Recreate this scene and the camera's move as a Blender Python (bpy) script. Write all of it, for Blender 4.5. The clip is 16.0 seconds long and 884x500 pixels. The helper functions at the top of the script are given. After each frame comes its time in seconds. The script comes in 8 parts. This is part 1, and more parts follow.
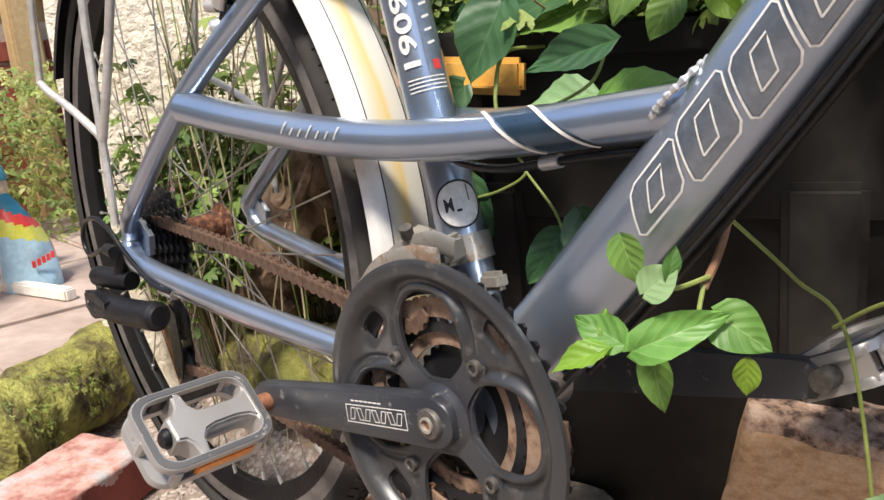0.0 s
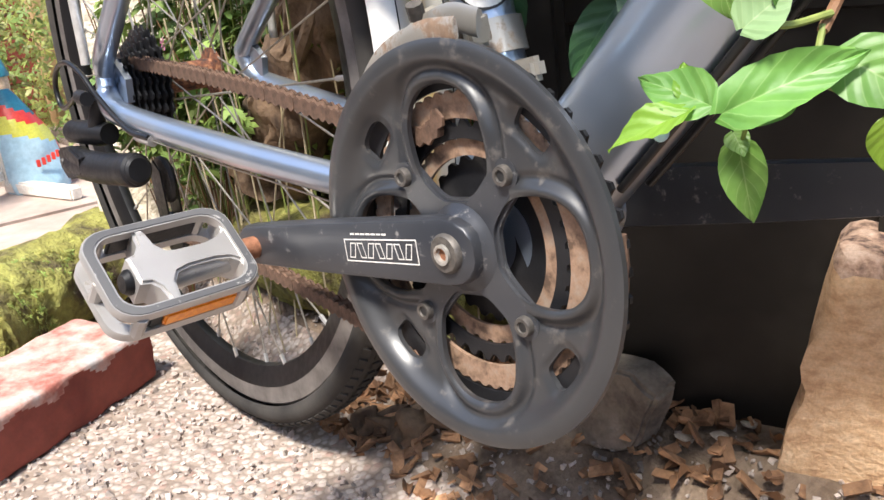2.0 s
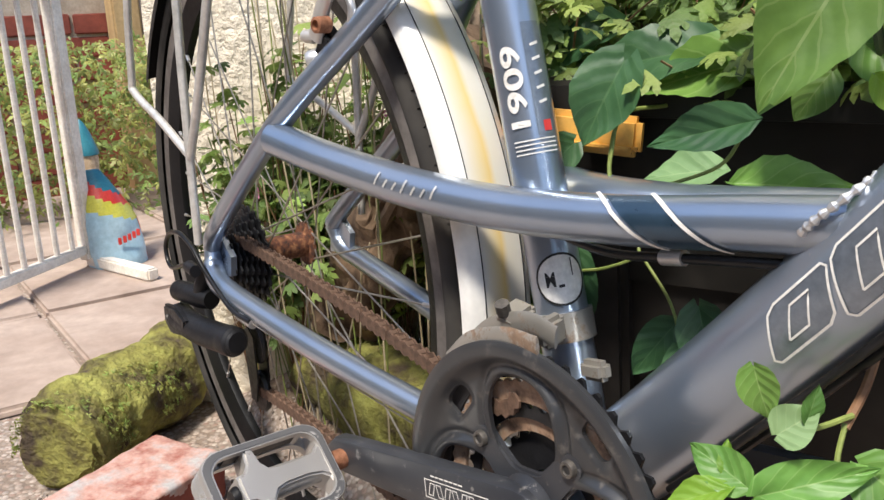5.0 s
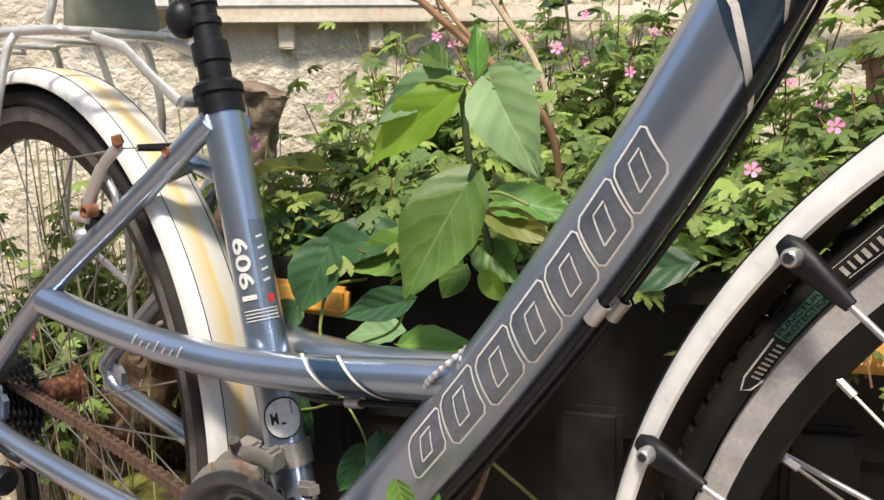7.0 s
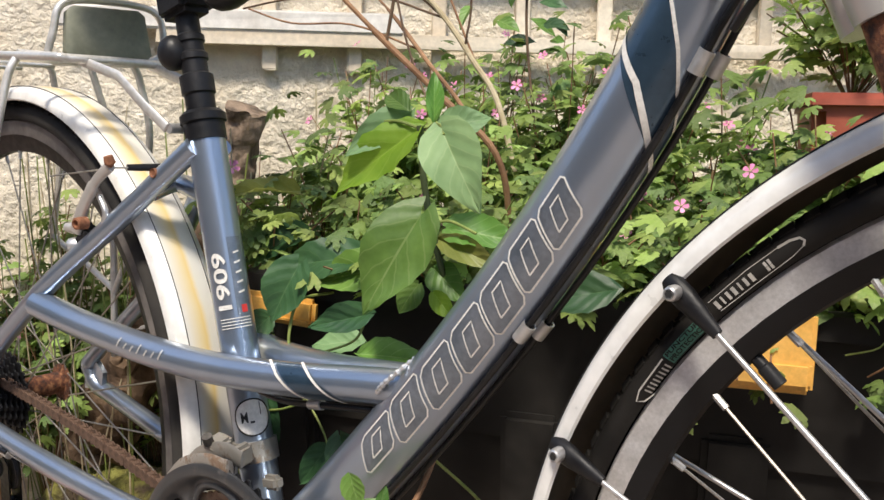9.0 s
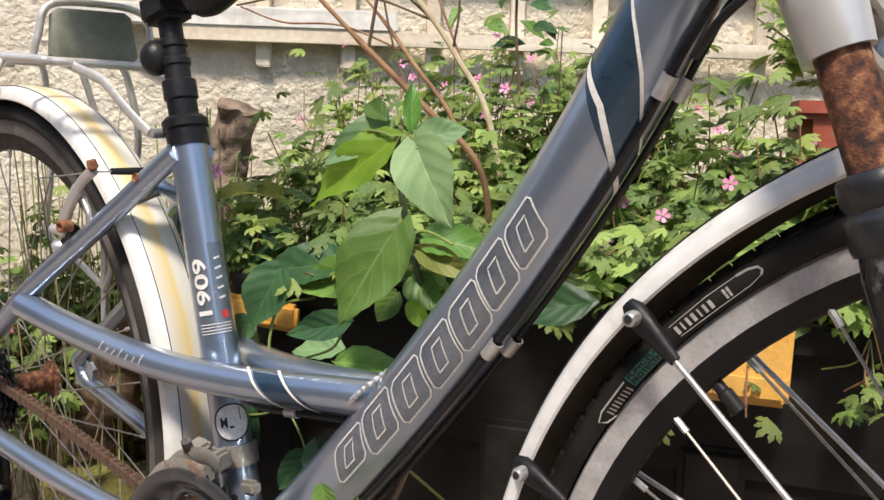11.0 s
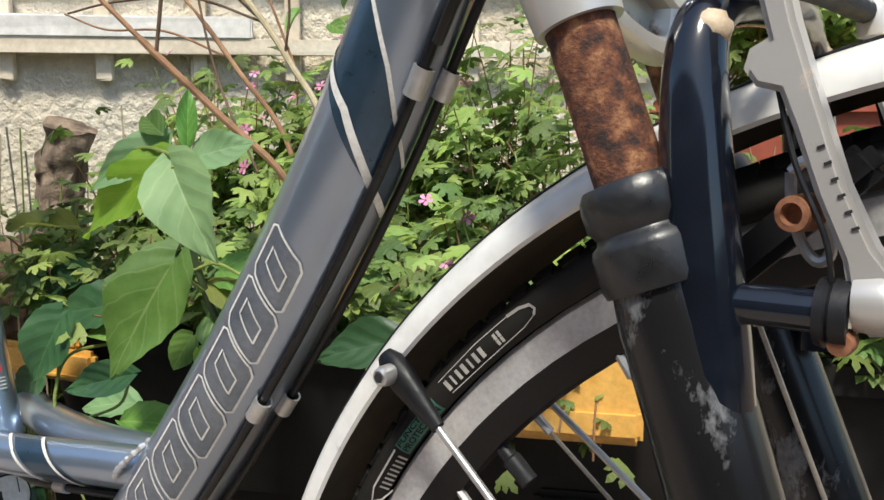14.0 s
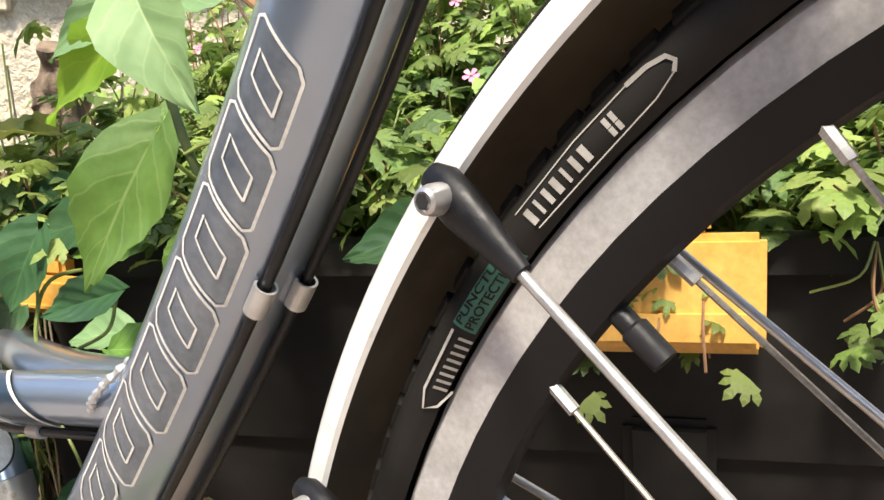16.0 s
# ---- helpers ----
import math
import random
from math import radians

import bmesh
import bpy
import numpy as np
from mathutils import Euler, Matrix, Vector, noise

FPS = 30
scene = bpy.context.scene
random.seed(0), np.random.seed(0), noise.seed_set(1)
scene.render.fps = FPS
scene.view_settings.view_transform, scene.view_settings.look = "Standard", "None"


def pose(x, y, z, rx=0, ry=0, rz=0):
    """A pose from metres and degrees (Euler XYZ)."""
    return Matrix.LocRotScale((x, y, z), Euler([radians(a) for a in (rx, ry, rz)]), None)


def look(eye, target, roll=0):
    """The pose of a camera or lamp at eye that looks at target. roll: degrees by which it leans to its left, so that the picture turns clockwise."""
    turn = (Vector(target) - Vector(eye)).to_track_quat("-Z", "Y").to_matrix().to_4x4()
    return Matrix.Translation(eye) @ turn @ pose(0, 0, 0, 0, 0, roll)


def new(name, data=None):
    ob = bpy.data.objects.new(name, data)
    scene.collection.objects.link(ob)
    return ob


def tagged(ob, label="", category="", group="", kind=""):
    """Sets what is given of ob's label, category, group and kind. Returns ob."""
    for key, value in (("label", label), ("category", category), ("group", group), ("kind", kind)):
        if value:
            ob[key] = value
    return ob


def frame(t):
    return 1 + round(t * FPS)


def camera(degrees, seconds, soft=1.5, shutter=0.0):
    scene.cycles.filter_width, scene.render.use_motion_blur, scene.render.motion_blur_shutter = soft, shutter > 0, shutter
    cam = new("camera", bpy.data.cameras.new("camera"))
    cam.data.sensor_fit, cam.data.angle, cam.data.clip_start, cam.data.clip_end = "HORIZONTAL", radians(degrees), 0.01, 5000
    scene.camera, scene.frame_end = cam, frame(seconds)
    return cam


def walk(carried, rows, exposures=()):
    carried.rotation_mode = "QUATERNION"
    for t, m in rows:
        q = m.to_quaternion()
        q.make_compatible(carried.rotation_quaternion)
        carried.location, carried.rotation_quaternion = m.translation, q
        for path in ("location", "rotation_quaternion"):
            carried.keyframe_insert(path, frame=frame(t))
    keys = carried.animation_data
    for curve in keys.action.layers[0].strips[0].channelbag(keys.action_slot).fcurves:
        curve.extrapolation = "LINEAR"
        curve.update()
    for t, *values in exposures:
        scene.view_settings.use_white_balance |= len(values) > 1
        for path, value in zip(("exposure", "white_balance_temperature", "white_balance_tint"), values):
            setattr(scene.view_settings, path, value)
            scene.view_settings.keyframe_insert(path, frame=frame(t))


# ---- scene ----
cam = camera(54.2, 16.0)
PATH = [
    (0, (0.385, -0.372, 0.514), (-1.106, 0.87, 0.03), -4.7),
    (0.5, (0.376, -0.365, 0.467), (-1.099, 0.899, -0.01), -4.7),
    (1, (0.365, -0.354, 0.438), (-1.108, 0.899, -0.071), -5.5),
    (1.5, (0.353, -0.346, 0.428), (-1.136, 0.862, -0.142), -6.2),
    (2, (0.313, -0.315, 0.417), (-1.191, 0.839, -0.218), -5.6),
    (2.5, (0.255, -0.277, 0.414), (-1.302, 0.781, -0.262), -5.3),
    (3, (0.243, -0.294, 0.438), (-1.355, 0.69, -0.254), -4.6),
    (3.2, (0.249, -0.307, 0.453), (-1.371, 0.652, -0.224), -4.5),
    (5.3, (0.353, -0.348, 0.574), (-1.204, 0.807, 0.083), -1.9),
    (5.5, (0.367, -0.351, 0.581), (-1.158, 0.856, 0.114), -1.5),
    (6, (0.403, -0.361, 0.603), (-1.056, 0.944, 0.193), -1.5),
    (6.5, (0.448, -0.378, 0.618), (-0.948, 1.011, 0.273), -1.1),
    (7, (0.483, -0.394, 0.629), (-0.845, 1.073, 0.331), -0.6),
    (7.5, (0.509, -0.41, 0.639), (-0.825, 1.057, 0.375), 0.2),
    (8, (0.528, -0.427, 0.646), (-0.807, 1.039, 0.385), 0.2),
    (8.5, (0.545, -0.437, 0.651), (-0.744, 1.067, 0.377), 1.2),
    (10.8, (0.541, -0.419, 0.647), (-0.798, 1.032, 0.326), 2.2),
    (11, (0.561, -0.418, 0.67), (-0.745, 1.064, 0.357), 1.8),
    (11.5, (0.581, -0.396, 0.714), (-0.681, 1.136, 0.471), 0.9),
    (12, (0.587, -0.408, 0.702), (-0.671, 1.134, 0.502), 0.6),
    (12.5, (0.597, -0.36, 0.709), (-0.629, 1.211, 0.537), 0.5),
    (13, (0.603, -0.308, 0.713), (-0.655, 1.233, 0.502), 0.3),
    (13.5, (0.6, -0.313, 0.694), (-0.622, 1.247, 0.429), 0.1),
    (14, (0.572, -0.289, 0.669), (-0.624, 1.288, 0.385), 0.0),
    (14.5, (0.536, -0.244, 0.639), (-0.68, 1.315, 0.342), -0.9),
    (15, (0.511, -0.209, 0.623), (-0.721, 1.34, 0.334), -2.2),
    (15.5, (0.5, -0.201, 0.61), (-0.738, 1.338, 0.294), -2.7),
    (16, (0.494, -0.203, 0.597), (-0.772, 1.305, 0.247), -3.3),
]
walk(cam, [(t, look(eye, target, roll)) for t, eye, target, roll in PATH], [(0.0, 0.93, 6700, 11.0), (1.5, 1.33, 6600, 11.0), (2.5, 1.47, 6300, 9.0), (4.0, 1.15, 6500, 9.0), (5.3, 0.76, 6700, 10.0), (6.0, 0.74, 7000, 11.0), (8.0, 0.58, 6800, 10.0), (11.0, 0.60, 6800, 11.0), (12.5, 0.62, 6700, 8.0), (13.5, 0.45, 6500, 5.0), (14.1, 0.62, 6500, 5.0), (14.6, 0.95, 6700, 6.0), (15.0, 1.05, 7000, 8.0), (16.0, 1.25, 7000, 9.0)])

# ---- world, sun, exposure ----
world = bpy.data.worlds.new("world")
scene.world = world
world.use_nodes = True
_wn = world.node_tree
_sky = _wn.nodes.new("ShaderNodeTexSky")
_sky.sky_type = "NISHITA"
_sky.sun_disc = False
_sky.sun_elevation, _sky.sun_rotation = radians(59.6), radians(152)
_sky.dust_density = 1.2
_bg = _wn.nodes["Background"]
_bg.inputs["Strength"].default_value = 0.15
_wn.links.new(_sky.outputs[0], _bg.inputs["Color"])
_sun = new("sun", bpy.data.lights.new("sun", "SUN"))
_sun.data.energy, _sun.data.angle, _sun.data.color = 3.4, radians(9), (1.0, 0.94, 0.85)
_sun.matrix_world = look((0.8, -1.5, 2.9), (0, 0, 0))

# ---- materials ----
MATS = {}


def nodes_of(name):
    m = bpy.data.materials.new(name)
    m.use_nodes = True
    return m, m.node_tree, m.node_tree.nodes["Principled BSDF"]


def ramp_of(nt, src, stops):
    r = nt.nodes.new("ShaderNodeValToRGB")
    e = r.color_ramp.elements
    while len(e) < len(stops):
        e.new(0.5)
    for el, (p, c) in zip(e, stops):
        el.position = p
        el.color = (*c, 1) if len(c) == 3 else c
    nt.links.new(src, r.inputs[0])
    return r.outputs[0]


def noise_of(nt, scale, detail=4.0, rough=0.6, coord="Object", stretch=None):
    tc = nt.nodes.new("ShaderNodeTexCoord")
    n = nt.nodes.new("ShaderNodeTexNoise")
    n.inputs["Scale"].default_value, n.inputs["Detail"].default_value, n.inputs["Roughness"].default_value = scale, detail, rough
    src = tc.outputs[coord]
    if stretch:
        mp = nt.nodes.new("ShaderNodeMapping")
        mp.inputs["Scale"].default_value = stretch
        nt.links.new(src, mp.inputs[0])
        src = mp.outputs[0]
    nt.links.new(src, n.inputs["Vector"])
    return n.outputs["Fac"]


def bump_of(nt, bs, h, strength=0.3, dist=0.002):
    b = nt.nodes.new("ShaderNodeBump")
    b.inputs["Strength"].default_value, b.inputs["Distance"].default_value = strength, dist
    nt.links.new(h, b.inputs["Height"])
    nt.links.new(b.outputs[0], bs.inputs["Normal"])


def mat(name, a, b, scale=8.0, rough=(0.5, 0.7), metal=0.0, bump=0.0, bump_scale=60.0, dist=0.001, c=None, coat=0.0, vary=0.0, lo=0.35, hi=0.65, stretch=None, spec=0.5):
    """Two or three colours mixed by noise, uneven gloss, fine relief."""
    m, nt, bs = nodes_of(name)
    f = noise_of(nt, scale, stretch=stretch)
    stops = [(lo, a), (hi, b)] if c is None else [(lo, a), ((lo + hi) / 2, b), (hi, c)]
    col = ramp_of(nt, f, stops)
    f2 = noise_of(nt, scale * 7.3, 3.0)
    mx = nt.nodes.new("ShaderNodeMix")
    mx.data_type, mx.blend_type = "RGBA", "MULTIPLY"
    mx.inputs["Factor"].default_value = 0.55
    nt.links.new(col, mx.inputs["A"])
    nt.links.new(ramp_of(nt, f2, [(0.3, (0.72, 0.72, 0.72)), (0.7, (1.15, 1.15, 1.15))]), mx.inputs["B"])
    out = mx.outputs["Result"]
    if vary:
        oi = nt.nodes.new("ShaderNodeObjectInfo")
        gi = nt.nodes.new("ShaderNodeNewGeometry")
        ad = nt.nodes.new("ShaderNodeMath")
        ad.operation = "ADD"
        nt.links.new(oi.outputs["Random"], ad.inputs[0])
        nt.links.new(gi.outputs["Random Per Island"], ad.inputs[1])
        fr = nt.nodes.new("ShaderNodeMath")
        fr.operation = "FRACT"
        nt.links.new(ad.outputs[0], fr.inputs[0])
        hs = nt.nodes.new("ShaderNodeMapRange")
        hs.inputs["To Min"].default_value, hs.inputs["To Max"].default_value = 1 - vary, 1 + vary
        nt.links.new(fr.outputs[0], hs.inputs["Value"])
        hv = nt.nodes.new("ShaderNodeHueSaturation")
        nt.links.new(hs.outputs[0], hv.inputs["Value"])
        nt.links.new(out, hv.inputs["Color"])
        out = hv.outputs[0]
    nt.links.new(out, bs.inputs["Base Color"])
    nt.links.new(ramp_of(nt, f2, [(0.25, (rough[0],) * 3), (0.75, (rough[1],) * 3)]), bs.inputs["Roughness"])
    bs.inputs["Metallic"].default_value = metal
    bs.inputs["Specular IOR Level"].default_value = spec
    bs.inputs["Coat Weight"].default_value = coat
    bs.inputs["Coat Roughness"].default_value = 0.12
    if bump:
        bump_of(nt, bs, noise_of(nt, bump_scale, 6.0), bump, dist)
    MATS[name] = m
    return m


def leaf_mat(name, dark, light, vein, trans=0.35, rough=0.45):
    """Leaf with a pale midrib and side veins, lit through from behind."""
    m, nt, bs = nodes_of(name)
    uv = nt.nodes.new("ShaderNodeUVMap")
    sx = nt.nodes.new("ShaderNodeSeparateXYZ")
    nt.links.new(uv.outputs[0], sx.inputs[0])

    def mth(op, a, b=None):
        n = nt.nodes.new("ShaderNodeMath")
        n.operation = op
        for i, q in enumerate((a, b)):
            if q is None:
                continue
            if isinstance(q, float):
                n.inputs[i].default_value = q
            else:
                nt.links.new(q, n.inputs[i])
        return n.outputs[0]
    across = mth("ABSOLUTE", mth("SUBTRACT", sx.outputs[1], 0.5))
    lat = mth("SINE", mth("ADD", mth("MULTIPLY", mth("SUBTRACT", sx.outputs[0], mth("MULTIPLY", across, 0.7)), 31.0), mth("MULTIPLY", noise_of(nt, 45.0, 2.0), 4.0)))
    rib = mth("MAXIMUM", mth("LESS_THAN", across, 0.016), mth("MULTIPLY", mth("GREATER_THAN", lat, 0.955), 0.55))
    f = noise_of(nt, 35.0, 4.0)
    col = ramp_of(nt, f, [(0.3, dark), (0.7, light)])
    mx = nt.nodes.new("ShaderNodeMix")
    mx.data_type = "RGBA"
    nt.links.new(mth("MULTIPLY", rib, 0.42), mx.inputs["Factor"])
    nt.links.new(col, mx.inputs["A"])
    mx.inputs["B"].default_value = (*vein, 1)
    oi = nt.nodes.new("ShaderNodeObjectInfo")
    gi = nt.nodes.new("ShaderNodeNewGeometry")
    fr = mth("FRACT", mth("ADD", oi.outputs["Random"], gi.outputs["Random Per Island"]))
    hs = nt.nodes.new("ShaderNodeMapRange")
    hs.inputs["To Min"].default_value, hs.inputs["To Max"].default_value = 0.6, 1.35
    nt.links.new(fr, hs.inputs["Value"])
    hu = nt.nodes.new("ShaderNodeMapRange")
    hu.inputs["To Min"].default_value, hu.inputs["To Max"].default_value = 0.485, 0.515
    nt.links.new(mth("FRACT", mth("MULTIPLY", fr, 7.31)), hu.inputs["Value"])
    hv = nt.nodes.new("ShaderNodeHueSaturation")
    nt.links.new(hs.outputs[0], hv.inputs["Value"])
    nt.links.new(hu.outputs[0], hv.inputs["Hue"])
    nt.links.new(mx.outputs["Result"], hv.inputs["Color"])
    nt.links.new(hv.outputs[0], bs.inputs["Base Color"])
    bs.inputs["Roughness"].default_value = rough
    bump_of(nt, bs, mth("ADD", lat, noise_of(nt, 160.0, 3.0)), 0.22, 0.0008)
    tr = nt.nodes.new("ShaderNodeBsdfTranslucent")
    nt.links.new(hv.outputs[0], tr.inputs["Color"])
    ms = nt.nodes.new("ShaderNodeMixShader")
    ms.inputs[0].default_value = trans
    nt.links.new(bs.outputs[0], ms.inputs[1])
    nt.links.new(tr.outputs[0], ms.inputs[2])
    nt.links.new(ms.outputs[0], nt.nodes["Material Output"].inputs["Surface"])
    MATS[name] = m
    return m


def worn(name, base, under, metal, rough, amount=0.6, scale=40.0, under_rough=0.85, coat=0.0, base2=None, spec=0.5, stretch=None):
    """A coat that has rubbed or rusted through in patches."""
    m, nt, bs = nodes_of(name)
    f = noise_of(nt, scale, 8.0, 0.7, stretch=stretch)
    k = ramp_of(nt, f, [(amount, (0, 0, 0)), (amount + 0.08, (1, 1, 1))])
    f3 = noise_of(nt, 9.0, 3.0)
    a = ramp_of(nt, f3, [(0.3, base), (0.7, base2 or base)])
    mx = nt.nodes.new("ShaderNodeMix")
    mx.data_type = "RGBA"
    nt.links.new(k, mx.inputs["Factor"])
    nt.links.new(a, mx.inputs["A"])
    nt.links.new(ramp_of(nt, noise_of(nt, scale * 3, 4.0), [(0.35, under), (0.65, tuple(min(1, q * 1.7) for q in under))]), mx.inputs["B"])
    nt.links.new(mx.outputs["Result"], bs.inputs["Base Color"])
    iv = nt.nodes.new("ShaderNodeMapRange")
    iv.inputs["To Min"].default_value, iv.inputs["To Max"].default_value = rough, under_rough
    nt.links.new(k, iv.inputs["Value"])
    nt.links.new(iv.outputs[0], bs.inputs["Roughness"])
    im = nt.nodes.new("ShaderNodeMapRange")
    im.inputs["To Min"].default_value, im.inputs["To Max"].default_value = metal, 0.0
    nt.links.new(k, im.inputs["Value"])
    nt.links.new(im.outputs[0], bs.inputs["Metallic"])
    bs.inputs["Coat Weight"].default_value = coat
    bs.inputs["Coat Roughness"].default_value = 0.16
    bs.inputs["Specular IOR Level"].default_value = spec
    bump_of(nt, bs, f, 0.15, 0.0004)
    MATS[name] = m
    return m


PAINT = worn("blue_silver_paint", (0.262, 0.332, 0.435), (0.40, 0.39, 0.38), 0.78, 0.30, 0.665, 60.0, coat=0.9, base2=(0.365, 0.410, 0.480))
NAVY = mat("dark_blue_paint", (0.030, 0.060, 0.095), (0.045, 0.080, 0.12), 20, (0.25, 0.4), metal=0.5, coat=0.3)
LINE = mat("white_decal", (0.62, 0.60, 0.56), (0.74, 0.72, 0.68), 60, (0.4, 0.6))
LETTER = mat("slate_decal", (0.185, 0.22, 0.265), (0.25, 0.28, 0.325), 30, (0.28, 0.4), metal=0.65)
BLACK = mat("black_plastic", (0.006, 0.006, 0.007), (0.015, 0.015, 0.017), 25, (0.35, 0.6), bump=0.2, bump_scale=300, spec=0.3)
GUARD = worn("scuffed_black_plastic", (0.016, 0.018, 0.022), (0.055, 0.050, 0.046), 0.0, 0.34, 0.57, 75.0, 0.60, base2=(0.040, 0.040, 0.041), spec=0.6)
GRIP = worn("worn_grip_strip", (0.060, 0.060, 0.064), (0.30, 0.285, 0.27), 0.0, 0.55, 0.60, 90.0, base2=(0.10, 0.098, 0.098))
CRANK = worn("dark_grey_alloy", (0.026, 0.028, 0.034), (0.105, 0.10, 0.096), 0.2, 0.36, 0.60, 110.0, 0.6, base2=(0.062, 0.064, 0.070), spec=0.45)
RUBBER = mat("tyre_rubber", (0.008, 0.007, 0.006), (0.018, 0.016, 0.014), 14, (0.6, 0.85), bump=0.25, bump_scale=250, spec=0.25)
DUSTY = mat("dusty_tyre_rubber", (0.018, 0.017, 0.016), (0.055, 0.050, 0.045), 10, (0.75, 0.95), bump=0.25, bump_scale=250, spec=0.25)
ALLOY = mat("brushed_alloy", (0.50, 0.49, 0.48), (0.66, 0.65, 0.64), 18, (0.3, 0.5), metal=0.75, bump=0.1, bump_scale=200)
CAST = worn("cast_alloy", (0.66, 0.64, 0.61), (0.26, 0.20, 0.15), 0.42, 0.30, 0.60, 55.0, base2=(0.45, 0.42, 0.39))
# grime on the gear parts; also the painted shade in the crown's hollow
FDMETAL = worn("grimy_alloy_and_shade", (0.42, 0.40, 0.36), (0.13, 0.085, 0.055), 0.5, 0.34, 0.56, 40.0, base2=(0.27, 0.25, 0.22))
DULLBOLT = mat("dull_bolt", (0.06, 0.055, 0.05), (0.13, 0.115, 0.10), 200, (0.45, 0.65), metal=0.4, bump=0.3)
# kept dark so that the added unseen walls give little fill
BACKWALL = mat("dark_unseen_wall", (0.10, 0.090, 0.083), (0.155, 0.14, 0.128), 9, (0.85, 0.95), bump=0.4)
RIMGREY = mat("rim_alloy", (0.44, 0.425, 0.415), (0.62, 0.605, 0.60), 60, (0.32, 0.55), metal=0.4)
RIMDULL = mat("grimy_rim_alloy", (0.105, 0.093, 0.085), (0.195, 0.176, 0.162), 45, (0.45, 0.7), metal=0.2, bump=0.15, bump_scale=160)
RIMBLACK = mat("black_rim", (0.005, 0.005, 0.0055), (0.010, 0.010, 0.011), 15, (0.35, 0.55), spec=0.25)
RUST = mat("rust", (0.034, 0.018, 0.014), (0.150, 0.052, 0.024), 150, (0.75, 0.95), bump=0.9, bump_scale=900, c=(0.36, 0.175, 0.080), lo=0.36, hi=0.67)
RUSTCHAIN = mat("rusty_chain", (0.07, 0.04, 0.026), (0.17, 0.10, 0.066), 120, (0.7, 0.9), metal=0.2, bump=0.4, bump_scale=300)
RUSTRING = mat("rusty_chainring", (0.11, 0.068, 0.045), (0.30, 0.19, 0.125), 95, (0.6, 0.8), metal=0.25, bump=0.3, c=(0.32, 0.24, 0.18))
FENDER = mat("silver_fender", (0.72, 0.70, 0.66), (0.80, 0.79, 0.76), 7, (0.25, 0.4), metal=0.05, c=(0.76, 0.73, 0.66), coat=0.2)


def across_mat(name, stops, half, rough):
    """Colours across a guard's crown, over y from -half to half, broken by noise."""
    m, nt, bs = nodes_of(name)
    tc = nt.nodes.new("ShaderNodeTexCoord")
    sx = nt.nodes.new("ShaderNodeSeparateXYZ")
    nt.links.new(tc.outputs["Object"], sx.inputs[0])
    mr = nt.nodes.new("ShaderNodeMapRange")
    mr.inputs["From Min"].default_value, mr.inputs["From Max"].default_value = -half, half
    nt.links.new(sx.outputs[1], mr.inputs["Value"])
    ad = nt.nodes.new("ShaderNodeMath")
    ad.operation = "ADD"
    ng = nt.nodes.new("ShaderNodeMath")
    ng.operation = "MULTIPLY_ADD"
    nt.links.new(noise_of(nt, 12.0, 4.0), ng.inputs[0])
    ng.inputs[1].default_value, ng.inputs[2].default_value = 0.30, -0.15
    nt.links.new(mr.outputs[0], ad.inputs[0])
    nt.links.new(ng.outputs[0], ad.inputs[1])
    nt.links.new(ramp_of(nt, ad.outputs[0], stops), bs.inputs["Base Color"])
    bs.inputs["Roughness"].default_value, bs.inputs["Metallic"].default_value, bs.inputs["Coat Weight"].default_value = rough, 0.15, 0.2
    MATS[name] = m
    return m


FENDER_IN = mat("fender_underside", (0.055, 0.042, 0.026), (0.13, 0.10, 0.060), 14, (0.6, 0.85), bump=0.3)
FENDERTOP = across_mat("gold_banded_fender_crown", [(0.05, (0.78, 0.75, 0.68)), (0.32, (0.78, 0.66, 0.42)), (0.5, (0.80, 0.60, 0.26)), (0.66, (0.76, 0.72, 0.62)), (0.95, (0.72, 0.70, 0.65))], 0.0165, 0.26)
SPOKE = mat("dull_steel_spoke", (0.34, 0.31, 0.27), (0.50, 0.46, 0.40), 60, (0.3, 0.5), metal=0.8)
WIRE = mat("silver_rack_tube", (0.60, 0.58, 0.54), (0.74, 0.72, 0.68), 20, (0.3, 0.45), metal=0.5)
OLIVE = mat("olive_grey_plate", (0.17, 0.18, 0.13), (0.24, 0.25, 0.19), 20, (0.5, 0.7))
LEATHER = mat("black_vinyl", (0.005, 0.005, 0.0055), (0.011, 0.011, 0.012), 30, (0.18, 0.36), bump=0.25, bump_scale=500, dist=0.0005, spec=0.4)
CABLE = mat("black_cable", (0.005, 0.005, 0.0055), (0.012, 0.012, 0.013), 40, (0.25, 0.45), spec=0.35)
ORANGE = mat("orange_reflector", (0.66, 0.19, 0.010), (0.85, 0.31, 0.02), 300, (0.3, 0.45), coat=0.15)
BRASSRUST = mat("rusty_bolt", (0.17, 0.065, 0.03), (0.34, 0.15, 0.08), 200, (0.6, 0.85), metal=0.3, bump=0.4)
BOOT = mat("glossy_black_rubber", (0.012, 0.012, 0.013), (0.030, 0.030, 0.031), 30, (0.24, 0.45), bump=0.3, bump_scale=90, spec=0.5)
BAREPATCH = mat("bare_cream_metal", (0.42, 0.30, 0.19), (0.62, 0.49, 0.34), 120, (0.5, 0.7))
SKIRT = mat("blue_black_gloss", (0.004, 0.005, 0.008), (0.008, 0.011, 0.019), 25, (0.06, 0.2), coat=0.6, spec=0.4)
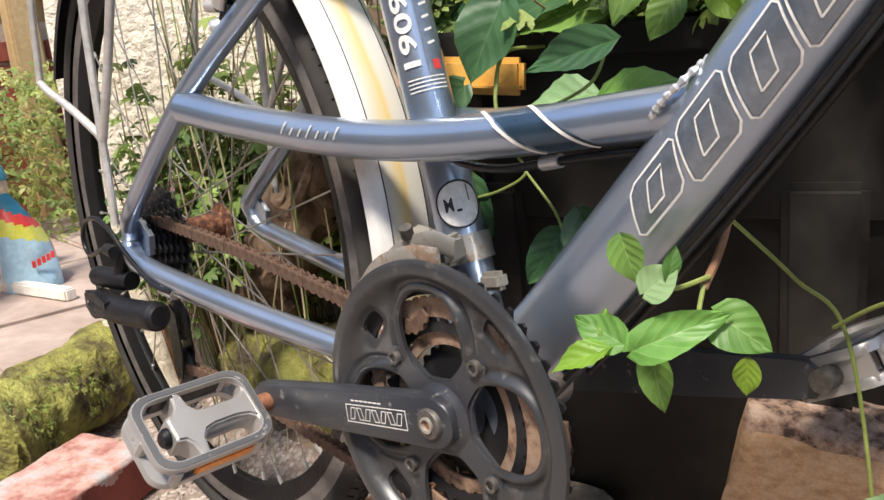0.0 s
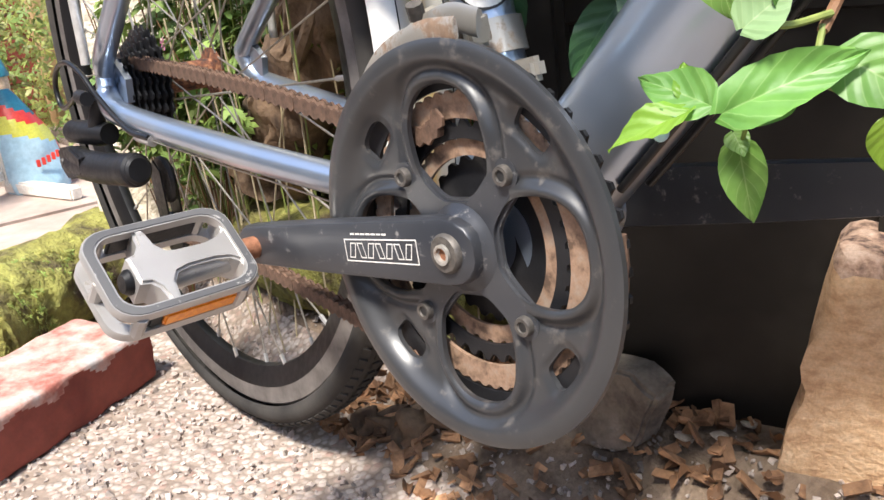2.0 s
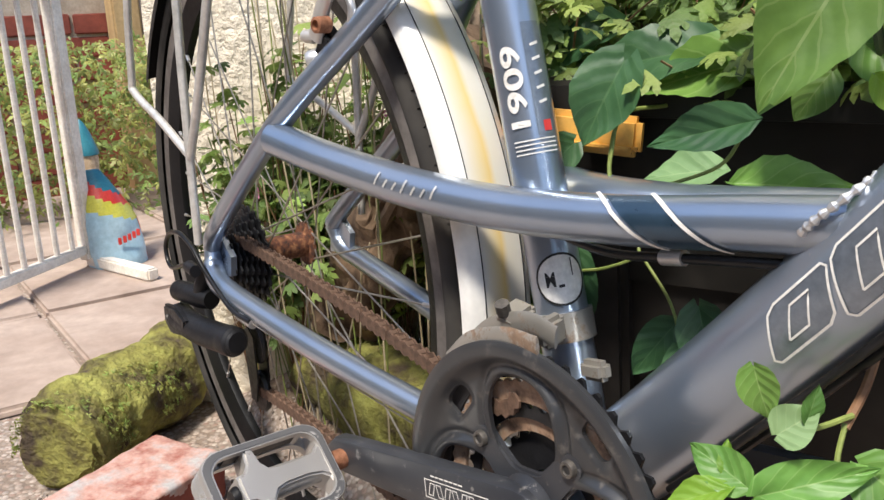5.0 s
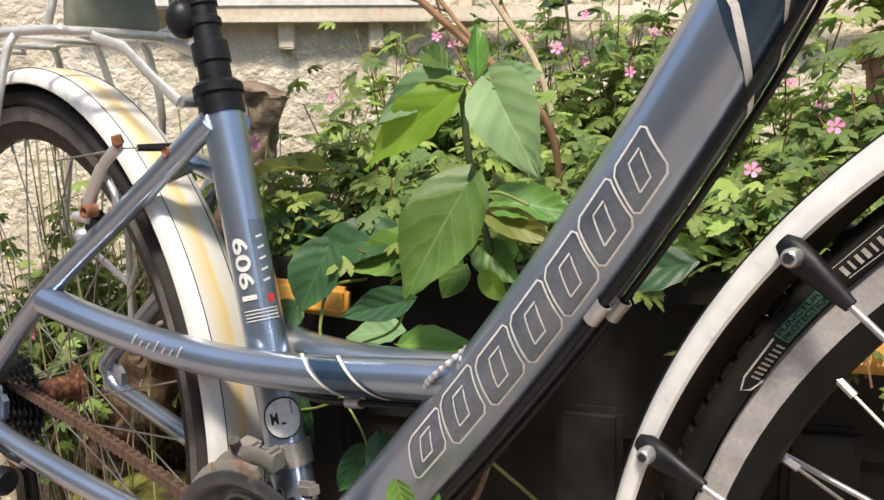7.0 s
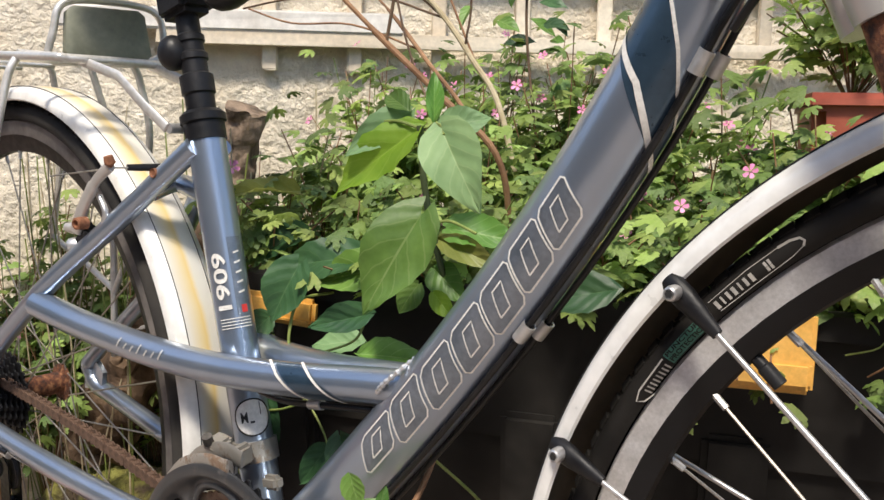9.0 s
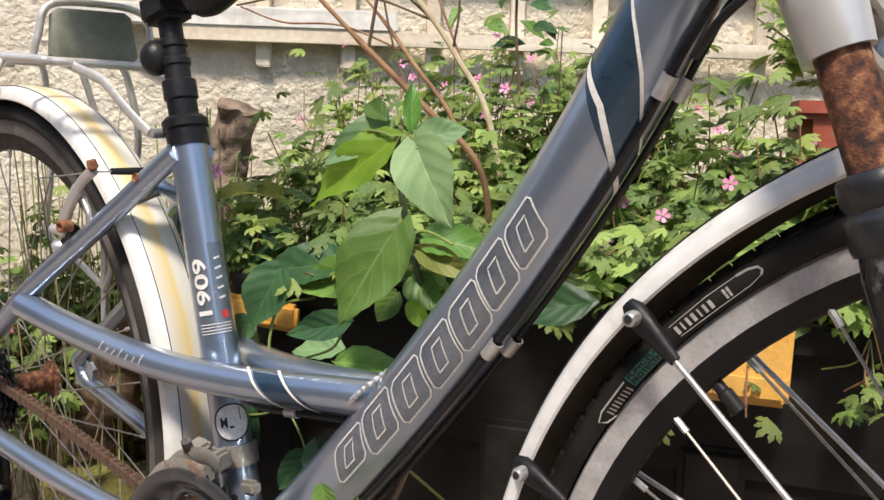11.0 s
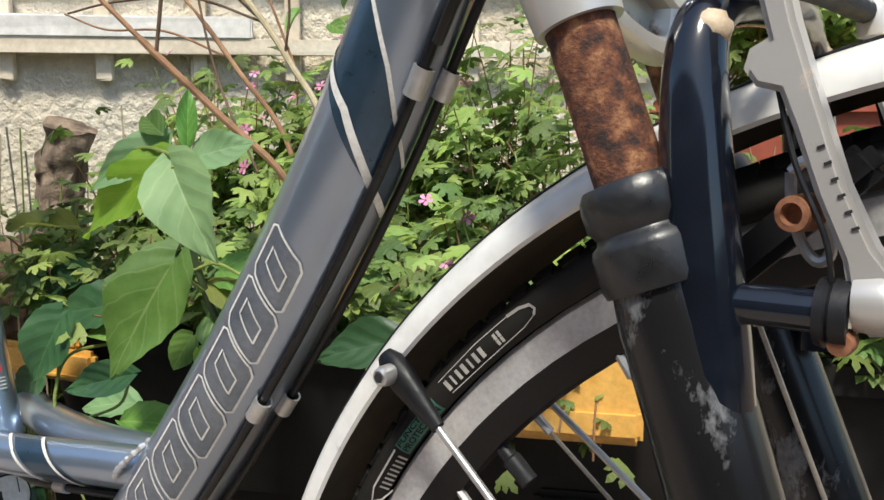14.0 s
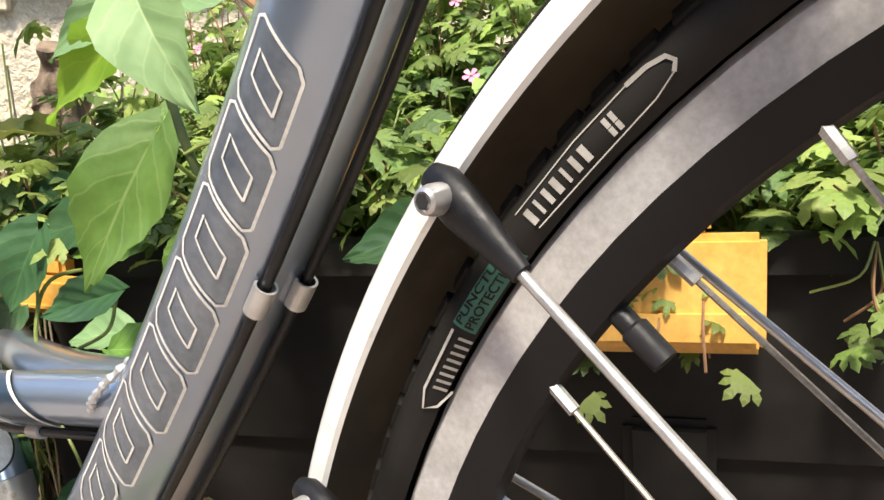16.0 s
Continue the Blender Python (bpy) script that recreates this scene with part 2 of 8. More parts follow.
LOWER = worn("scraped_black_fork", (0.004, 0.004, 0.005), (0.10, 0.10, 0.104), 0.0, 0.24, 0.555, 62.0, 0.6, stretch=(1, 1, 0.5), coat=0.10, base2=(0.014, 0.013, 0.013), spec=0.35)
GREENMARK = mat("green_mark", (0.02, 0.10, 0.075), (0.05, 0.17, 0.125), 80, (0.6, 0.8))
GREYMARK = mat("pale_mark", (0.34, 0.32, 0.29), (0.5, 0.47, 0.43), 80, (0.6, 0.8))
STICKER = mat("white_sticker", (0.70, 0.68, 0.64), (0.80, 0.78, 0.74), 40, (0.4, 0.6))
INK = mat("black_ink", (0.012, 0.012, 0.012), (0.02, 0.02, 0.02), 40, (0.5, 0.6))
REDINK = mat("red_ink", (0.55, 0.03, 0.03), (0.6, 0.05, 0.04), 40, (0.5, 0.6))
TUB = mat("dusty_black_tub", (0.007, 0.0065, 0.006), (0.018, 0.0165, 0.015), 6, (0.45, 0.7), bump=0.2, bump_scale=120, spec=0.2, c=(0.045, 0.040, 0.035), lo=0.3, hi=0.72)
YELLOW = mat("yellow_clip", (0.66, 0.33, 0.06), (0.80, 0.46, 0.12), 25, (0.4, 0.6))
SOIL = mat("dark_soil", (0.11, 0.076, 0.052), (0.28, 0.205, 0.145), 30, (0.9, 1.0), bump=1.0, bump_scale=90, dist=0.006)
BRICK = mat("red_brick", (0.17, 0.036, 0.025), (0.27, 0.068, 0.045), 14, (0.8, 0.95), bump=0.5, bump_scale=120, dist=0.002)
BRICKTOP = mat("mortar_stained_brick", (0.30, 0.10, 0.075), (0.48, 0.29, 0.24), 26, (0.85, 0.98), bump=0.7, bump_scale=80, dist=0.003, c=(0.42, 0.40, 0.39))
BLOCKTOP = mat("lichened_block_end", (0.085, 0.052, 0.045), (0.46, 0.30, 0.215), 75, (0.88, 1.0), bump=0.9, bump_scale=200, dist=0.004, c=(0.62, 0.45, 0.35), lo=0.36, hi=0.62)
BLOCK = mat("buff_block", (0.44, 0.255, 0.135), (0.64, 0.42, 0.245), 70, (0.85, 0.98), bump=0.7, bump_scale=240, dist=0.003, c=(0.72, 0.52, 0.33), stretch=(1, 1, 1.8), lo=0.28, hi=0.72)
FLATSTONE = mat("dirty_grey_stone", (0.085, 0.066, 0.052), (0.20, 0.165, 0.13), 28, (0.85, 0.97), bump=1.0, bump_scale=70, dist=0.005, c=(0.26, 0.22, 0.18))
SLAB = mat("patio_slab", (0.31, 0.23, 0.185), (0.42, 0.33, 0.275), 5, (0.8, 0.95), bump=0.5, bump_scale=90, dist=0.002)

PEDALMETAL = worn("pedal_alloy", (0.44, 0.42, 0.40), (0.15, 0.125, 0.10), 0.45, 0.32, 0.62, 60.0, base2=(0.34, 0.325, 0.31))


def aggregate_mat(name, tones, matrix, scale):
    """Exposed aggregate: rounded pebbles of several tones set in a paler binder."""
    m, nt, bs = nodes_of(name)
    tc = nt.nodes.new("ShaderNodeTexCoord")
    vo = nt.nodes.new("ShaderNodeTexVoronoi")
    vo.inputs["Scale"].default_value = scale
    nt.links.new(tc.outputs["Object"], vo.inputs["Vector"])
    sx = nt.nodes.new("ShaderNodeSeparateColor")
    nt.links.new(vo.outputs["Color"], sx.inputs[0])
    stone = ramp_of(nt, sx.outputs[0], [(i / (len(tones) - 1), c) for i, c in enumerate(tones)])
    edge = ramp_of(nt, vo.outputs["Distance"], [(0.42, (0, 0, 0)), (0.62, (1, 1, 1))])
    mx = nt.nodes.new("ShaderNodeMix")
    mx.data_type = "RGBA"
    nt.links.new(edge, mx.inputs["Factor"])
    nt.links.new(stone, mx.inputs["A"])
    mx.inputs["B"].default_value = (*matrix, 1)
    st = nt.nodes.new("ShaderNodeMix")
    st.data_type, st.blend_type = "RGBA", "MULTIPLY"
    st.inputs["Factor"].default_value = 0.8
    nt.links.new(mx.outputs["Result"], st.inputs["A"])
    nt.links.new(ramp_of(nt, noise_of(nt, 7.0, 6.0), [(0.32, (0.62, 0.56, 0.50)), (0.62, (1, 1, 1))]), st.inputs["B"])
    nt.links.new(st.outputs["Result"], bs.inputs["Base Color"])
    bs.inputs["Roughness"].default_value = 0.88
    inv = nt.nodes.new("ShaderNodeMath")
    inv.operation = "SUBTRACT"
    inv.inputs[0].default_value = 1.0
    nt.links.new(vo.outputs["Distance"], inv.inputs[1])
    bump_of(nt, bs, inv.outputs[0], 0.8, 0.004)
    MATS[name] = m
    return m


GRIT = aggregate_mat("exposed_aggregate", [(0.30, 0.20, 0.165), (0.43, 0.345, 0.295), (0.52, 0.45, 0.40), (0.33, 0.285, 0.255), (0.54, 0.48, 0.425)], (0.27, 0.215, 0.175), 130.0)
BARKCHIP = mat("bark_chip", (0.14, 0.07, 0.035), (0.38, 0.21, 0.11), 60, (0.85, 1.0), bump=0.6, bump_scale=200, vary=0.45)
PEBBLE = mat("loose_grit", (0.27, 0.215, 0.185), (0.46, 0.395, 0.345), 60, (0.8, 0.95), vary=0.45)
BARK = mat("weathered_bark", (0.050, 0.030, 0.019), (0.23, 0.150, 0.090), 30, (0.85, 1.0), bump=1.0, bump_scale=40, dist=0.006, stretch=(1, 1, 0.15))
GREYWOOD = mat("grey_driftwood", (0.085, 0.060, 0.042), (0.28, 0.205, 0.145), 45, (0.85, 1.0), bump=1.0, bump_scale=60, dist=0.006, stretch=(1, 1, 0.10), lo=0.36, hi=0.62)
MOSSY = mat("mossy_log", (0.075, 0.052, 0.030), (0.24, 0.225, 0.055), 17, (0.9, 1.0), bump=1.0, bump_scale=85, dist=0.014, c=(0.36, 0.355, 0.09), lo=0.38, hi=0.64)
WALLM = mat("cream_pebbledash", (0.72, 0.62, 0.47), (0.86, 0.78, 0.64), 6, (0.85, 0.98), bump=1.0, bump_scale=75, dist=0.012)
LATH = mat("weathered_lath", (0.60, 0.50, 0.37), (0.80, 0.71, 0.57), 15, (0.8, 0.95), bump=0.4, bump_scale=80, stretch=(0.2, 0.2, 1))
WHITEBOARD = mat("peeling_white_board", (0.66, 0.62, 0.56), (0.80, 0.77, 0.72), 12, (0.7, 0.9), bump=0.3)
TWIG = mat("brown_twig", (0.16, 0.075, 0.035), (0.34, 0.19, 0.10), 30, (0.7, 0.9), bump=0.4)
TWIGDARK = mat("dark_twig", (0.07, 0.04, 0.022), (0.16, 0.10, 0.06), 30, (0.8, 0.9))
STEM = mat("green_stem", (0.14, 0.19, 0.04), (0.26, 0.30, 0.08), 30, (0.5, 0.7))
STEMDARK = mat("dark_stem", (0.03, 0.05, 0.02), (0.07, 0.09, 0.03), 30, (0.5, 0.7))
STRAW = mat("dry_stem", (0.36, 0.29, 0.17), (0.52, 0.44, 0.30), 30, (0.7, 0.9))
BUTTERBLUE = mat("butterfly_blue", (0.03, 0.28, 0.62), (0.10, 0.45, 0.75), 90, (0.35, 0.5))
PETAL = mat("pink_petal", (0.62, 0.16, 0.34), (0.76, 0.30, 0.48), 60, (0.5, 0.7), vary=0.25)
DEADLEAF = mat("dead_leaf", (0.10, 0.048, 0.022), (0.26, 0.13, 0.06), 30, (0.7, 0.9), vary=0.45)
SHELL = mat("broken_shell", (0.36, 0.30, 0.23), (0.5, 0.44, 0.36), 60, (0.6, 0.8))
POTRED = mat("terracotta_plastic", (0.28, 0.055, 0.03), (0.40, 0.10, 0.06), 10, (0.5, 0.7))
WHITEMETAL = mat("white_painted_metal", (0.66, 0.60, 0.52), (0.80, 0.76, 0.69), 20, (0.5, 0.7))
FENCE = mat("fence_board", (0.34, 0.22, 0.10), (0.48, 0.34, 0.17), 12, (0.8, 0.95), bump=0.4, stretch=(1, 1, 0.2))
MORTAR = mat("brick_mortar", (0.34, 0.28, 0.22), (0.46, 0.39, 0.32), 20, (0.9, 1.0), bump=0.4)
BAGBLUE = mat("pale_blue_plastic", (0.30, 0.47, 0.56), (0.40, 0.56, 0.64), 12, (0.3, 0.5))
BAGRED = mat("red_print", (0.60, 0.03, 0.02), (0.68, 0.06, 0.04), 30, (0.3, 0.5))
BAGYELLOW = mat("lime_yellow_print", (0.55, 0.52, 0.05), (0.62, 0.60, 0.10), 30, (0.3, 0.5))
BAGTEAL = mat("teal_print", (0.015, 0.14, 0.20), (0.03, 0.20, 0.26), 30, (0.3, 0.5))
LEAF = leaf_mat("fresh_leaf", (0.085, 0.195, 0.034), (0.165, 0.32, 0.068), (0.34, 0.46, 0.18), 0.38)
LEAFDARK = leaf_mat("deep_green_leaf", (0.025, 0.075, 0.028), (0.05, 0.125, 0.045), (0.10, 0.19, 0.08), 0.2)
LEAFPALE = leaf_mat("pale_leaf_back", (0.16, 0.28, 0.12), (0.23, 0.37, 0.165), (0.34, 0.46, 0.24), 0.35, 0.6)
LEAFLIME = leaf_mat("lime_leaf", (0.20, 0.38, 0.03), (0.30, 0.50, 0.06), (0.40, 0.58, 0.12), 0.55)
LEAFYELLOW = leaf_mat("yellow_green_leaf", (0.24, 0.27, 0.06), (0.36, 0.38, 0.10), (0.42, 0.44, 0.18), 0.35)
HERB = leaf_mat("herb_leaf", (0.15, 0.225, 0.05), (0.26, 0.36, 0.095), (0.26, 0.34, 0.11), 0.4, 0.55)
# darker copy of the herb leaf: shade put into its colour, dealt out at random
HERBDARK = leaf_mat("shaded_herb_leaf", (0.085, 0.145, 0.038), (0.15, 0.235, 0.062), (0.15, 0.2, 0.07), 0.3, 0.6)
HERBLIME = leaf_mat("bright_herb_leaf", (0.30, 0.43, 0.09), (0.44, 0.56, 0.18), (0.38, 0.49, 0.16), 0.5, 0.55)

# ---- mesh tools ----
class Geo:
    """Vertices and faces of one part, in world metres; material slots by number."""
    def __init__(self):
        self.v, self.f, self.k, self.uv = [], [], [], []

    def add(self, v, f, k=0, uv=None):
        o = len(self.v)
        self.v += [tuple(p) for p in v]
        self.f += [tuple(i + o for i in q) for q in f]
        self.k += [k] * len(f)
        self.uv += list(uv) if uv else [(0.5, 0.25)] * len(v)
        return self

    def tube(self, pts, r, seg=14, k=0, cap=True, closed=False, flat=None):
        """A swept tube through pts; r is one radius or one for each point; flat squeezes the second axis."""
        P = [Vector(p) for p in pts]
        n = len(P)
        R = [r] * n if isinstance(r, (int, float)) else list(r)
        T = []
        for i in range(n):
            a, b = (P[i - 1], P[(i + 1) % n]) if closed else (P[max(i - 1, 0)], P[min(i + 1, n - 1)])
            T.append((b - a).normalized())
        ref = Vector((0, 0, 1)) if abs(T[0].z) < 0.9 else Vector((0, 1, 0))
        N = (ref - T[0] * ref.dot(T[0])).normalized()
        v, f = [], []
        for i in range(n):
            N = (N - T[i] * N.dot(T[i])).normalized()
            B = T[i].cross(N)
            for j in range(seg):
                a = 2 * math.pi * j / seg
                v.append(P[i] + (N * math.cos(a) + B * math.sin(a) * (flat or 1.0)) * R[i])
        for i in range(n if closed else n - 1):
            i2 = (i + 1) % n
            for j in range(seg):
                j2 = (j + 1) % seg
                f.append((i * seg + j, i * seg + j2, i2 * seg + j2, i2 * seg + j))
        if cap and not closed:
            f.append(tuple(range(seg - 1, -1, -1)))
            f.append(tuple((n - 1) * seg + j for j in range(seg)))
        return self.add(v, f, k)

    def lathe(self, prof, m, seg=32, k=0, a0=0.0, a1=2 * math.pi):
        """Turns profile points (radius, height) about the z axis of pose m."""
        full = abs(a1 - a0 - 2 * math.pi) < 1e-6
        n = seg if full else seg + 1
        v, f = [], []
        for i in range(n):
            a = a0 + (a1 - a0) * i / seg
            for r, h in prof:
                v.append(m @ Vector((r * math.cos(a), r * math.sin(a), h)))
        p = len(prof)
        for i in range(seg):
            i2 = (i + 1) % n
            for j in range(p - 1):
                f.append((i * p + j, i2 * p + j, i2 * p + j + 1, i * p + j + 1))
        return self.add(v, f, k)

    def box(self, m, sx, sy, sz, bev=0.003, k=0, jig=0.0, seed=1, top=1.0):
        """A box with bevelled edges, centred on pose m; jig makes it uneven; top scales its upper face."""
        bm = bmesh.new()
        bmesh.ops.create_cube(bm, size=1.0)
        for q in bm.verts:
            t = top if q.co.z > 0 else 1.0
            q.co = Vector((q.co.x * sx * t, q.co.y * sy * t, q.co.z * sz))
        if bev:
            bmesh.ops.bevel(bm, geom=list(bm.edges), offset=bev, segments=2, affect="EDGES", clamp_overlap=True)
        rnd = random.Random(seed)
        v = [m @ (q.co + Vector([rnd.uniform(-jig, jig) for _ in range(3)])) for q in bm.verts]
        bm.verts.index_update()
        f = [tuple(q.index for q in fc.verts) for fc in bm.faces]
        bm.free()
        return self.add(v, f, k)

    def prism(self, outline, m, h, k=0, bev=0.0):
        """A flat outline (x, y) raised by h along the z axis of pose m; bev narrows its top edge."""
        n = len(outline)
        c = (sum(p[0] for p in outline) / n, sum(p[1] for p in outline) / n)
        lay = [(0, 1.0), (h - bev, 1.0)] + ([(h, 1.0 - bev / 0.02)] if bev else [])
        v = [m @ Vector((c[0] + (x - c[0]) * s, c[1] + (y - c[1]) * s, z)) for z, s in lay for x, y in outline]
        f = [tuple(range(n - 1, -1, -1)), tuple((len(lay) - 1) * n + i for i in range(n))]
        for a in range(len(lay) - 1):
            f += [(a * n + i, a * n + (i + 1) % n, (a + 1) * n + (i + 1) % n, (a + 1) * n + i) for i in range(n)]
        return self.add(v, f, k)

    def blob(self, m, sx, sy, sz, rough=0.15, freq=2.0, k=0, sub=3, seed=0.0):
        """A stone-like lump."""
        bm = bmesh.new()
        bmesh.ops.create_icosphere(bm, subdivisions=sub, radius=1.0)
        for q in bm.verts:
            d = 1 + rough * noise.noise(q.co * freq + Vector((seed, seed * 0.7, 0)))
            q.co = Vector((q.co.x * sx, q.co.y * sy, q.co.z * sz)) * d
        v = [m @ q.co for q in bm.verts]
        bm.verts.index_update()
        f = [tuple(q.index for q in fc.verts) for fc in bm.faces]
        bm.free()
        return self.add(v, f, k)

    def mesh(self, name, mats, smooth=True):
        me = bpy.data.meshes.new(name)
        me.from_pydata(self.v, [], self.f)
        for m in mats if isinstance(mats, (list, tuple)) else [mats]:
            me.materials.append(m)
        me.polygons.foreach_set("material_index", self.k)
        me.polygons.foreach_set("use_smooth", [smooth] * len(self.f))
        lay = me.uv_layers.new(name="uv")
        idx = np.zeros(len(me.loops), int)
        me.loops.foreach_get("vertex_index", idx)
        lay.data.foreach_set("uv", np.array(self.uv, float)[idx].ravel())
        me.validate()
        me.update()
        if smooth:
            me.set_sharp_from_angle(angle=radians(38))
        return me


def thing(name, base, label, category, group="", kind=""):
    ob = new(name)
    ob.location = base
    ob.empty_display_size = 0.05
    return tagged(ob, label, category, group, kind)


def part(name, geo, material, parent, label="", smooth=True, m=None):
    """One mesh object under a thing, or under a part of it. Its vertices are in world metres."""
    me = geo if isinstance(geo, bpy.types.Mesh) else geo.mesh(name, material, smooth)
    ob = new(name, me)
    ob.parent = parent
    off = Vector((0, 0, 0))
    q = parent
    while q is not None:
        off += q.location
        q = q.parent
    ob.matrix_basis = Matrix.Translation(-off) @ (m or Matrix())
    if label:
        ob["label"] = label
    return ob


def solid(name, geo, material, label, category, group="", kind="", smooth=True):
    """A thing of one mesh, with its origin at its base."""
    vs = np.array(geo.v, float)
    base = Vector(((vs[:, 0].min() + vs[:, 0].max()) / 2, (vs[:, 1].min() + vs[:, 1].max()) / 2, vs[:, 2].min()))
    geo.v = [tuple(Vector(p) - base) for p in geo.v]
    ob = new(name, geo.mesh(name, material, smooth))
    ob.location = base
    return tagged(ob, label, category, group, kind)


def axis_pose(o, z, x=None):
    """A pose at o whose z axis points along z (and x axis near x)."""
    z = Vector(z).normalized()
    x = Vector(x or ((1, 0, 0) if abs(z.x) < 0.9 else (0, 1, 0)))
    x = (x - z * x.dot(z)).normalized()
    m = Matrix((x, z.cross(x), z)).transposed().to_4x4()
    m.translation = o
    return m


def unit_rod(name, material, r, seg=6):
    return Geo().tube([(0, 0, 0), (0, 0, 1)], r, seg).mesh(name, material)


def rod_pose(a, b):
    a, b = Vector(a), Vector(b)
    return axis_pose(a, b - a) @ Matrix.Diagonal((1, 1, (b - a).length, 1))


def smooth_path(pts, n=8):
    """A rounded path through the points (Catmull-Rom)."""
    P = [Vector(p) for p in pts]
    Q = [P[0] * 2 - P[1]] + P + [P[-1] * 2 - P[-2]]
    out = []
    for i in range(1, len(Q) - 2):
        for j in range(n):
            t = j / n
            a, b, c, d = Q[i - 1:i + 3]
            out.append(0.5 * ((2 * b) + (c - a) * t + (2 * a - 5 * b + 4 * c - d) * t * t + (3 * b - a - 3 * c + d) * t ** 3))
    return out + [P[-1]]


def leaf_geo(g, m, length, width, heart=0.5, fold=0.25, droop=0.3, wave=0.06, k=0, n=9, w=3, seed=0):
    """One leaf: base at the origin of m, tip along x, its face along z; heart: how far the lobes reach back."""
    rnd = random.Random(seed)
    ph = rnd.uniform(0, 6)
    v, f, uv = [], [], []
    for i in range(n + 1):
        t = i / n
        x = -0.16 * heart * (1 - t) ** 3 + t
        half = (math.sin(math.pi * min(1, t ** (0.62 if heart > 0.3 else 0.85)))) ** 0.8 * 0.5 * (1 - 0.18 * t)
        if i == 0:
            half = 0.10 * heart
        if i == n:
            half = 0.004
        for j in range(-w, w + 1):
            s = j / w
            y = s * half
            back = -0.20 * heart * abs(s) ** 1.5 * max(0, 1 - 3.2 * t)
            z = fold * abs(y) - droop * x * x + wave * math.sin(7 * x + ph + 2 * s) * abs(s) + 0.02 * math.sin(38 * (x - 0.35 * abs(s))) * abs(s)
            v.append(m @ Vector(((x + back) * length, y * width * 1.0, z * length)))
            uv.append((t, 0.5 + 0.5 * s))
    c = 2 * w + 1
    for i in range(n):
        for j in range(c - 1):
            f.append((i * c + j, (i + 1) * c + j, (i + 1) * c + j + 1, i * c + j + 1))
    return g.add(v, f, k, uv)


def lobed_geo(g, m, size, k=0, seed=0, lobes=5):
    """A small deeply cut herb leaf: lobes spread like fingers, each with side teeth."""
    rnd = random.Random(seed)
    v, f, uv = [m @ Vector((0, 0, 0))], [], [(0, 0.5)]
    for i in range(lobes):
        a = (i - (lobes - 1) / 2) * (2.3 / (lobes - 1)) + rnd.uniform(-0.08, 0.08)
        L = size * (1.0 - 0.22 * abs(i - (lobes - 1) / 2) / ((lobes - 1) / 2)) * rnd.uniform(0.85, 1.1)
        d, e = Vector((math.cos(a), math.sin(a), 0)), Vector((-math.sin(a), math.cos(a), 0))
        o = len(v)
        tip = -0.28 * L
        for q, h, z in ((0.30, 0.10, -0.01), (0.52, 0.23, -0.06), (0.60, 0.13, -0.08), (0.80, 0.17, -0.16)):
            v += [m @ (d * L * q + e * L * h + Vector((0, 0, z * L + 0.03 * L))), m @ (d * L * q - e * L * h + Vector((0, 0, z * L + 0.03 * L)))]
            uv += [(q, 0.5 + h), (q, 0.5 - h)]
        v.append(m @ (d * L + Vector((0, 0, tip))))
        uv.append((1, 0.5))
        f += [(0, o + 1, o)]
        for q in range(3):
            b = o + 2 * q
            f.append((b, b + 1, b + 3, b + 2))
        f.append((o + 6, o + 7, o + 8))
    return g.add(v, f, k, uv)


def face_pose(o, n, tip):
    """A pose at o with its face towards n and its x axis towards tip."""
    return axis_pose(o, n, tip)

# ---- the ground, the house wall and the far end of the yard ----
rng = random.Random(7)


def ground_height(x, y):
    """Level paving that rises into a low bed of soil behind the bicycle."""
    if x > -1.0 and y > 0.02:
        t = min(1, (y - 0.02) / 0.14) * min(1, (x + 1.0) / 0.25)
        return 0.075 * t * t * (3 - 2 * t) + 0.010 * noise.noise(Vector((x * 9, y * 9, 0))) * t
    return 0.0


xs = sorted(set([-60, -30, -12, -6, -4, -3] + [round(-2.4 + 0.05 * i, 3) for i in range(73)] + [2, 4, 8, 20, 60]))
ys = sorted(set([-60, -30, -12, -6, -3, -2] + [round(-1.4 + 0.05 * i, 3) for i in range(57)] + [2, 4, 8, 20, 60]))
g = Geo()
gv = [(x, y, ground_height(x, y) + 0.003 * noise.noise(Vector((x * 14, y * 14, 3)))) for x in xs for y in ys]
ny = len(ys)
gf, gk = [], []
g.add(gv, [(i * ny + j, (i + 1) * ny + j, (i + 1) * ny + j + 1, i * ny + j + 1) for i in range(len(xs) - 1) for j in range(ny - 1)])
g.k = [1 if (xs[i] >= -1.0 and ys[j] >= 0.10) or (xs[i] >= -0.31 and ys[j] >= 0.05) else 0 for i in range(len(xs) - 1) for j in range(ny - 1)]
ground = new("ground", g.mesh("ground", [GRIT, SOIL]))
tagged(ground, "gritty pale paving running into a bed of dark soil", "ground", kind="structure")

grit = Geo()
for i in range(4400):
    x, y = rng.uniform(-0.75, 0.25), rng.uniform(-0.35, 0.17)
    s = rng.uniform(0.0010, 0.0036) * (0.8 if y > 0.08 else 1)
    grit.box(Matrix.Translation((x, y, ground_height(x, y) + s * 0.3)) @ Euler((rng.uniform(0, 3), rng.uniform(0, 3), rng.uniform(0, 3))).to_matrix().to_4x4(), s * 2, s * 1.4, s, 0, jig=s * 0.25, seed=i)
tagged(new("loose_grit", grit.mesh("loose_grit", PEBBLE, False)), "loose pale grit strewn over the paving", "grit", kind="stuff")

